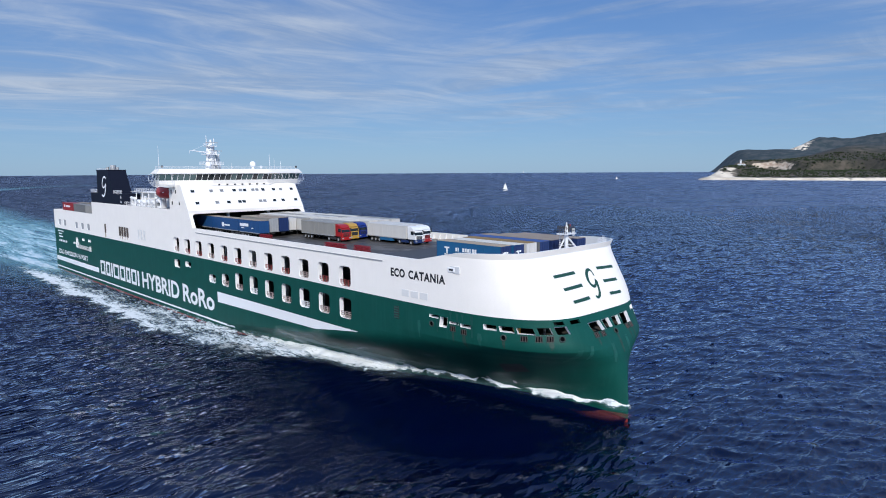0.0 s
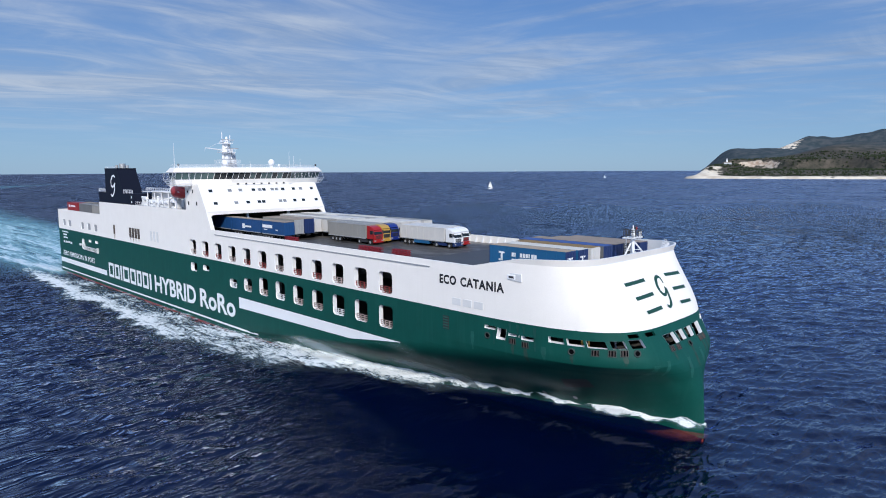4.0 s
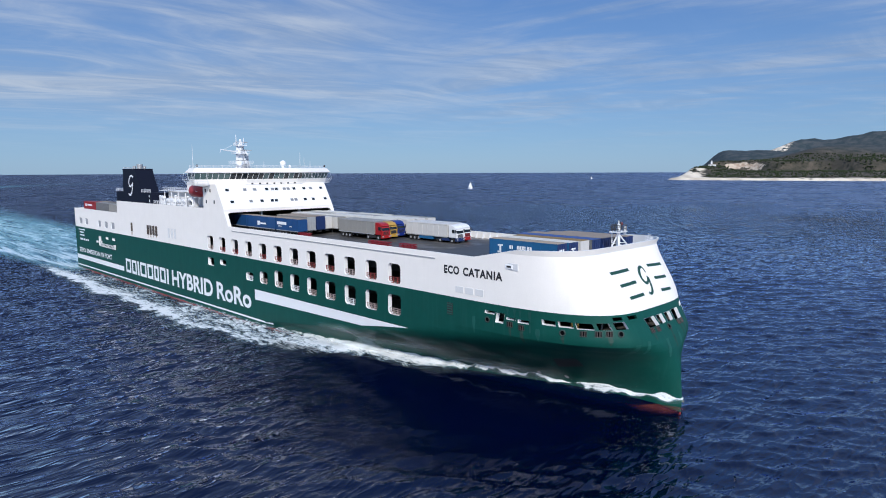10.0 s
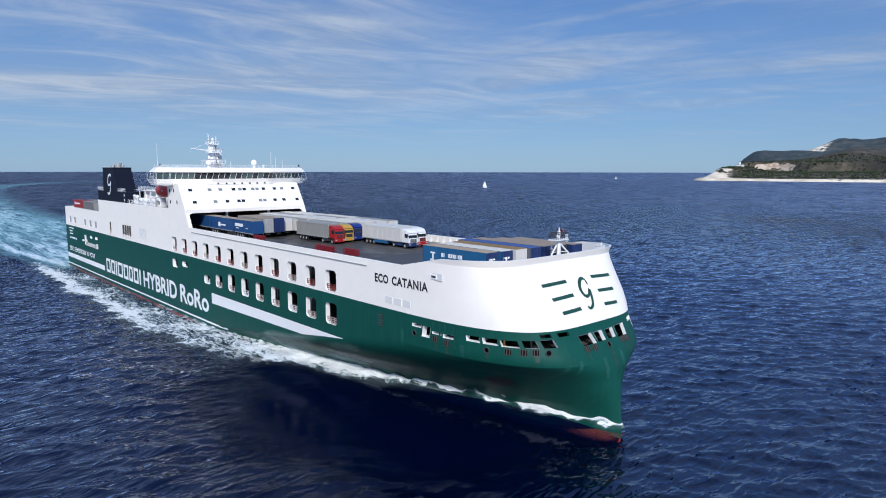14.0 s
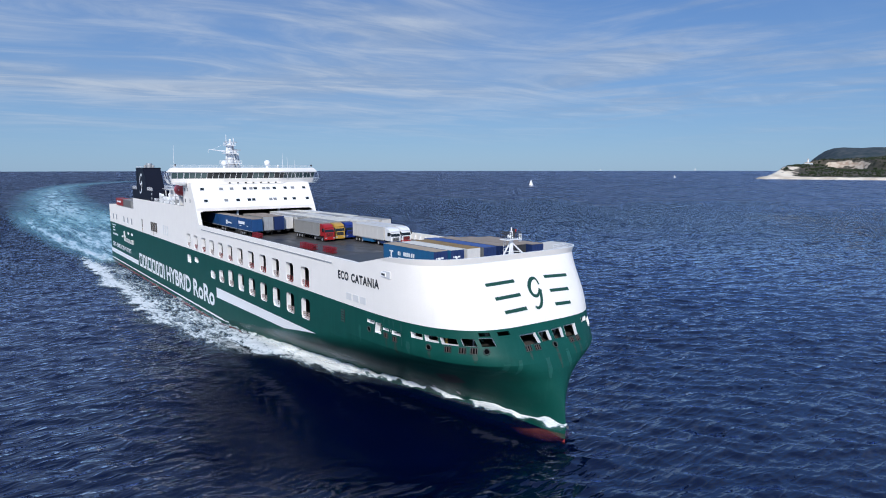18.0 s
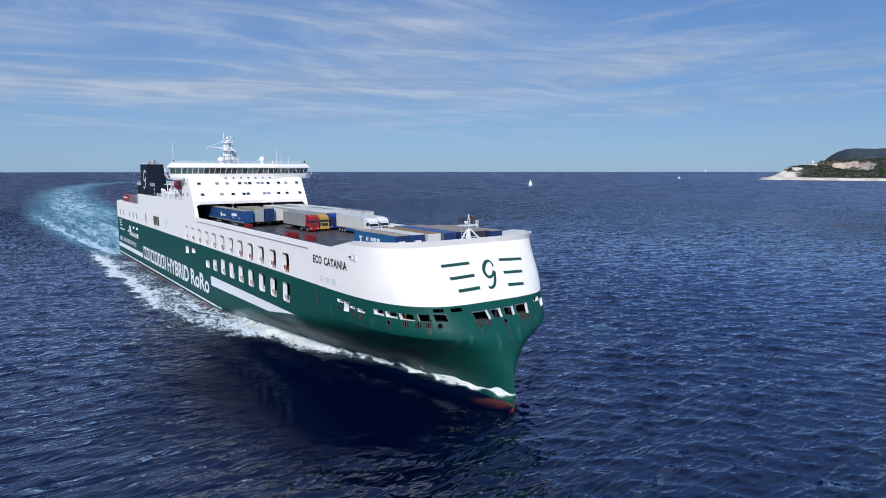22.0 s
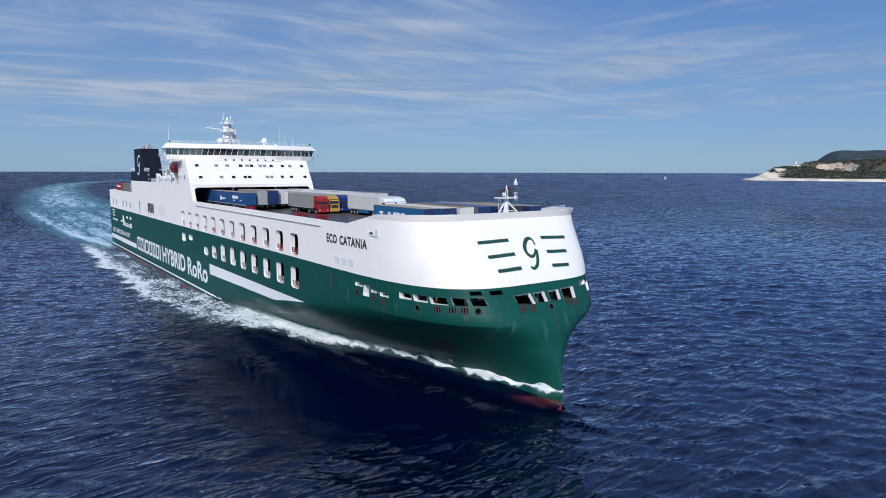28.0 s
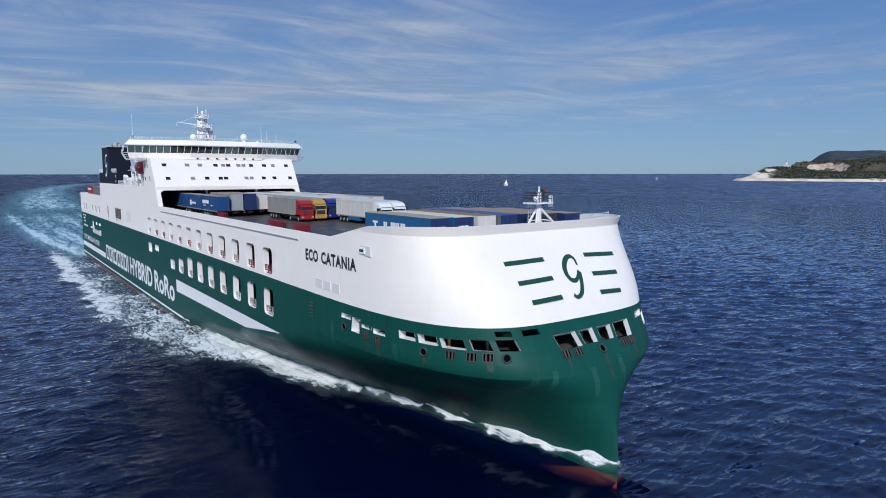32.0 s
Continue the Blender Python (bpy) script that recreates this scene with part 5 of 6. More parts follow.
trailer(138.4, 152.0, 1.5, 24.1, DUSTY, SILVER, SILVER, "dusty white trailer with a grey roof")
for i, (yc, xs) in enumerate(((4.6, (126, 140.0)), (7.7, (126, 141.5, 157.2)), (10.7, (126.4, 142, 157.6)), (13.7, (127, 142.6, 158.2)))):
    for k, x in enumerate(xs):
        trailer(x, x + 13.6, yc, 24.1 + 0.06 * ((i + k) % 3), DUSTY, (DUSTY, SILVER, IVORY)[(i + 2 * k) % 3], DUSTY, "dusty white curtain-sided trailer")

# three trucks abreast and the white ones ahead of them
trailer(156.6, 170.0, -1.52, 24.1, SILVER, SILVER, SILVER, "grey tarpaulin trailer behind a red tractor")
cab(172.7, -1.52, RED, "bright red truck tractor with tall cab")
trailer(155.4, 168.9, 1.65, 24.1, DUSTY, SILVER, SILVER, "grey-roofed trailer behind a yellow tractor")
cab(171.6, 1.65, YELLOW, "yellow truck tractor with black grille", CHASSIS)
trailer(154.6, 168.0, 4.75, 24.1, DUSTY, IVORY, SILVER, "ivory-roofed trailer behind a blue tractor")
cab(170.8, 4.75, BLUE, "deep blue truck tractor")
cab(174.5, 9.2, RED, "red truck tractor parked behind a white truck")
trailer(173.3, 186.6, 5.15, 24.0, DUSTY, DUSTY, DUSTY, "white tarpaulin trailer with a blue skirt", skirt=SKY_BLUE)
cab(189.3, 5.15, CREAM, "white truck tractor with chrome grille and blue bumper", ALU, INDIGO)
trailer(172.6, 185.6, 8.35, 24.0, DUSTY, DUSTY, DUSTY, "white tarpaulin trailer beside another white truck", skirt=CHASSIS)
cab(188.4, 8.35, CREAM, "white truck tractor with red bumper", RED, RED)

# abreast in the bow
LETTERED = [(4.4 + 0.52 * k, 4.4 + 0.52 * k + (0.2 if k in (1, 6) else 0.4), 2.6, 3.2) for k in range(9) if k != 2]   # a row of plain bars, one a letter
trailer(211.7, 225.6, -10.35, 24.1, SKY_BLUE, BEIGE, INDIGO, "blue curtain-sided trailer with white sign bars", badge=[(1.9, 3.0, 2.95, 3.2), (2.3, 2.65, 1.9, 2.95), (1.9, 2.7, 1.85, 2.1), *LETTERED, (4.4, 9.0, 2.15, 2.27)], badge_end=True)
trailer(211.9, 225.7, -7.3, 24.1, SKY_BLUE, IVORY, INDIGO, "blue trailer with an ivory roof", badge_end=True)
trailer(212.0, 225.9, -4.3, 24.15, DUSTY, OCHRE, DUSTY, "white-ended trailer with an ochre roof")
trailer(210.4, 226.2, -1.3, 24.15, STEEL, BLUEROOF, INDIGO, "slate container trailer with a faded blue roof", box_like=True)
trailer(210.6, 226.3, 1.75, 24.15, INDIGO, TAUPE, INDIGO, "dark blue trailer with a taupe roof", box_like=True)
trailer(212.6, 226.4, 4.85, 24.1, STEEL, TAUPE, CHASSIS, "slate trailer with a taupe roof")
trailer(213.6, 227.0, 8.2, 24.0, INDIGO, TAUPE, INDIGO, "dark blue trailer next to the port bulwark")
# on the stern
trailer(6.6, 20.2, -14.1, 24.2, CLARET, CLARET, CLARET, "claret red box on the stern deck", badge=[(2.0, 3.6, 2.4, 3.4), (4.4, 10.0, 2.6, 3.2)], box_like=True)
trailer(20.8, 34.4, -14.1, 24.1, STEEL, SILVER, STEEL, "grey box on the stern deck", box_like=True)
trailer(35.0, 43.4, -14.1, 24.0, SILVER, SILVER, SILVER, "pale grey box on the stern deck", box_like=True)
trailer(8.0, 21.0, -9.4, 24.0, STEEL, TAUPE, STEEL, "slate trailer on the stern deck")


BARRIERRED = mat("dark_red_trestle_paint", (0.23, 0.015, 0.025), 0.5, vary=0.2, scale=3)


def barrier(x0, x1, y):
    root = thing("steel_barrier", ship_pose(0) @ pose(x0, y, 20.0), "stack of red steel lashing trestles", "barrier", "red barriers on the deck")
    L = x1 - x0
    for row in range(3):
        bm = BM()
        yy = 0.35 * row
        for z in (0.2, 0.5, 0.8, 1.12):
            box(bm, 0, L, yy - 0.05, yy + 0.05, z - 0.06, z + 0.06)
        part("rail", bm, BARRIERRED, root)
        for k in range(int(L / 0.8) + 1):
            bm = BM()
            tube(bm, (0.8 * k, yy - 0.12, 0), (0.8 * k, yy, 1.15), 0.07, 5)
            part("upright", bm, BARRIERRED, root)
    CARGO.append(root)


barrier(178.3, 184.7, -11.0)
barrier(187.1, 191.4, -10.2)
barrier(152.9, 157.3, -11.6)


# ---- the sea ----
def sea_material():
    m = bpy.data.materials.new("deep_blue_sea")
    m.use_nodes = True
    nt = m.node_tree
    nt.nodes.remove(nt.nodes["Principled BSDF"])
    N, L = nt.nodes.new, nt.links.new
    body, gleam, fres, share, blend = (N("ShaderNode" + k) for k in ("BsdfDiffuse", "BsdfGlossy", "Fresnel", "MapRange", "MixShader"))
    gleam.inputs["Color"].default_value = (0.83, 0.87, 1.0, 1)      # reflected light tinted blue in the colour, against brown hull and island reflections
    fres.inputs["IOR"].default_value = 1.92
    share.inputs["From Min"].default_value, share.inputs["From Max"].default_value = 0.075, 0.8
    L(fres.outputs[0], share.inputs["Value"]), L(share.outputs[0], blend.inputs[0])
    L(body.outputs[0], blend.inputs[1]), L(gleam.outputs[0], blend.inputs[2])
    L(blend.outputs[0], nt.nodes["Material Output"].inputs[0])
    blend.name, share.name = "surface", "gloss_share"
    geo = N("ShaderNodeNewGeometry")
    far, calm = N("ShaderNodeVectorMath"), N("ShaderNodeMapRange")   # small waves merge into an even gloss far out
    far.operation = "DISTANCE"
    far.inputs[1].default_value = (450, 0, 0)
    L(geo.outputs["Position"], far.inputs[0]), L(far.outputs["Value"], calm.inputs["Value"])
    calm.interpolation_type = "SMOOTHSTEP"
    calm.inputs["From Min"].default_value, calm.inputs["From Max"].default_value = 220, 900
    calm.inputs["To Min"].default_value, calm.inputs["To Max"].default_value = 0.075, 0.30
    streak, spread, gloss = N("ShaderNodeTexNoise"), N("ShaderNodeMapRange"), N("ShaderNodeMath")   # wind streaks
    streak.inputs["Scale"].default_value, streak.inputs["Detail"].default_value = 0.012, 6
    L(geo.outputs["Position"], streak.inputs["Vector"]), L(streak.outputs[0], spread.inputs["Value"])
    spread.inputs["From Min"].default_value, spread.inputs["From Max"].default_value = 0.35, 0.65
    spread.inputs["To Min"].default_value, spread.inputs["To Max"].default_value = 0.7, 1.3
    gloss.operation = "MULTIPLY"
    L(calm.outputs[0], gloss.inputs[0]), L(spread.outputs[0], gloss.inputs[1]), L(gloss.outputs[0], gleam.inputs["Roughness"])
    broad = N("ShaderNodeTexNoise")
    broad.inputs["Scale"].default_value, broad.inputs["Detail"].default_value = 0.006, 3
    L(geo.outputs["Position"], broad.inputs["Vector"])
    mx = N("ShaderNodeMix")
    mx.data_type = "RGBA"
    mx.inputs["A"].default_value, mx.inputs["B"].default_value = (0.0002, 0.0014, 0.0115, 1), (0.0004, 0.0032, 0.022, 1)
    L(broad.outputs[0], mx.inputs["Factor"]), L(mx.outputs["Result"], body.inputs["Color"])
    height = None
    for scale, amp, squash, turn, ridged in ((0.11, 1.0, 0.35, 138, True), (0.26, 0.5, 0.4, 132, True), (0.55, 0.34, 0.30, 134, True), (1.1, 0.11, 0.34, 138, False), (2.2, 0.03, 0.45, 136, False)):
        mp, n = N("ShaderNodeMapping"), N("ShaderNodeTexNoise")
        mp.vector_type = "POINT"
        mp.inputs["Rotation"].default_value, mp.inputs["Scale"].default_value = (0, 0, radians(-turn)), (1, squash, 1)
        n.inputs["Scale"].default_value, n.inputs["Detail"].default_value = scale, 1.2
        n.inputs["Roughness"].default_value, n.inputs["Distortion"].default_value = 0.55, 0.35
        L(geo.outputs["Position"], mp.inputs[0]), L(mp.outputs[0], n.inputs["Vector"])
        v = n.outputs[0]
        if ridged:                                    # sharp crests, round troughs
            off, flat = N("ShaderNodeMath"), N("ShaderNodeMath")
            off.operation, off.inputs[1].default_value = "SUBTRACT", 0.5
            flat.operation = "ABSOLUTE"
            L(v, off.inputs[0]), L(off.outputs[0], flat.inputs[0])
            v, amp = flat.outputs[0], -1.7 * amp
        ma = N("ShaderNodeMath")
        ma.operation, ma.inputs[1].default_value, ma.inputs[2].default_value = "MULTIPLY_ADD", amp, 0.0
        L(v, ma.inputs[0])
        if height:
            L(height, ma.inputs[2])
        height = ma.outputs[0]
    last = N("ShaderNodeBump")
    taller = N("ShaderNodeMapRange")              # beyond the modelled waves the relief takes over
    taller.inputs["From Min"].default_value, taller.inputs["From Max"].default_value = 150, 550
    taller.inputs["To Min"].default_value, taller.inputs["To Max"].default_value = 1.15, 6.0
    L(far.outputs["Value"], taller.inputs["Value"]), L(taller.outputs[0], last.inputs["Distance"])
    L(height, last.inputs["Height"])
    for node in (body, gleam, fres):
        L(last.outputs[0], node.inputs["Normal"])
    return m


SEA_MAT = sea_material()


def spaced(lo, hi, near_lo, near_hi, step, grow_lo, grow_hi):
    """Even steps between near_lo and near_hi, then growing ones out to lo and hi."""
    out = list(np.arange(near_lo, near_hi, step))
    for edge, sign, stop, grow in ((near_lo, -1, lo, grow_lo), (near_hi, 1, hi, grow_hi)):
        d, v = step, edge
        while (stop - v) * sign > d:
            out.append(v)
            d *= grow
            v += sign * d
        out.append(stop)
    return np.array(sorted(set(out)))


def sea_sheet():
    xs, ys = spaced(-4600, 4600, -110, 650, 0.62, 1.014, 1.2), spaced(-4600, 4600, -65, 110, 0.58, 1.2, 1.011)
    X, Y = (a.astype(np.float32) for a in np.meshgrid(xs, ys))
    cell = np.maximum(np.gradient(xs)[None, :], np.gradient(ys)[:, None]).astype(np.float32)
    wind = np.random.RandomState(7)
    Z, DX, DY = np.zeros_like(X), np.zeros_like(X), np.zeros_like(X)
    count = 90
    for k in range(count):
        length = 1.5 * 6.0 ** (k / (count - 1)) * wind.uniform(0.95, 1.05)
        a = radians(136 + wind.normal(0, 22))
        steep = 0.25 * (2 / count) ** 0.5 * (length / 2.2) ** -0.5
        amp = steep * length / (2 * math.pi)
        kx, ky = 2 * math.pi / length * math.cos(a), 2 * math.pi / length * math.sin(a)
        ph = kx * X + ky * Y + wind.uniform(0, 6.28)
        fade = np.clip((length / cell - 1.9) / 0.9, 0, 1)
        Z += fade * amp * np.sin(ph)
        c = fade * amp * 0.9 * np.cos(ph)
        DX += c * math.cos(a)
        DY += c * math.sin(a)
    r = np.hypot(X - 450, Y)
    patchy = 0.94 + 0.14 * np.sin(X / 61 + 1.3 * np.sin(Y / 83)) * np.sin(Y / 47 + 0.9 * np.sin(X / 71))
    Z = Z * patchy + 21.0 * np.clip((r - 3000) / 1700, 0, 1) ** 2
    n, k = X.shape
    co = np.stack([X + DX, Y + DY, Z], -1).astype(np.float32)
    idx = np.arange(n * k, dtype=np.int32).reshape(n, k)
    quads = np.stack([idx[:-1, :-1], idx[:-1, 1:], idx[1:, 1:], idx[1:, :-1]], -1).reshape(-1)
    me = bpy.data.meshes.new("water")
    me.vertices.add(n * k)
    me.vertices.foreach_set("co", co.ravel())
    me.loops.add(len(quads))
    me.loops.foreach_set("vertex_index", quads)
    me.polygons.add(len(quads) // 4)
    me.polygons.foreach_set("loop_start", np.arange(0, len(quads), 4, dtype=np.int32))
    me.update(calc_edges=True)
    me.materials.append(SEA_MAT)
    me.shade_smooth()
    return tagged(new("water", me), "deep blue rippled sea reaching the horizon", "sea", "", "structure")


sea_sheet()


# ---- foam: the pattern lies still in the world, the sheets that carry it move with the ship ----
def foam_material(name, color, milky, lace, soft=0.25, stretch=(0.10, 0.26)):
    """milky: how much even tint; lace: how much broken white foam."""
    m = bpy.data.materials.new(name)
    m.use_nodes = True
    nt = m.node_tree
    N, L = nt.nodes.new, nt.links.new
    b, out = nt.nodes["Principled BSDF"], nt.nodes["Material Output"]
    b.inputs["Roughness"].default_value = 0.6
    geo, att = N("ShaderNodeNewGeometry"), N("ShaderNodeAttribute")
    att.attribute_name = "cover"
    mp = N("ShaderNodeMapping")
    mp.inputs["Scale"].default_value = (stretch[0], stretch[1], 0.8)
    L(geo.outputs["Position"], mp.inputs[0])
    n1, n2 = N("ShaderNodeTexNoise"), N("ShaderNodeTexNoise")
    n1.inputs["Scale"].default_value, n1.inputs["Detail"].default_value, n1.inputs["Roughness"].default_value, n1.inputs["Distortion"].default_value = 1.0, 9, 0.68, 1.2
    n2.inputs["Scale"].default_value, n2.inputs["Detail"].default_value, n2.inputs["Distortion"].default_value = 4.5, 6, 0.8
    L(mp.outputs[0], n1.inputs["Vector"]), L(mp.outputs[0], n2.inputs["Vector"])

    def fn(op, a, c):
        n = N("ShaderNodeMath")
        n.operation = op
        for k, v in enumerate((a, c)):
            if isinstance(v, (int, float)):
                n.inputs[k].default_value = v
            else:
                L(v, n.inputs[k])
        return n.outputs[0]

    def ramp(v, lo, hi):
        n = N("ShaderNodeMapRange")
        n.interpolation_type = "SMOOTHSTEP"
        L(v, n.inputs["Value"])
        n.inputs["From Min"].default_value, n.inputs["From Max"].default_value = lo, hi
        return n.outputs[0]

    mixed = fn("ADD", fn("MULTIPLY", n1.outputs[0], 0.65), fn("MULTIPLY", n2.outputs[0], 0.35))
    level_ = fn("SUBTRACT", fn("ADD", mixed, fn("MULTIPLY", att.outputs["Fac"], 0.62)), 0.78)
    white = fn("MULTIPLY", ramp(level_, 0.0, soft), lace)
    tint = fn("MULTIPLY", fn("MULTIPLY", att.outputs["Fac"], ramp(n1.outputs[0], 0.2, 0.65)), milky)
    alpha = fn("MINIMUM", fn("ADD", white, tint), 1.0)
    cm = N("ShaderNodeMix")
    cm.data_type = "RGBA"
    cm.inputs["A"].default_value, cm.inputs["B"].default_value = (*color, 1), (0.78, 0.82, 0.84, 1)
    L(white, cm.inputs["Factor"]), L(cm.outputs["Result"], b.inputs["Base Color"])
    bp = N("ShaderNodeBump")
    bp.inputs["Distance"].default_value = 0.5
    L(mixed, bp.inputs["Height"]), L(bp.outputs[0], b.inputs["Normal"])
    tr, mix = N("ShaderNodeBsdfTransparent"), N("ShaderNodeMixShader")
    L(alpha, mix.inputs[0]), L(tr.outputs[0], mix.inputs[1]), L(b.outputs[0], mix.inputs[2]), L(mix.outputs[0], out.inputs[0])
    return m


FOAM = foam_material("white_sea_foam", (0.35, 0.5, 0.55), 0.30, 1.0, 0.22, (0.2, 0.5))
WAKE = foam_material("turquoise_wake", (0.19, 0.42, 0.50), 1.4, 0.85, 0.26, (0.02, 0.17))


def sheet(name, rows, material, m, label, category):
    """rows of (x, y, z, cover) lists, joined into one sheet."""
    vs = [p for r in rows for p in r]
    k = len(rows[0])
    fs = [(i * k + j, i * k + j + 1, (i + 1) * k + j + 1, (i + 1) * k + j) for i in range(len(rows) - 1) for j in range(k - 1)]
    me = bpy.data.meshes.new(name)
    me.from_pydata([p[:3] for p in vs], [], fs)
    me.materials.append(material)
    att = me.attributes.new("cover", "FLOAT", "POINT")
    att.data.foreach_set("value", [float(p[3]) for p in vs])
    me.shade_smooth()
    ob = tagged(new(name, me), label, category, "", "stuff")
    ob.matrix_world = m
    ob.visible_shadow = False
    return ob


def hull_foam(s):
    """Broken foam: a thin crest at the bow that leaves the hull and spreads into a field of streaks."""
    rows, across = [], 14
    for i in range(531):
        x = 241.4 - 265 * i / 530
        inner = half(min(x, 241), -2.4) - 0.5 if x > 0.2 else 16.0 + 0.02 * x
        w = lerp(x, (-23, 0, 80, 134, 150, 161, 172, 185, 195, 205, 215, 230, 239, 241.4), (17, 16, 16.5, 16, 15, 13, 10.5, 7.6, 5.4, 4.0, 3.2, 2.9, 2.6, 1.6))
        ragged = noise.noise((x * 0.085, 3.3 * s, 0)) + 0.7 * noise.noise((x * 0.21, 1.3, s)) + 0.45 * noise.noise((x * 0.6, 5.3, s))
        w *= 1 + 0.42 * max(-0.6, ragged) * lerp(x, (0, 120, 175), (0.4, 0.7, 1))
        pile = lerp(x, (-23, 60, 150, 175, 192, 200, 210, 225, 236, 240, 241.4), (0.1, 0.2, 0.8, 1.3, 1.6, 1.8, 2.1, 2.5, 2.7, 2.8, 2.6))
        pile *= 1 + 0.3 * noise.noise((x * 0.14, 9.1, s))
        cut = 0.17 + 0.22 * noise.noise((x * 0.22, 4.4, s)) + 0.2 * noise.noise((x * 0.8, 6.1, s))
        row = []
        for j in range(across + 1):
            q = j / across
            k = lerp(x, (120, 158, 185), (0, 0.45, 1))
            lift = lerp(x, (195, 212), (0, 1))          # at the bow the crest clings to the hull
            shape = (1 - q) ** 1.6 * (1 - lift) + lift * (1 - 0.9 * q if q < 0.5 else 0.55 * (2 - 2 * q))
            crest = pile * shape * (1 + 0.45 * noise.noise((x * 0.4, q * 4, 7))) + 0.2 * math.exp(-((q - 0.7) / 0.15) ** 2) * min(1, pile) * (1 - lift)
            near = 0.86 - lerp(x, (222, 236), (0, 0.1)) + 0.22 * noise.noise((x * 0.13, 2.0, s)) - lift * 0.75 * max(0, min(1, (q - cut) / 0.22)) - 0.62 * max(0, q - 0.3) / 0.7
            far = 0.52 + 0.27 * math.exp(-((q - 0.66) / 0.17) ** 2) - 0.08 * math.exp(-((q - 0.05) / 0.1) ** 2) - 0.5 * max(0, q - 0.72) / 0.28
            cover = far * (1 - k) + near * k + 0.2 * noise.noise((x * 0.05, q * 2.5, 11 * s)) * (1 - 0.6 * k)
            cover *= lerp(x, (-23, -15, 30), (0, 0.8, 1))
            z = -SEA + 0.28 + crest
            y = max(inner + w * q, half(min(x, 241), z) - 0.15 + w * q) if x > 150 else inner + w * q
            row.append((x, s * y, z, max(0.0, cover) if j < across else 0.0))
        rows.append(row)
    return rows


def spray_rows():
    """Thin mist thrown up beside the starboard flare."""
    rows = []
    for i in range(81):
        x = 152 + 84 * i / 80
        top = lerp(x, (152, 165, 180, 196, 212, 225, 236), (0.6, 3.0, 5.2, 6.4, 6.2, 4.6, 2.2)) * (1 + 0.35 * noise.noise((x * 0.12, 0, 2)))
        foot = lerp(x, (152, 200, 215, 236), (-1.5, -0.4, 0.0, 0.4))
        row = []
        for k in range(9):
            z = foot + (top + 0.6) * k / 8
            out = 0.3 + 2.2 * (1 - k / 8) * min(1, i / 10, (80 - i) / 10)
            row.append((x, -half(x, z) - out, z, min(1, 1.45 * (1 - k / 8)) ** 0.9 * min(1, i / 12) * lerp(x, (165, 188, 204, 218, 236), (1, 1, 0.6, 0.35, 0))))
        rows.append(row)
    return rows


def spray_material():
    m = bpy.data.materials.new("grey_spray_mist")
    m.use_nodes = True
    nt = m.node_tree
    N, L = nt.nodes.new, nt.links.new
    b, out = nt.nodes["Principled BSDF"], nt.nodes["Material Output"]
    geo, att, n, r, f = N("ShaderNodeNewGeometry"), N("ShaderNodeAttribute"), N("ShaderNodeTexNoise"), N("ShaderNodeMapRange"), N("ShaderNodeMath")
    att.attribute_name = "cover"
    n.inputs["Scale"].default_value, n.inputs["Detail"].default_value, n.inputs["Distortion"].default_value = 1.0, 7, 0.9
    drift = N("ShaderNodeMapping")                 # wisps trail aft
    drift.inputs["Rotation"].default_value, drift.inputs["Scale"].default_value = (0, radians(-20), 0), (0.05, 0.12, 0.30)
    lit, passed, mist = N("ShaderNodeBsdfDiffuse"), N("ShaderNodeBsdfTranslucent"), N("ShaderNodeAddShader")
    for node in (lit, passed):
        node.inputs["Color"].default_value = (0.8, 0.83, 0.85, 1)
        L(node.outputs[0], mist.inputs[0 if node is lit else 1])
    L(geo.outputs["Position"], drift.inputs[0]), L(drift.outputs[0], n.inputs["Vector"]), L(n.outputs[0], r.inputs["Value"])
    r.interpolation_type = "SMOOTHSTEP"
    r.inputs["From Min"].default_value, r.inputs["From Max"].default_value, r.inputs["To Max"].default_value = 0.42, 0.74, 0.55
    f.operation = "MULTIPLY"
    L(r.outputs[0], f.inputs[0]), L(att.outputs["Fac"], f.inputs[1])
    tr, mix = N("ShaderNodeBsdfTransparent"), N("ShaderNodeMixShader")
    L(f.outputs[0], mix.inputs[0]), L(tr.outputs[0], mix.inputs[1]), L(mist.outputs[0], mix.inputs[2]), L(mix.outputs[0], out.inputs[0])
    nt.nodes.remove(b)
    return m


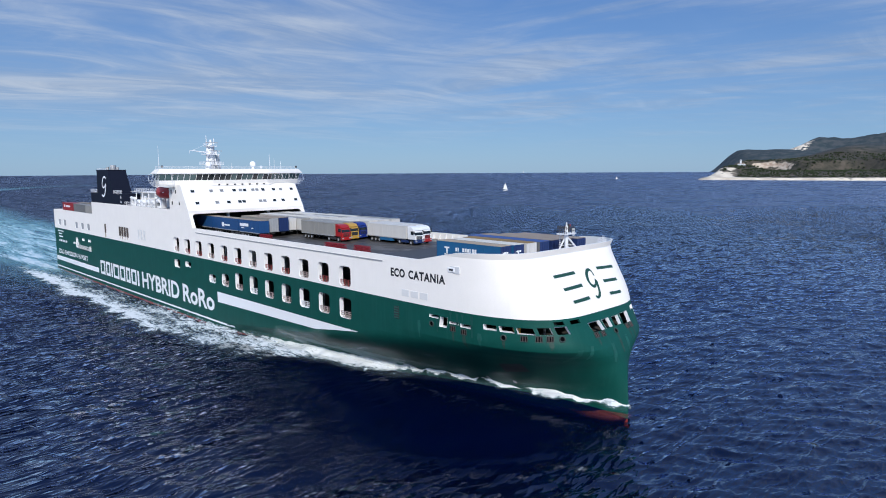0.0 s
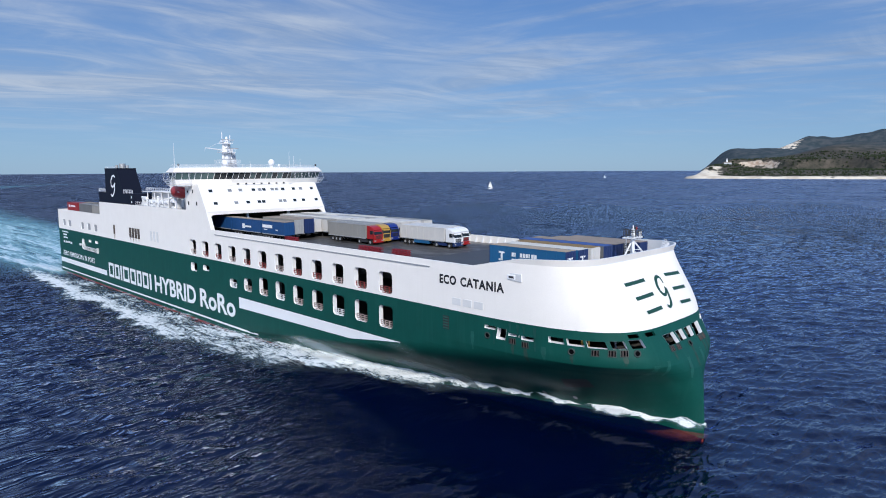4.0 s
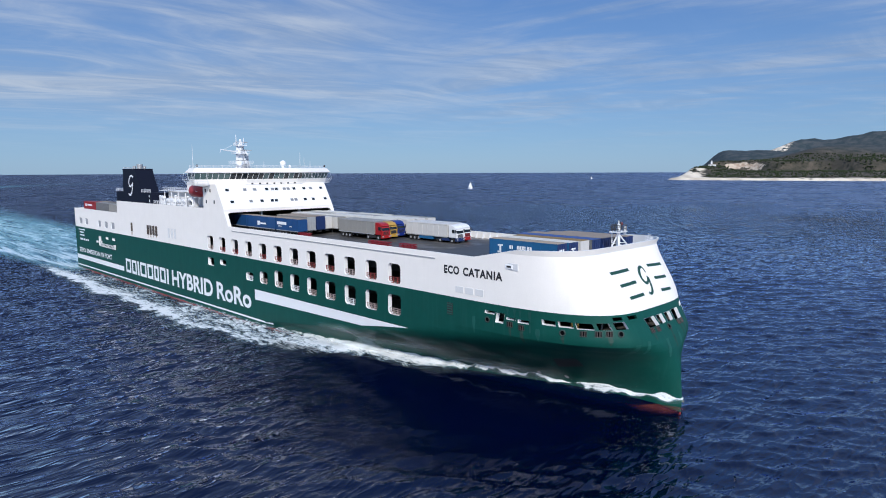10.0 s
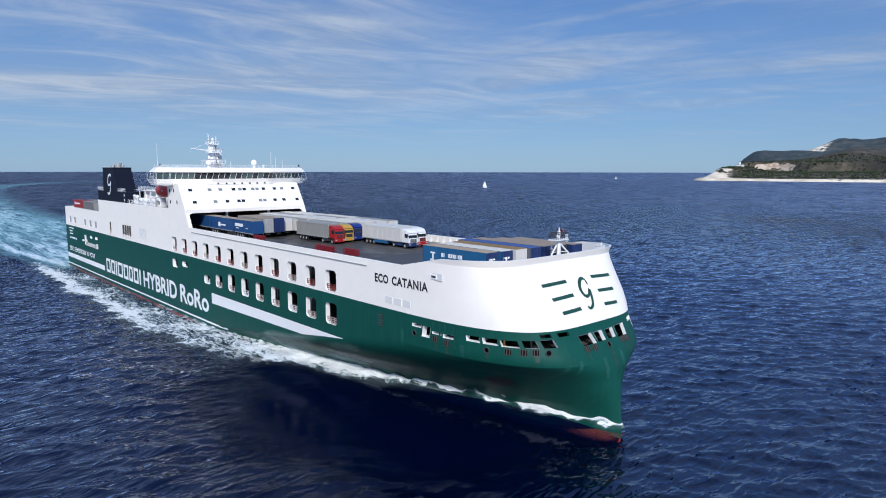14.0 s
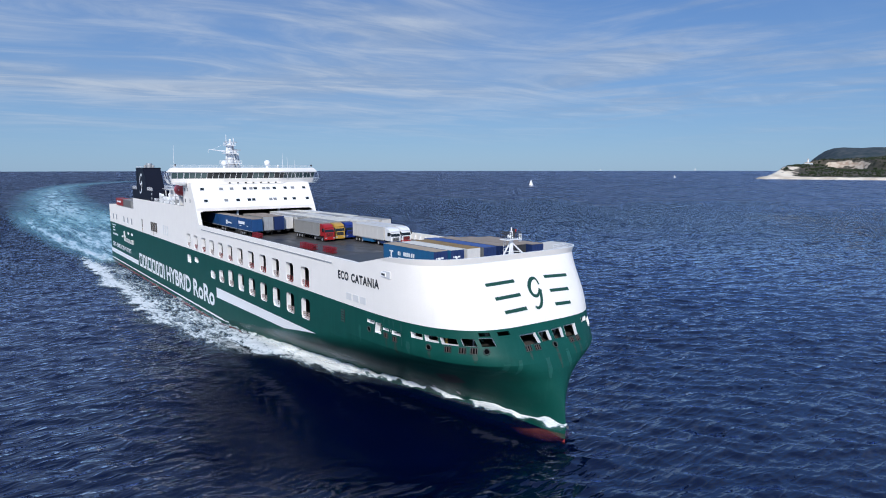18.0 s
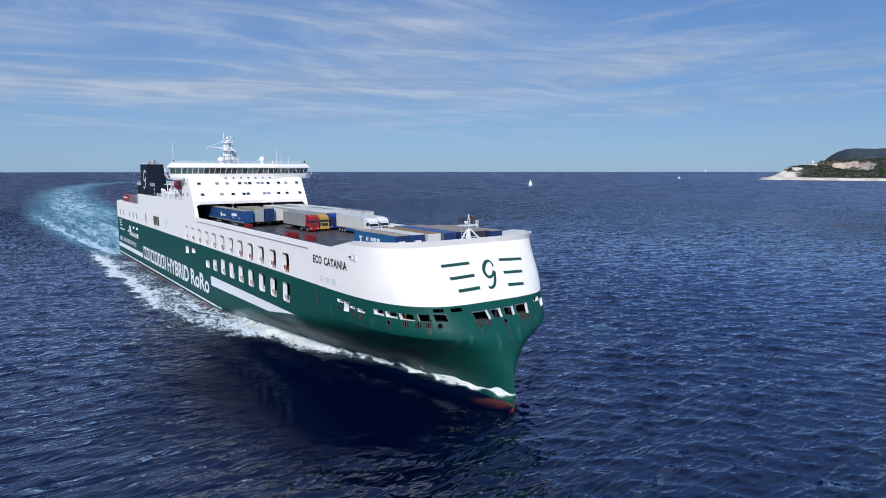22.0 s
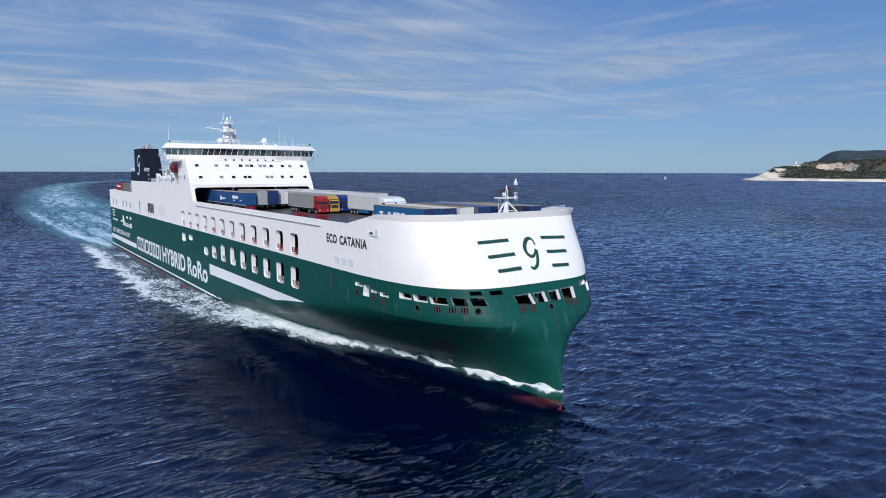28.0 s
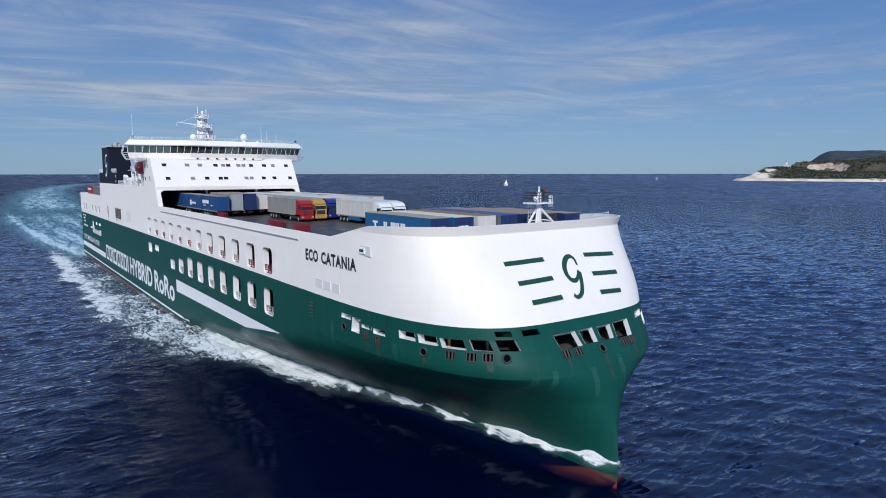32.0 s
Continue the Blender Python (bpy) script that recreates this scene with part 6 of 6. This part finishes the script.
def gloss_cut_material():
    m = SEA_MAT.copy()
    m.name = "smooth_gloss_cut_sea"
    nt = m.node_tree
    N, L = nt.nodes.new, nt.links.new
    b, out = nt.nodes["surface"], nt.nodes["Material Output"]
    for n in nt.nodes:
        if n.bl_idname == "ShaderNodeBump":
            n.inputs["Strength"].default_value = 0.14
    # gloss cut far down: the hull's dark reflection is put into the material
    nt.nodes["gloss_share"].inputs["To Max"].default_value = 0.13
    att, geo, n1, f, r = N("ShaderNodeAttribute"), N("ShaderNodeNewGeometry"), N("ShaderNodeTexNoise"), N("ShaderNodeMath"), N("ShaderNodeMapRange")
    att.attribute_name = "cover"
    n1.inputs["Scale"].default_value, n1.inputs["Detail"].default_value = 0.1, 2
    L(geo.outputs["Position"], n1.inputs["Vector"])
    L(att.outputs["Fac"], f.inputs[0]), L(n1.outputs[0], f.inputs[1]), L(f.outputs[0], r.inputs["Value"])
    r.interpolation_type = "SMOOTHSTEP"
    r.inputs["From Min"].default_value, r.inputs["From Max"].default_value, r.inputs["To Max"].default_value = 0.42, 1.45, 0.95
    tr, mix = N("ShaderNodeBsdfTransparent"), N("ShaderNodeMixShader")
    L(r.outputs[0], mix.inputs[0]), L(tr.outputs[0], mix.inputs[1]), L(b.outputs[0], mix.inputs[2]), L(mix.outputs[0], out.inputs[0])
    return m


GLOSS_CUT = gloss_cut_material()
FOAM_THINGS = [sheet("bow_wave", hull_foam(s), FOAM, ship_pose(0), "white churned foam along the hull's waterline", "foam") for s in (-1, 1)]
for s in (-1, 1):                                  # dark water heaped against the bow under the crest, its reflection cut too
    rows = []
    for i in range(47):
        x = 195 + i
        up = 0.05 + lerp(x, (195, 205, 215, 226, 233, 238, 241), (0, 0.8, 1.4, 1.8, 1.7, 1.2, 0.5))
        rows.append([(x, s * (half(min(x, 241.0), -SEA + up * (1 - j / 6) ** 1.5) - 0.2 + lerp(x, (195, 215, 236, 241), (3.0, 3.6, 3.0, 1.2)) * j / 6), -SEA + 0.02 + up * (1 - j / 6) ** 1.5 - 0.3 * (j == 6), 1.0) for j in range(7)])
    FOAM_THINGS.append(sheet("bow_swell", rows, GLOSS_CUT, ship_pose(0), "dark blue water heaped against the bow", "water"))


rows = []
for i in range(61):                                # added sheet of smoother water, darkened to paint the dark hull's reflection
    x = 150 + 96 * i / 60
    inner = half(min(x, 241), -SEA) - 0.5 if x < 241.2 else 0.0
    w = lerp(x, (150, 190, 215, 241, 246), (26, 42, 50, 42, 28))
    along = min(1, i / 30, (60 - i) / 9)
    rows.append([(x, -inner - w * j / 10, -SEA + (0.05, 0.4, 0.66, 0.75, 0.8, 0.8, 0.75, 0.75, 0.7, 0.5, 0)[j], along * min(1.0, (1 - j / 10) / 0.75)) for j in range(11)])
FOAM_THINGS.append(sheet("bow_dark_water", rows, GLOSS_CUT, ship_pose(0), "smooth bow water darkened to stand in for the dark hull's reflection", "water"))
RED_BELOW = foam_material("red_paint_seen_through_water", (0.17, 0.036, 0.03), 0.66, 0.0, 0.2, (0.12, 0.3))
rows = []
for i in range(13):                                # the red forefoot shimmering just under the surface
    x = 231.5 + 10.5 * i / 12
    w = half(min(x, 241), -SEA) + lerp(x, (231.5, 236, 240, 242), (1.2, 2.4, 2.2, 0.9))
    rows.append([(x, w * (-1 + j / 8), -SEA + 0.3 + 0.9 * max(0, 1 - max(0, abs(w * (-1 + j / 8)) - half(min(x, 241), -SEA)) / 2.2), min(1.0, 1.8 * (1 - abs(-1 + j / 8))) * min(1, i / 5, (12 - i) / 1.5)) for j in range(17)])
FOAM_THINGS.append(sheet("red_forefoot", rows, RED_BELOW, ship_pose(0), "red forefoot of the hull seen just under water", "hull bottom"))
FOAM_THINGS.append(sheet("bow_spray", spray_rows(), spray_material(), ship_pose(0), "thin grey spray drifting along the dark flare", "spray"))
rows = []
for i in range(61):
    x = 16 - 434 * i / 60
    hw = lerp(x, (-420, -200, -60, 2), (46, 43, 36, 27))
    fade = min(1, (x + 418) / 160) * lerp(x, (-300, -120, -10, 4, 16), (0.5, 0.6, 0.68, 0.62, 0))
    rows.append([(x, hw * (-1 + j / 10), -SEA + 0.34, fade * min(1.0, (1 - abs(-1 + j / 10)) / 0.3) * (0.86 + 0.12 * math.cos(3.1 * j / 1.6) + 0.16 * (j in (2, 3)))) for j in range(21)])
FOAM_THINGS.append(sheet("stern_wake", rows, WAKE, ship_pose(0), "turquoise churned wake behind the stern", "wake"))
rows = []
track = [(60, 0), (-170, 3), (-400, 13), (-779, 45), (-1148, 105), (-1397, 185), (-1653, 320), (-1800, 470), (-1880, 640), (-1900, 900)]
fine = smooth_line(track, 14)
for i, (x, y) in enumerate(fine):
    (xa, ya), (xb, yb) = fine[max(0, i - 1)], fine[min(len(fine) - 1, i + 1)]
    d = math.hypot(xb - xa, yb - ya)
    nx, ny = -(yb - ya) / d, (xb - xa) / d
    t = i / (len(fine) - 1)
    fade = min(1, t / 0.05) * lerp(t, (0, 0.3, 0.6, 0.85, 1), (0.62, 0.54, 0.38, 0.24, 0))
    hw = 45 + 10 * t
    rows.append([(x + nx * hw * q, y + ny * hw * q, 0.30, fade * min(1.0, (1 - abs(q)) / 0.6) * (0.92 + 0.08 * math.cos(7 * q))) for q in [-1 + j / 10 for j in range(21)]])
sheet("old_wake", rows, WAKE, Matrix(), "fading turquoise wake curving over the sea", "wake")


# ---- island, lighthouse and sails ----
def land_material():
    m = bpy.data.materials.new("scrub_and_pale_cliff")
    m.use_nodes = True
    nt = m.node_tree
    N, L = nt.nodes.new, nt.links.new
    b = nt.nodes["Principled BSDF"]
    b.inputs["Roughness"].default_value, b.inputs["Specular IOR Level"].default_value = 0.9, 0.1
    geo, att = N("ShaderNodeNewGeometry"), N("ShaderNodeAttribute")
    att.attribute_name = "rock"
    haze_mask = N("ShaderNodeAttribute")
    haze_mask.attribute_name = "hazy_wood"

    def nz(scale, detail):
        n = N("ShaderNodeTexNoise")
        n.inputs["Scale"].default_value, n.inputs["Detail"].default_value = scale, detail
        L(geo.outputs["Position"], n.inputs["Vector"])
        return n.outputs[0]

    def mix(f, a, c):
        n = N("ShaderNodeMix")
        n.data_type = "RGBA"
        for key, v in (("Factor", f), ("A", a), ("B", c)):
            if isinstance(v, tuple):
                n.inputs[key].default_value = v
            else:
                L(v, n.inputs[key])
        return n.outputs["Result"]

    def ramp(v, lo, hi):
        n = N("ShaderNodeMapRange")
        L(v, n.inputs["Value"])
        n.inputs["From Min"].default_value, n.inputs["From Max"].default_value = lo, hi
        return n.outputs[0]

    scrub = mix(ramp(nz(0.03, 5), 0.35, 0.65), (0.030, 0.036, 0.026, 1), (0.125, 0.105, 0.082, 1))
    scrub = mix(ramp(nz(0.006, 4), 0.42, 0.6), scrub, (0.066, 0.060, 0.048, 1))
    # bluish far woods: distance haze is put into their colour
    hazy_wood = mix(ramp(nz(0.02, 6), 0.4, 0.62), (0.040, 0.058, 0.066, 1), (0.078, 0.088, 0.092, 1))
    scrub = mix(haze_mask.outputs["Fac"], scrub, hazy_wood)
    rock = mix(ramp(nz(0.02, 5), 0.4, 0.62), (0.80, 0.71, 0.57, 1), (0.58, 0.49, 0.38, 1))
    clay = N("ShaderNodeAttribute")
    clay.attribute_name = "clay"
    rock = mix(clay.outputs["Fac"], rock, mix(ramp(nz(0.06, 4), 0.35, 0.65), (0.36, 0.26, 0.19, 1), (0.58, 0.49, 0.39, 1)))
    f = N("ShaderNodeMath")
    f.operation = "ADD"
    L(att.outputs["Fac"], f.inputs[0]), L(nz(0.045, 6), f.inputs[1])
    L(mix(ramp(f.outputs[0], 0.98, 1.1), scrub, rock), b.inputs["Base Color"])
    bp = N("ShaderNodeBump")
    bp.inputs["Distance"].default_value = 6.0
    L(nz(0.06, 6), bp.inputs["Height"]), L(bp.outputs[0], b.inputs["Normal"])
    return m


def smooth01(t):
    t = np.clip(t, 0, 1)
    return t * t * (3 - 2 * t)


def island():
    step = 20.0
    xs, ys = np.arange(-2260, 1500, step), np.concatenate([np.arange(2180, 3200, 14.0), np.arange(3200, 6500, 26.0)])
    X, Y = np.meshgrid(xs, ys)
    rough = np.array([[noise.fractal((x * 0.0042, y * 0.0042, 0.3), 0.9, 2.1, 6) for x in xs] for y in ys])
    fine = np.array([[noise.noise((x * 0.021, y * 0.021, 4.1)) for x in xs] for y in ys])
    shore = np.interp(X, (-800, -728, -640, -400, -89, 400, 900, 1500), (2420, 2290, 2300, 2330, 2400, 2500, 2640, 2800)) + 12 * rough
    left = np.interp(Y, (2280, 2480, 2700, 2900, 3300, 3900, 4600, 5400, 6500), (-735, -790, -850, -900, -960, -1150, -1650, -2110, -2200)) + 16 * rough
    front, side = Y - shore, X - left
    inland = np.minimum(front, side * 0.9)
    dry = smooth01(inland / 30)
    H = -6 + 14 * smooth01((inland + 4) / 16)
    west = smooth01(side / 70) * smooth01((front - 5) / 240) * (1 - 0.48 * smooth01((X + 722) / 70))
    H += dry * (44 * west * (0.4 + 0.6 * smooth01((2960 - Y) / 200)) * smooth01((3600 - Y) / 500) + 7 * rough * smooth01(inland / 120))
    bluff = smooth01((Y - 2985 - 45 * np.cos((X + 730) / 55)) / 75) * smooth01((X + 960) / 90) * smooth01((3700 - Y) / 350)
    H += dry * 52 * bluff
    hill = 150 * np.exp(-((Y - 3750) / 420) ** 2) * smooth01((X + 900) / 420) * (1 - 0.35 * smooth01((X + 420) / 500)) * (1 + 0.1 * rough)
    mesa = 176 * smooth01((Y - 4300) / 700) * smooth01((side + 10) / 330) * (1 + 0.05 * rough) * (1 - 0.2 * smooth01((X + 1300) / 300))
    rise = 150 * smooth01((Y - 5150) / 420) * smooth01((X + 1390) / 190) * (0.8 + 0.35 * smooth01((X + 1250) / 900) + 0.05 * rough)
    H += dry * np.maximum(hill, mesa) + dry * rise + 2.2 * fine * smooth01(inland / 60)
    H += dry * 4 * np.exp(-(((X + 726) / 75) ** 2 + ((Y - 2705) / 90) ** 2))          # the knoll below the lighthouse
    gy, gx = np.gradient(H, ys, xs)
    slope = np.hypot(gx, gy)
    scar = bluff * (1 - bluff) * 4 * smooth01((X + 826) / 40) * smooth01((-610 - X) / 40)
    rock = 0.8 * smooth01((13 - H) / 7) * (inland > -12) + 0.75 * scar + 0.3 * smooth01((slope - 0.9) / 0.4) * (Y < 4200)
    rock += 0.7 * smooth01((165 - side) / 70) * smooth01((2640 - Y) / 120) * smooth01((56 - H + 26 * fine) / 24)
    road = np.exp(-((Y - 2560 - 0.16 * (X + 300) - 25 * np.sin(X / 130)) / 11) ** 2) * (X > -420)
    track = np.exp(-((Y - 2760 - 0.5 * (X + 200)) / 12) ** 2) * (X > -330) + np.exp(-((Y - 2445 - 20 * rough) / 9) ** 2) * (X > -640)
    rock += 0.5 * road + 0.42 * track
    rock += 0.62 * np.exp(-(((X + 1270) / 90) ** 4 + ((Y - 5300) / 190) ** 4))
    n, k = len(ys), len(xs)
    me = bpy.data.meshes.new("island")
    idx = np.arange(n * k).reshape(n, k)
    quads = np.stack([idx[:-1, :-1], idx[:-1, 1:], idx[1:, 1:], idx[1:, :-1]], -1).reshape(-1, 4)
    keep = (H.ravel()[quads].max(1) > -5.9)
    me.from_pydata(np.stack([X, Y, H], -1).reshape(-1, 3).tolist(), [], quads[keep].tolist())
    me.materials.append(land_material())
    att = me.attributes.new("rock", "FLOAT", "POINT")
    att.data.foreach_set("value", rock.ravel().astype(np.float32))
    # far land that takes the hazy bluish colour
    hazy_wood = np.clip(smooth01((Y - 3900) / 500) + 0.75 * smooth01((Y - 3300) / 200) * smooth01((X + 800) / 200), 0, 1)
    att = me.attributes.new("clay", "FLOAT", "POINT")
    att.data.foreach_set("value", np.clip(1.3 * scar, 0, 1).ravel().astype(np.float32))
    att = me.attributes.new("hazy_wood", "FLOAT", "POINT")
    att.data.foreach_set("value", hazy_wood.ravel().astype(np.float32))
    me.shade_smooth()
    ob = tagged(new("island", me), "scrub-covered rocky headland with pale limestone cliffs", "island", "", "structure")
    pick = np.random.RandomState(3)
    verts, faces = [], []
    for _ in range(26000):                          # low bushes and pines, denser on the knoll
        x, y = pick.uniform(-1000, 900), 2300 + 1000 * pick.uniform() ** 1.6
        i, j = int(np.searchsorted(ys, y)), int((x - xs[0]) / step)
        if H[i, j] < 11 or rock[i, j] > 0.35 or slope[i, j] > 1.1 or pick.uniform() > 0.35 + 0.5 * (rough[i, j] > -0.1):
            continue
        r = pick.uniform(1.6, 3.8)
        base, turn = len(verts), pick.uniform(0, 6.28)
        for z, w in ((-1.0, 0.7), (0.35, 1.0), (0.8, 0.6)):
            verts += [(x + r * w * pick.uniform(0.75, 1.2) * math.cos(turn + q * 1.2566), y + r * w * pick.uniform(0.75, 1.2) * math.sin(turn + q * 1.2566), H[i, j] + r * z) for q in range(5)]
        verts.append((x, y, H[i, j] + r * 1.1))
        for ring in (0, 5):
            faces += [(base + ring + q, base + ring + (q + 1) % 5, base + ring + 5 + (q + 1) % 5, base + ring + 5 + q) for q in range(5)]
        faces += [(base + 10 + q, base + 10 + (q + 1) % 5, base + 15) for q in range(5)]
    bushes = bpy.data.meshes.new("scrub")
    bushes.from_pydata(verts, [], faces)
    bushes.materials.append(mat("dark_green_scrub", (0.030, 0.042, 0.020), 0.9, vary=0.5, scale=0.15, spec=0.1))
    tagged(new("scrub", bushes), "low dark green scrub and pines on the headland", "scrub", "", "stuff")
    return lambda x, y: float(H[int(np.searchsorted(ys, y)), int((x - xs[0]) / step)])


ground = island()
lx, ly = -736, 2689
lz = ground(lx, ly) - 1
lamp_tower = thing("lighthouse", pose(lx, ly, lz), "white lighthouse on the headland above pale cliffs", "lighthouse")
part("tower", tube(BM(), (0, 0, 0), (0, 0, 21), 4.6, 12, 3.5), TRIM, lamp_tower, "", True)
part("gallery", tube(BM(), (0, 0, 21), (0, 0, 21.9), 4.2, 12), TRIM, lamp_tower)
part("lantern", tube(BM(), (0, 0, 21.9), (0, 0, 25), 2.0, 10), GLASS, lamp_tower)
part("lantern_cap", tube(BM(), (0, 0, 25), (0, 0, 27), 2.4, 10, 0.2), TRIM, lamp_tower)
keeper = thing("keepers_house", pose(lx + 9, ly - 14, ground(lx + 9, ly - 14) - 1), "low white keeper's house beside the lighthouse", "house")
part("wall", box(BM(), -14, 14, -5, 5, 0, 8.5), TRIM, keeper)
part("roof", prism(BM(), [(-5.5, 8.5), (5.5, 8.5), (0, 10.5)], "x", -14.5, 14.5), BEIGE, keeper)
SAILCLOTH = mat("white_sailcloth", (0.82, 0.82, 0.8), 0.7, vary=0.04)


def yacht(x, y, size, heading, label):
    root = thing("sailing_yacht", pose(x, y, 21 * min(1, max(0, math.hypot(x - 450, y) - 3000) / 1700) ** 2, 0, 0, heading), label, "yacht", "sailing yachts")
    k = size
    bm = BM()
    rows = []
    for u, w, z in ((-0.45, 0.09, 0.1), (-0.3, 0.14, 0.09), (0, 0.16, 0.09), (0.3, 0.1, 0.1), (0.5, 0.004, 0.12)):
        rows.append([bm.verts.new((u * k, s * w * k, zz * k)) for s, zz in ((-1, z), (-0.7, -0.02), (0.7, -0.02), (1, z))])
    for a, b in zip(rows, rows[1:]):
        for j in range(4):
            bm.faces.new((a[j], a[(j + 1) % 4], b[(j + 1) % 4], b[j]))
    bm.faces.new(rows[0]), bm.faces.new(rows[-1][::-1])
    part("hull", bm, TRIM, root, "", True)
    part("cabin", box(BM(), -0.15 * k, 0.15 * k, -0.08 * k, 0.08 * k, 0.08 * k, 0.14 * k, 0.01 * k), TRIM, root)
    part("mast", tube(BM(), (0.06 * k, 0, 0.1 * k), (0.06 * k, 0, 1.45 * k), 0.008 * k, 6), ALU, root)
    part("boom", tube(BM(), (0.06 * k, 0, 0.24 * k), (-0.38 * k, 0.1 * k, 0.24 * k), 0.007 * k, 6), ALU, root)
    for name, pts in (("mainsail", ((0.05, 0, 0.26), (-0.38, 0.1, 0.26), (0.05, 0, 1.42))), ("jib", ((0.48, 0, 0.16), (0.08, 0.12, 0.2), (0.07, 0, 1.3)))):
        bm = BM()
        a, b, c = (Vector(p) * k for p in pts)
        n = 6
        grid = []
        for i in range(n + 1):
            row = []
            for j in range(n + 1 - i):
                s, t = j / n, i / n
                p = a * (1 - s - t) + b * s + c * t
                p.y += 0.22 * k * s * (1 - s - t) + 0.1 * k * t * s
                row.append(bm.verts.new(p))
            grid.append(row)
        for i in range(n):
            for j in range(n - i):
                bm.faces.new((grid[i][j], grid[i][j + 1], grid[i + 1][j]))
                if j < n - i - 1:
                    bm.faces.new((grid[i][j + 1], grid[i + 1][j + 1], grid[i + 1][j]))
        part(name, bm, SAILCLOTH, root, "", True)
    return root


YACHT = yacht(-502, 869, 11, 70, "white sailing yacht under full sail on open water")
yacht(-1081, 2289, 9, 40, "small white sailing yacht far out")
yacht(-2791, 3855, 12, 100, "distant white sailing yacht near the horizon")
yacht(-2392, 4500, 15, 80, "distant white sailing yacht near the horizon")
# a low far islet on the horizon
bm = BM()
pts = [(-60, 0), (60, 0), (25, 9), (0, 14), (-30, 8)]
islet = part("far_islet", prism(bm, [(u * 1.4, v) for u, v in pts], "x", -15, 15), bpy.data.materials["scrub_and_pale_cliff"], None, "low dark islet on the horizon")
islet.location = (-1860, 4540, 8)
tagged(islet, "", "islet", "", "structure")


# ---- motions ----
def motions():
    for ob in [ship, boat, *CARGO, *FOAM_THINGS]:
        base = ship_pose(0).inverted() @ ob.matrix_world
        walk(ob, [(t, ship_pose(t) @ base) for t in range(0, 33, 2)])
    turn = YACHT.matrix_world.copy()
    walk(YACHT, [(t, Matrix.Translation((-1.2 * t, 3.3 * t, 0)) @ turn) for t in (0, 8, 16, 24, 32)])


bpy.context.view_layer.update()
motions()
